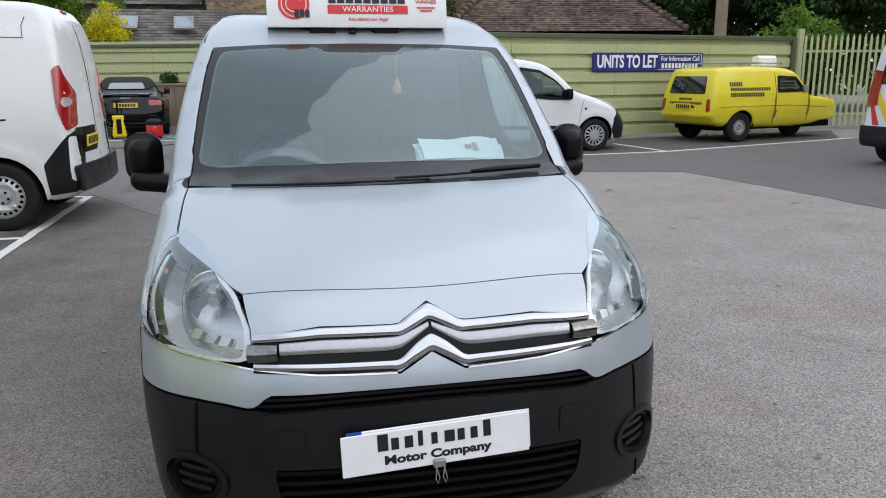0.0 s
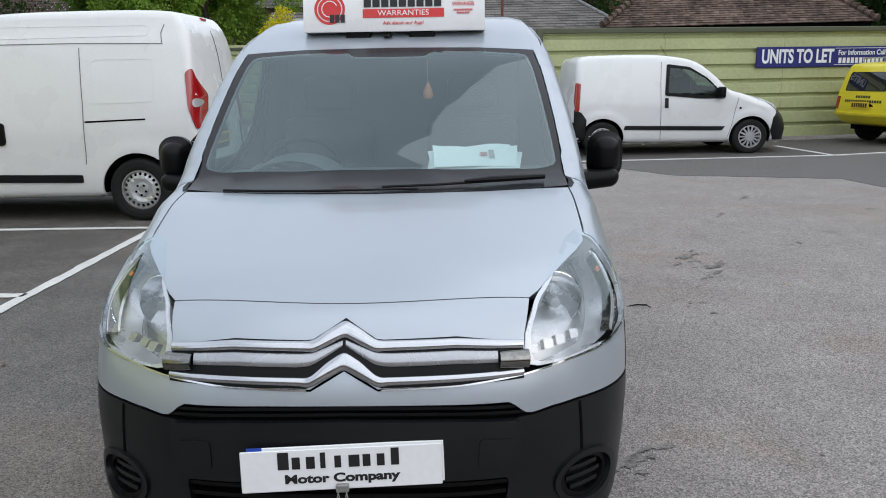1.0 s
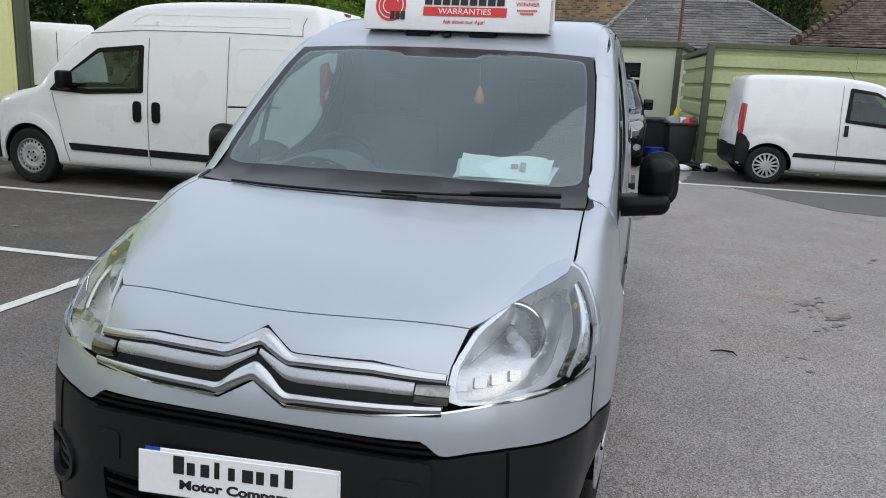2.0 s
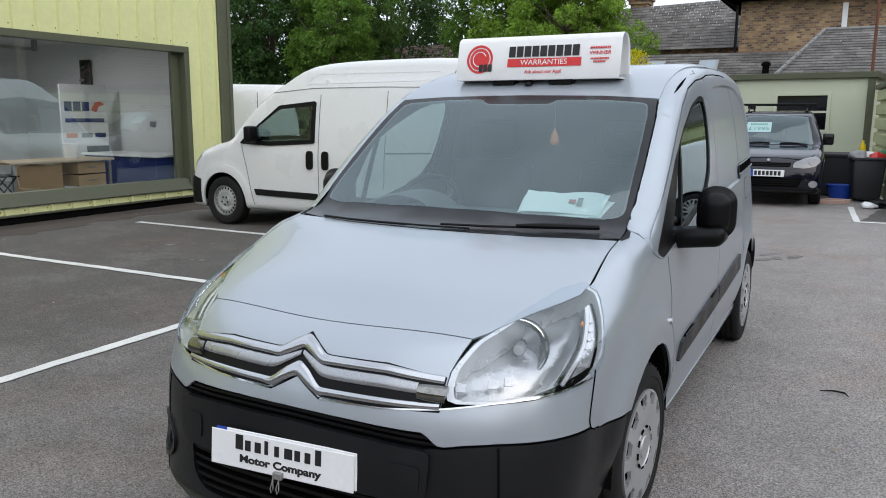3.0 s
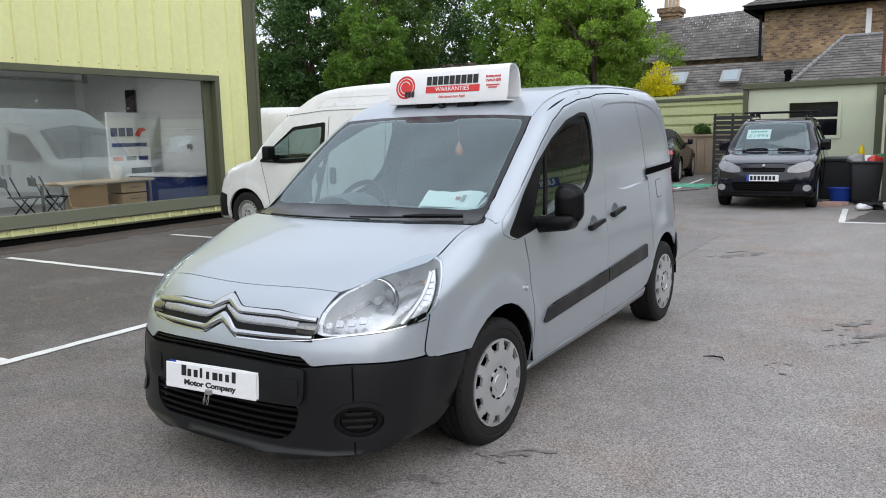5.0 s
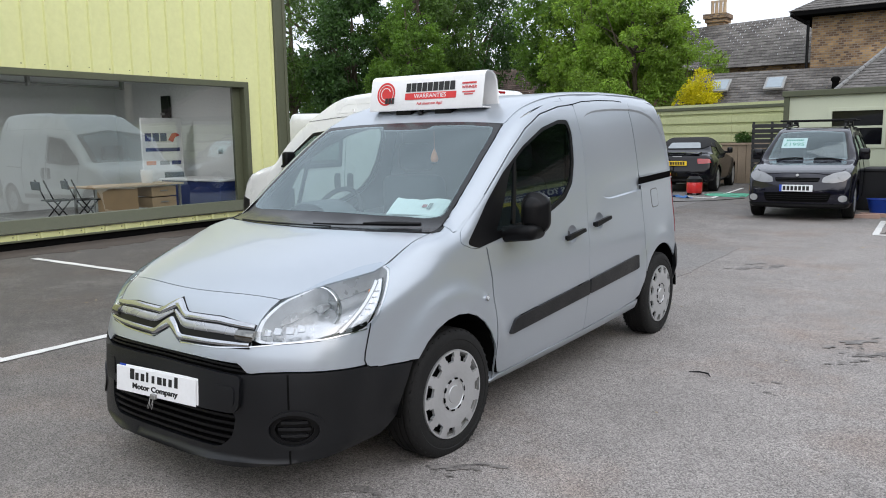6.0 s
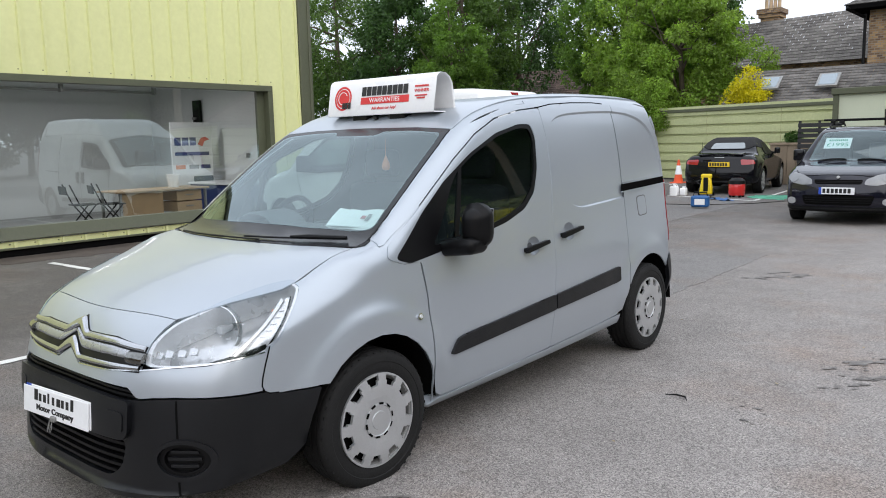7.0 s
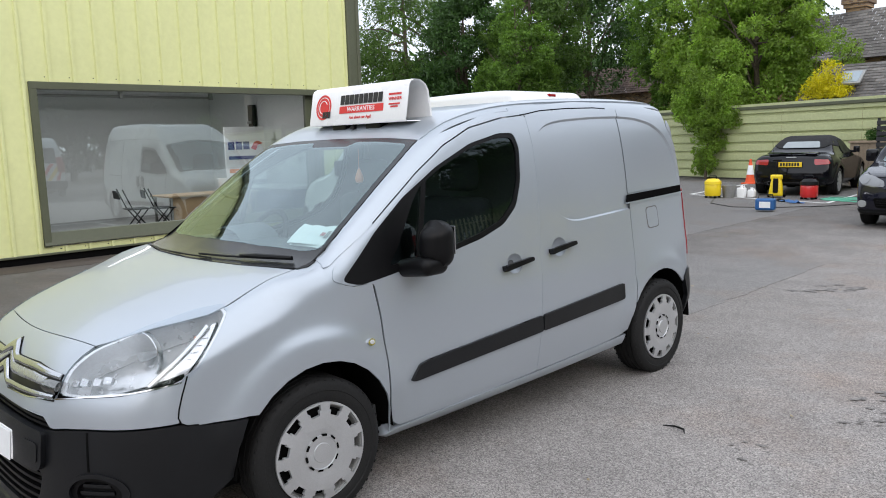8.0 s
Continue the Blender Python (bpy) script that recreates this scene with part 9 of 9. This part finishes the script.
wheelie_bin(pose(1.52, 14.05, 0, 0, 0, 8) @ Matrix.Diagonal((0.88, 0.88, 0.80, 1)), "black open bin heaped with rubbish")
for i, (x, y, z, q, s) in enumerate(((1.38, 13.95, 0.785, mat("grey_rag", (0.30, 0.30, 0.30), 0.9), 0.16), (1.66, 14.02, 0.785, red_paint, 0.13), (1.55, 14.2, 0.785, sign_white, 0.14), (1.72, 14.22, 0.785, mat("green_bag", (0.05, 0.22, 0.12), 0.5), 0.15))):
    r_ = thing("rubbish_bag", "crumpled rubbish bag on the open bin", "bag", pose(x, y, z))
    bm = bmesh.new()
    bmesh.ops.create_icosphere(bm, subdivisions=3, radius=s)
    for v in bm.verts:
        v.co *= 1 + 0.35 * noise.noise(v.co * 9 + Vector((i, 0, 0)))
        v.co.z = max(v.co.z * 0.8, -0.02)
    part("bag", bm, q, r_, smooth=60)
tj = thing("plastic_bottle", "yellow plastic bottle with red cap", "bottle", pose(1.42, 14.25, 0.785))
bm = bmesh.new()
lathe(bm, [(0, 0), (0.05, 0), (0.055, 0.12), (0.05, 0.20), (0.02, 0.25), (0.02, 0.29), (0, 0.29)], 16)
part("bottle", bm, tool_yellow, tj, smooth=40)
skip = thing("black_crate", "black plastic crate beside the car", "crate", pose(1.05, 15.2, 0))
part("body", a_box(-0.42, 0.42, -0.5, 0.5, 0.0, 0.78, 0.03, 2), bin_black, skip)
part("rim", a_box(-0.45, 0.45, -0.53, 0.53, 0.74, 0.80, 0.012), bin_black, skip)
tb2 = thing("blue_tub", "blue plastic tub on the ground", "tub", pose(1.12, 14.25, 0))
bm = bmesh.new()
lathe(bm, [(0, 0), (0.18, 0), (0.24, 0.26), (0.25, 0.26), (0.22, 0.24), (0.16, 0.03), (0, 0.03)], 20)
part("tub", bm, ink_blue, tb2, smooth=40)
for x, y, rz in ((1.0, 13.2, 10), (1.1, 13.5, -5)):
    bb = thing("brick", "loose pale brick on the ground", "brick", pose(x, y, 0, 0, 0, rz))
    part("block", a_box(-0.22, 0.22, -0.05, 0.05, 0, 0.065, 0.004), mat("pink_brick", (0.45, 0.30, 0.24), 0.9, 0, 0.2), bb)
for i, (x, y, s, q) in enumerate(((1.75, 13.0, 0.20, trim_black), (1.95, 13.05, 0.16, sign_white), (1.60, 12.75, 0.12, sign_white), (2.05, 12.9, 0.12, trim_black))):
    r_ = thing("plastic_bag", "crumpled black and white plastic sheeting on the ground", "bag", pose(x, y, 0))
    bm = bmesh.new()
    bmesh.ops.create_icosphere(bm, subdivisions=3, radius=s)
    for v in bm.verts:
        v.co *= 1 + 0.5 * noise.noise(v.co * 10 + Vector((i * 3, 0, 0)))
        v.co.z = max(v.co.z * 0.45 + 0.05, 0)
    part("bag", bm, q, r_, smooth=60)
# litter under the fence
rngl = np.random.default_rng(77)
bm = bmesh.new()
for i in range(260):
    x = rngl.uniform(2.2, 12.5)
    y = 13.6 + (x - 1.88) * 0.181 - abs(rngl.normal(0, 0.35)) - 0.08
    s = rngl.uniform(0.015, 0.06)
    a = rngl.uniform(0, 6.28)
    bm.faces.new([bm.verts.new((x + s * k * math.cos(a + q), y + s * k * math.sin(a + q), 0.012 + rngl.uniform(0, 0.02))) for q, k in ((0, 1.2), (1.6, 0.7), (3.1, 1.0), (4.7, 0.8))])
tagged(part("fence_litter", bm, mat("pale_litter", (0.33, 0.28, 0.20), 0.85, 0, 0.5, 30, 200, island=0.8), None), "dry leaves and scraps along the fence foot", "litter", kind="stuff")
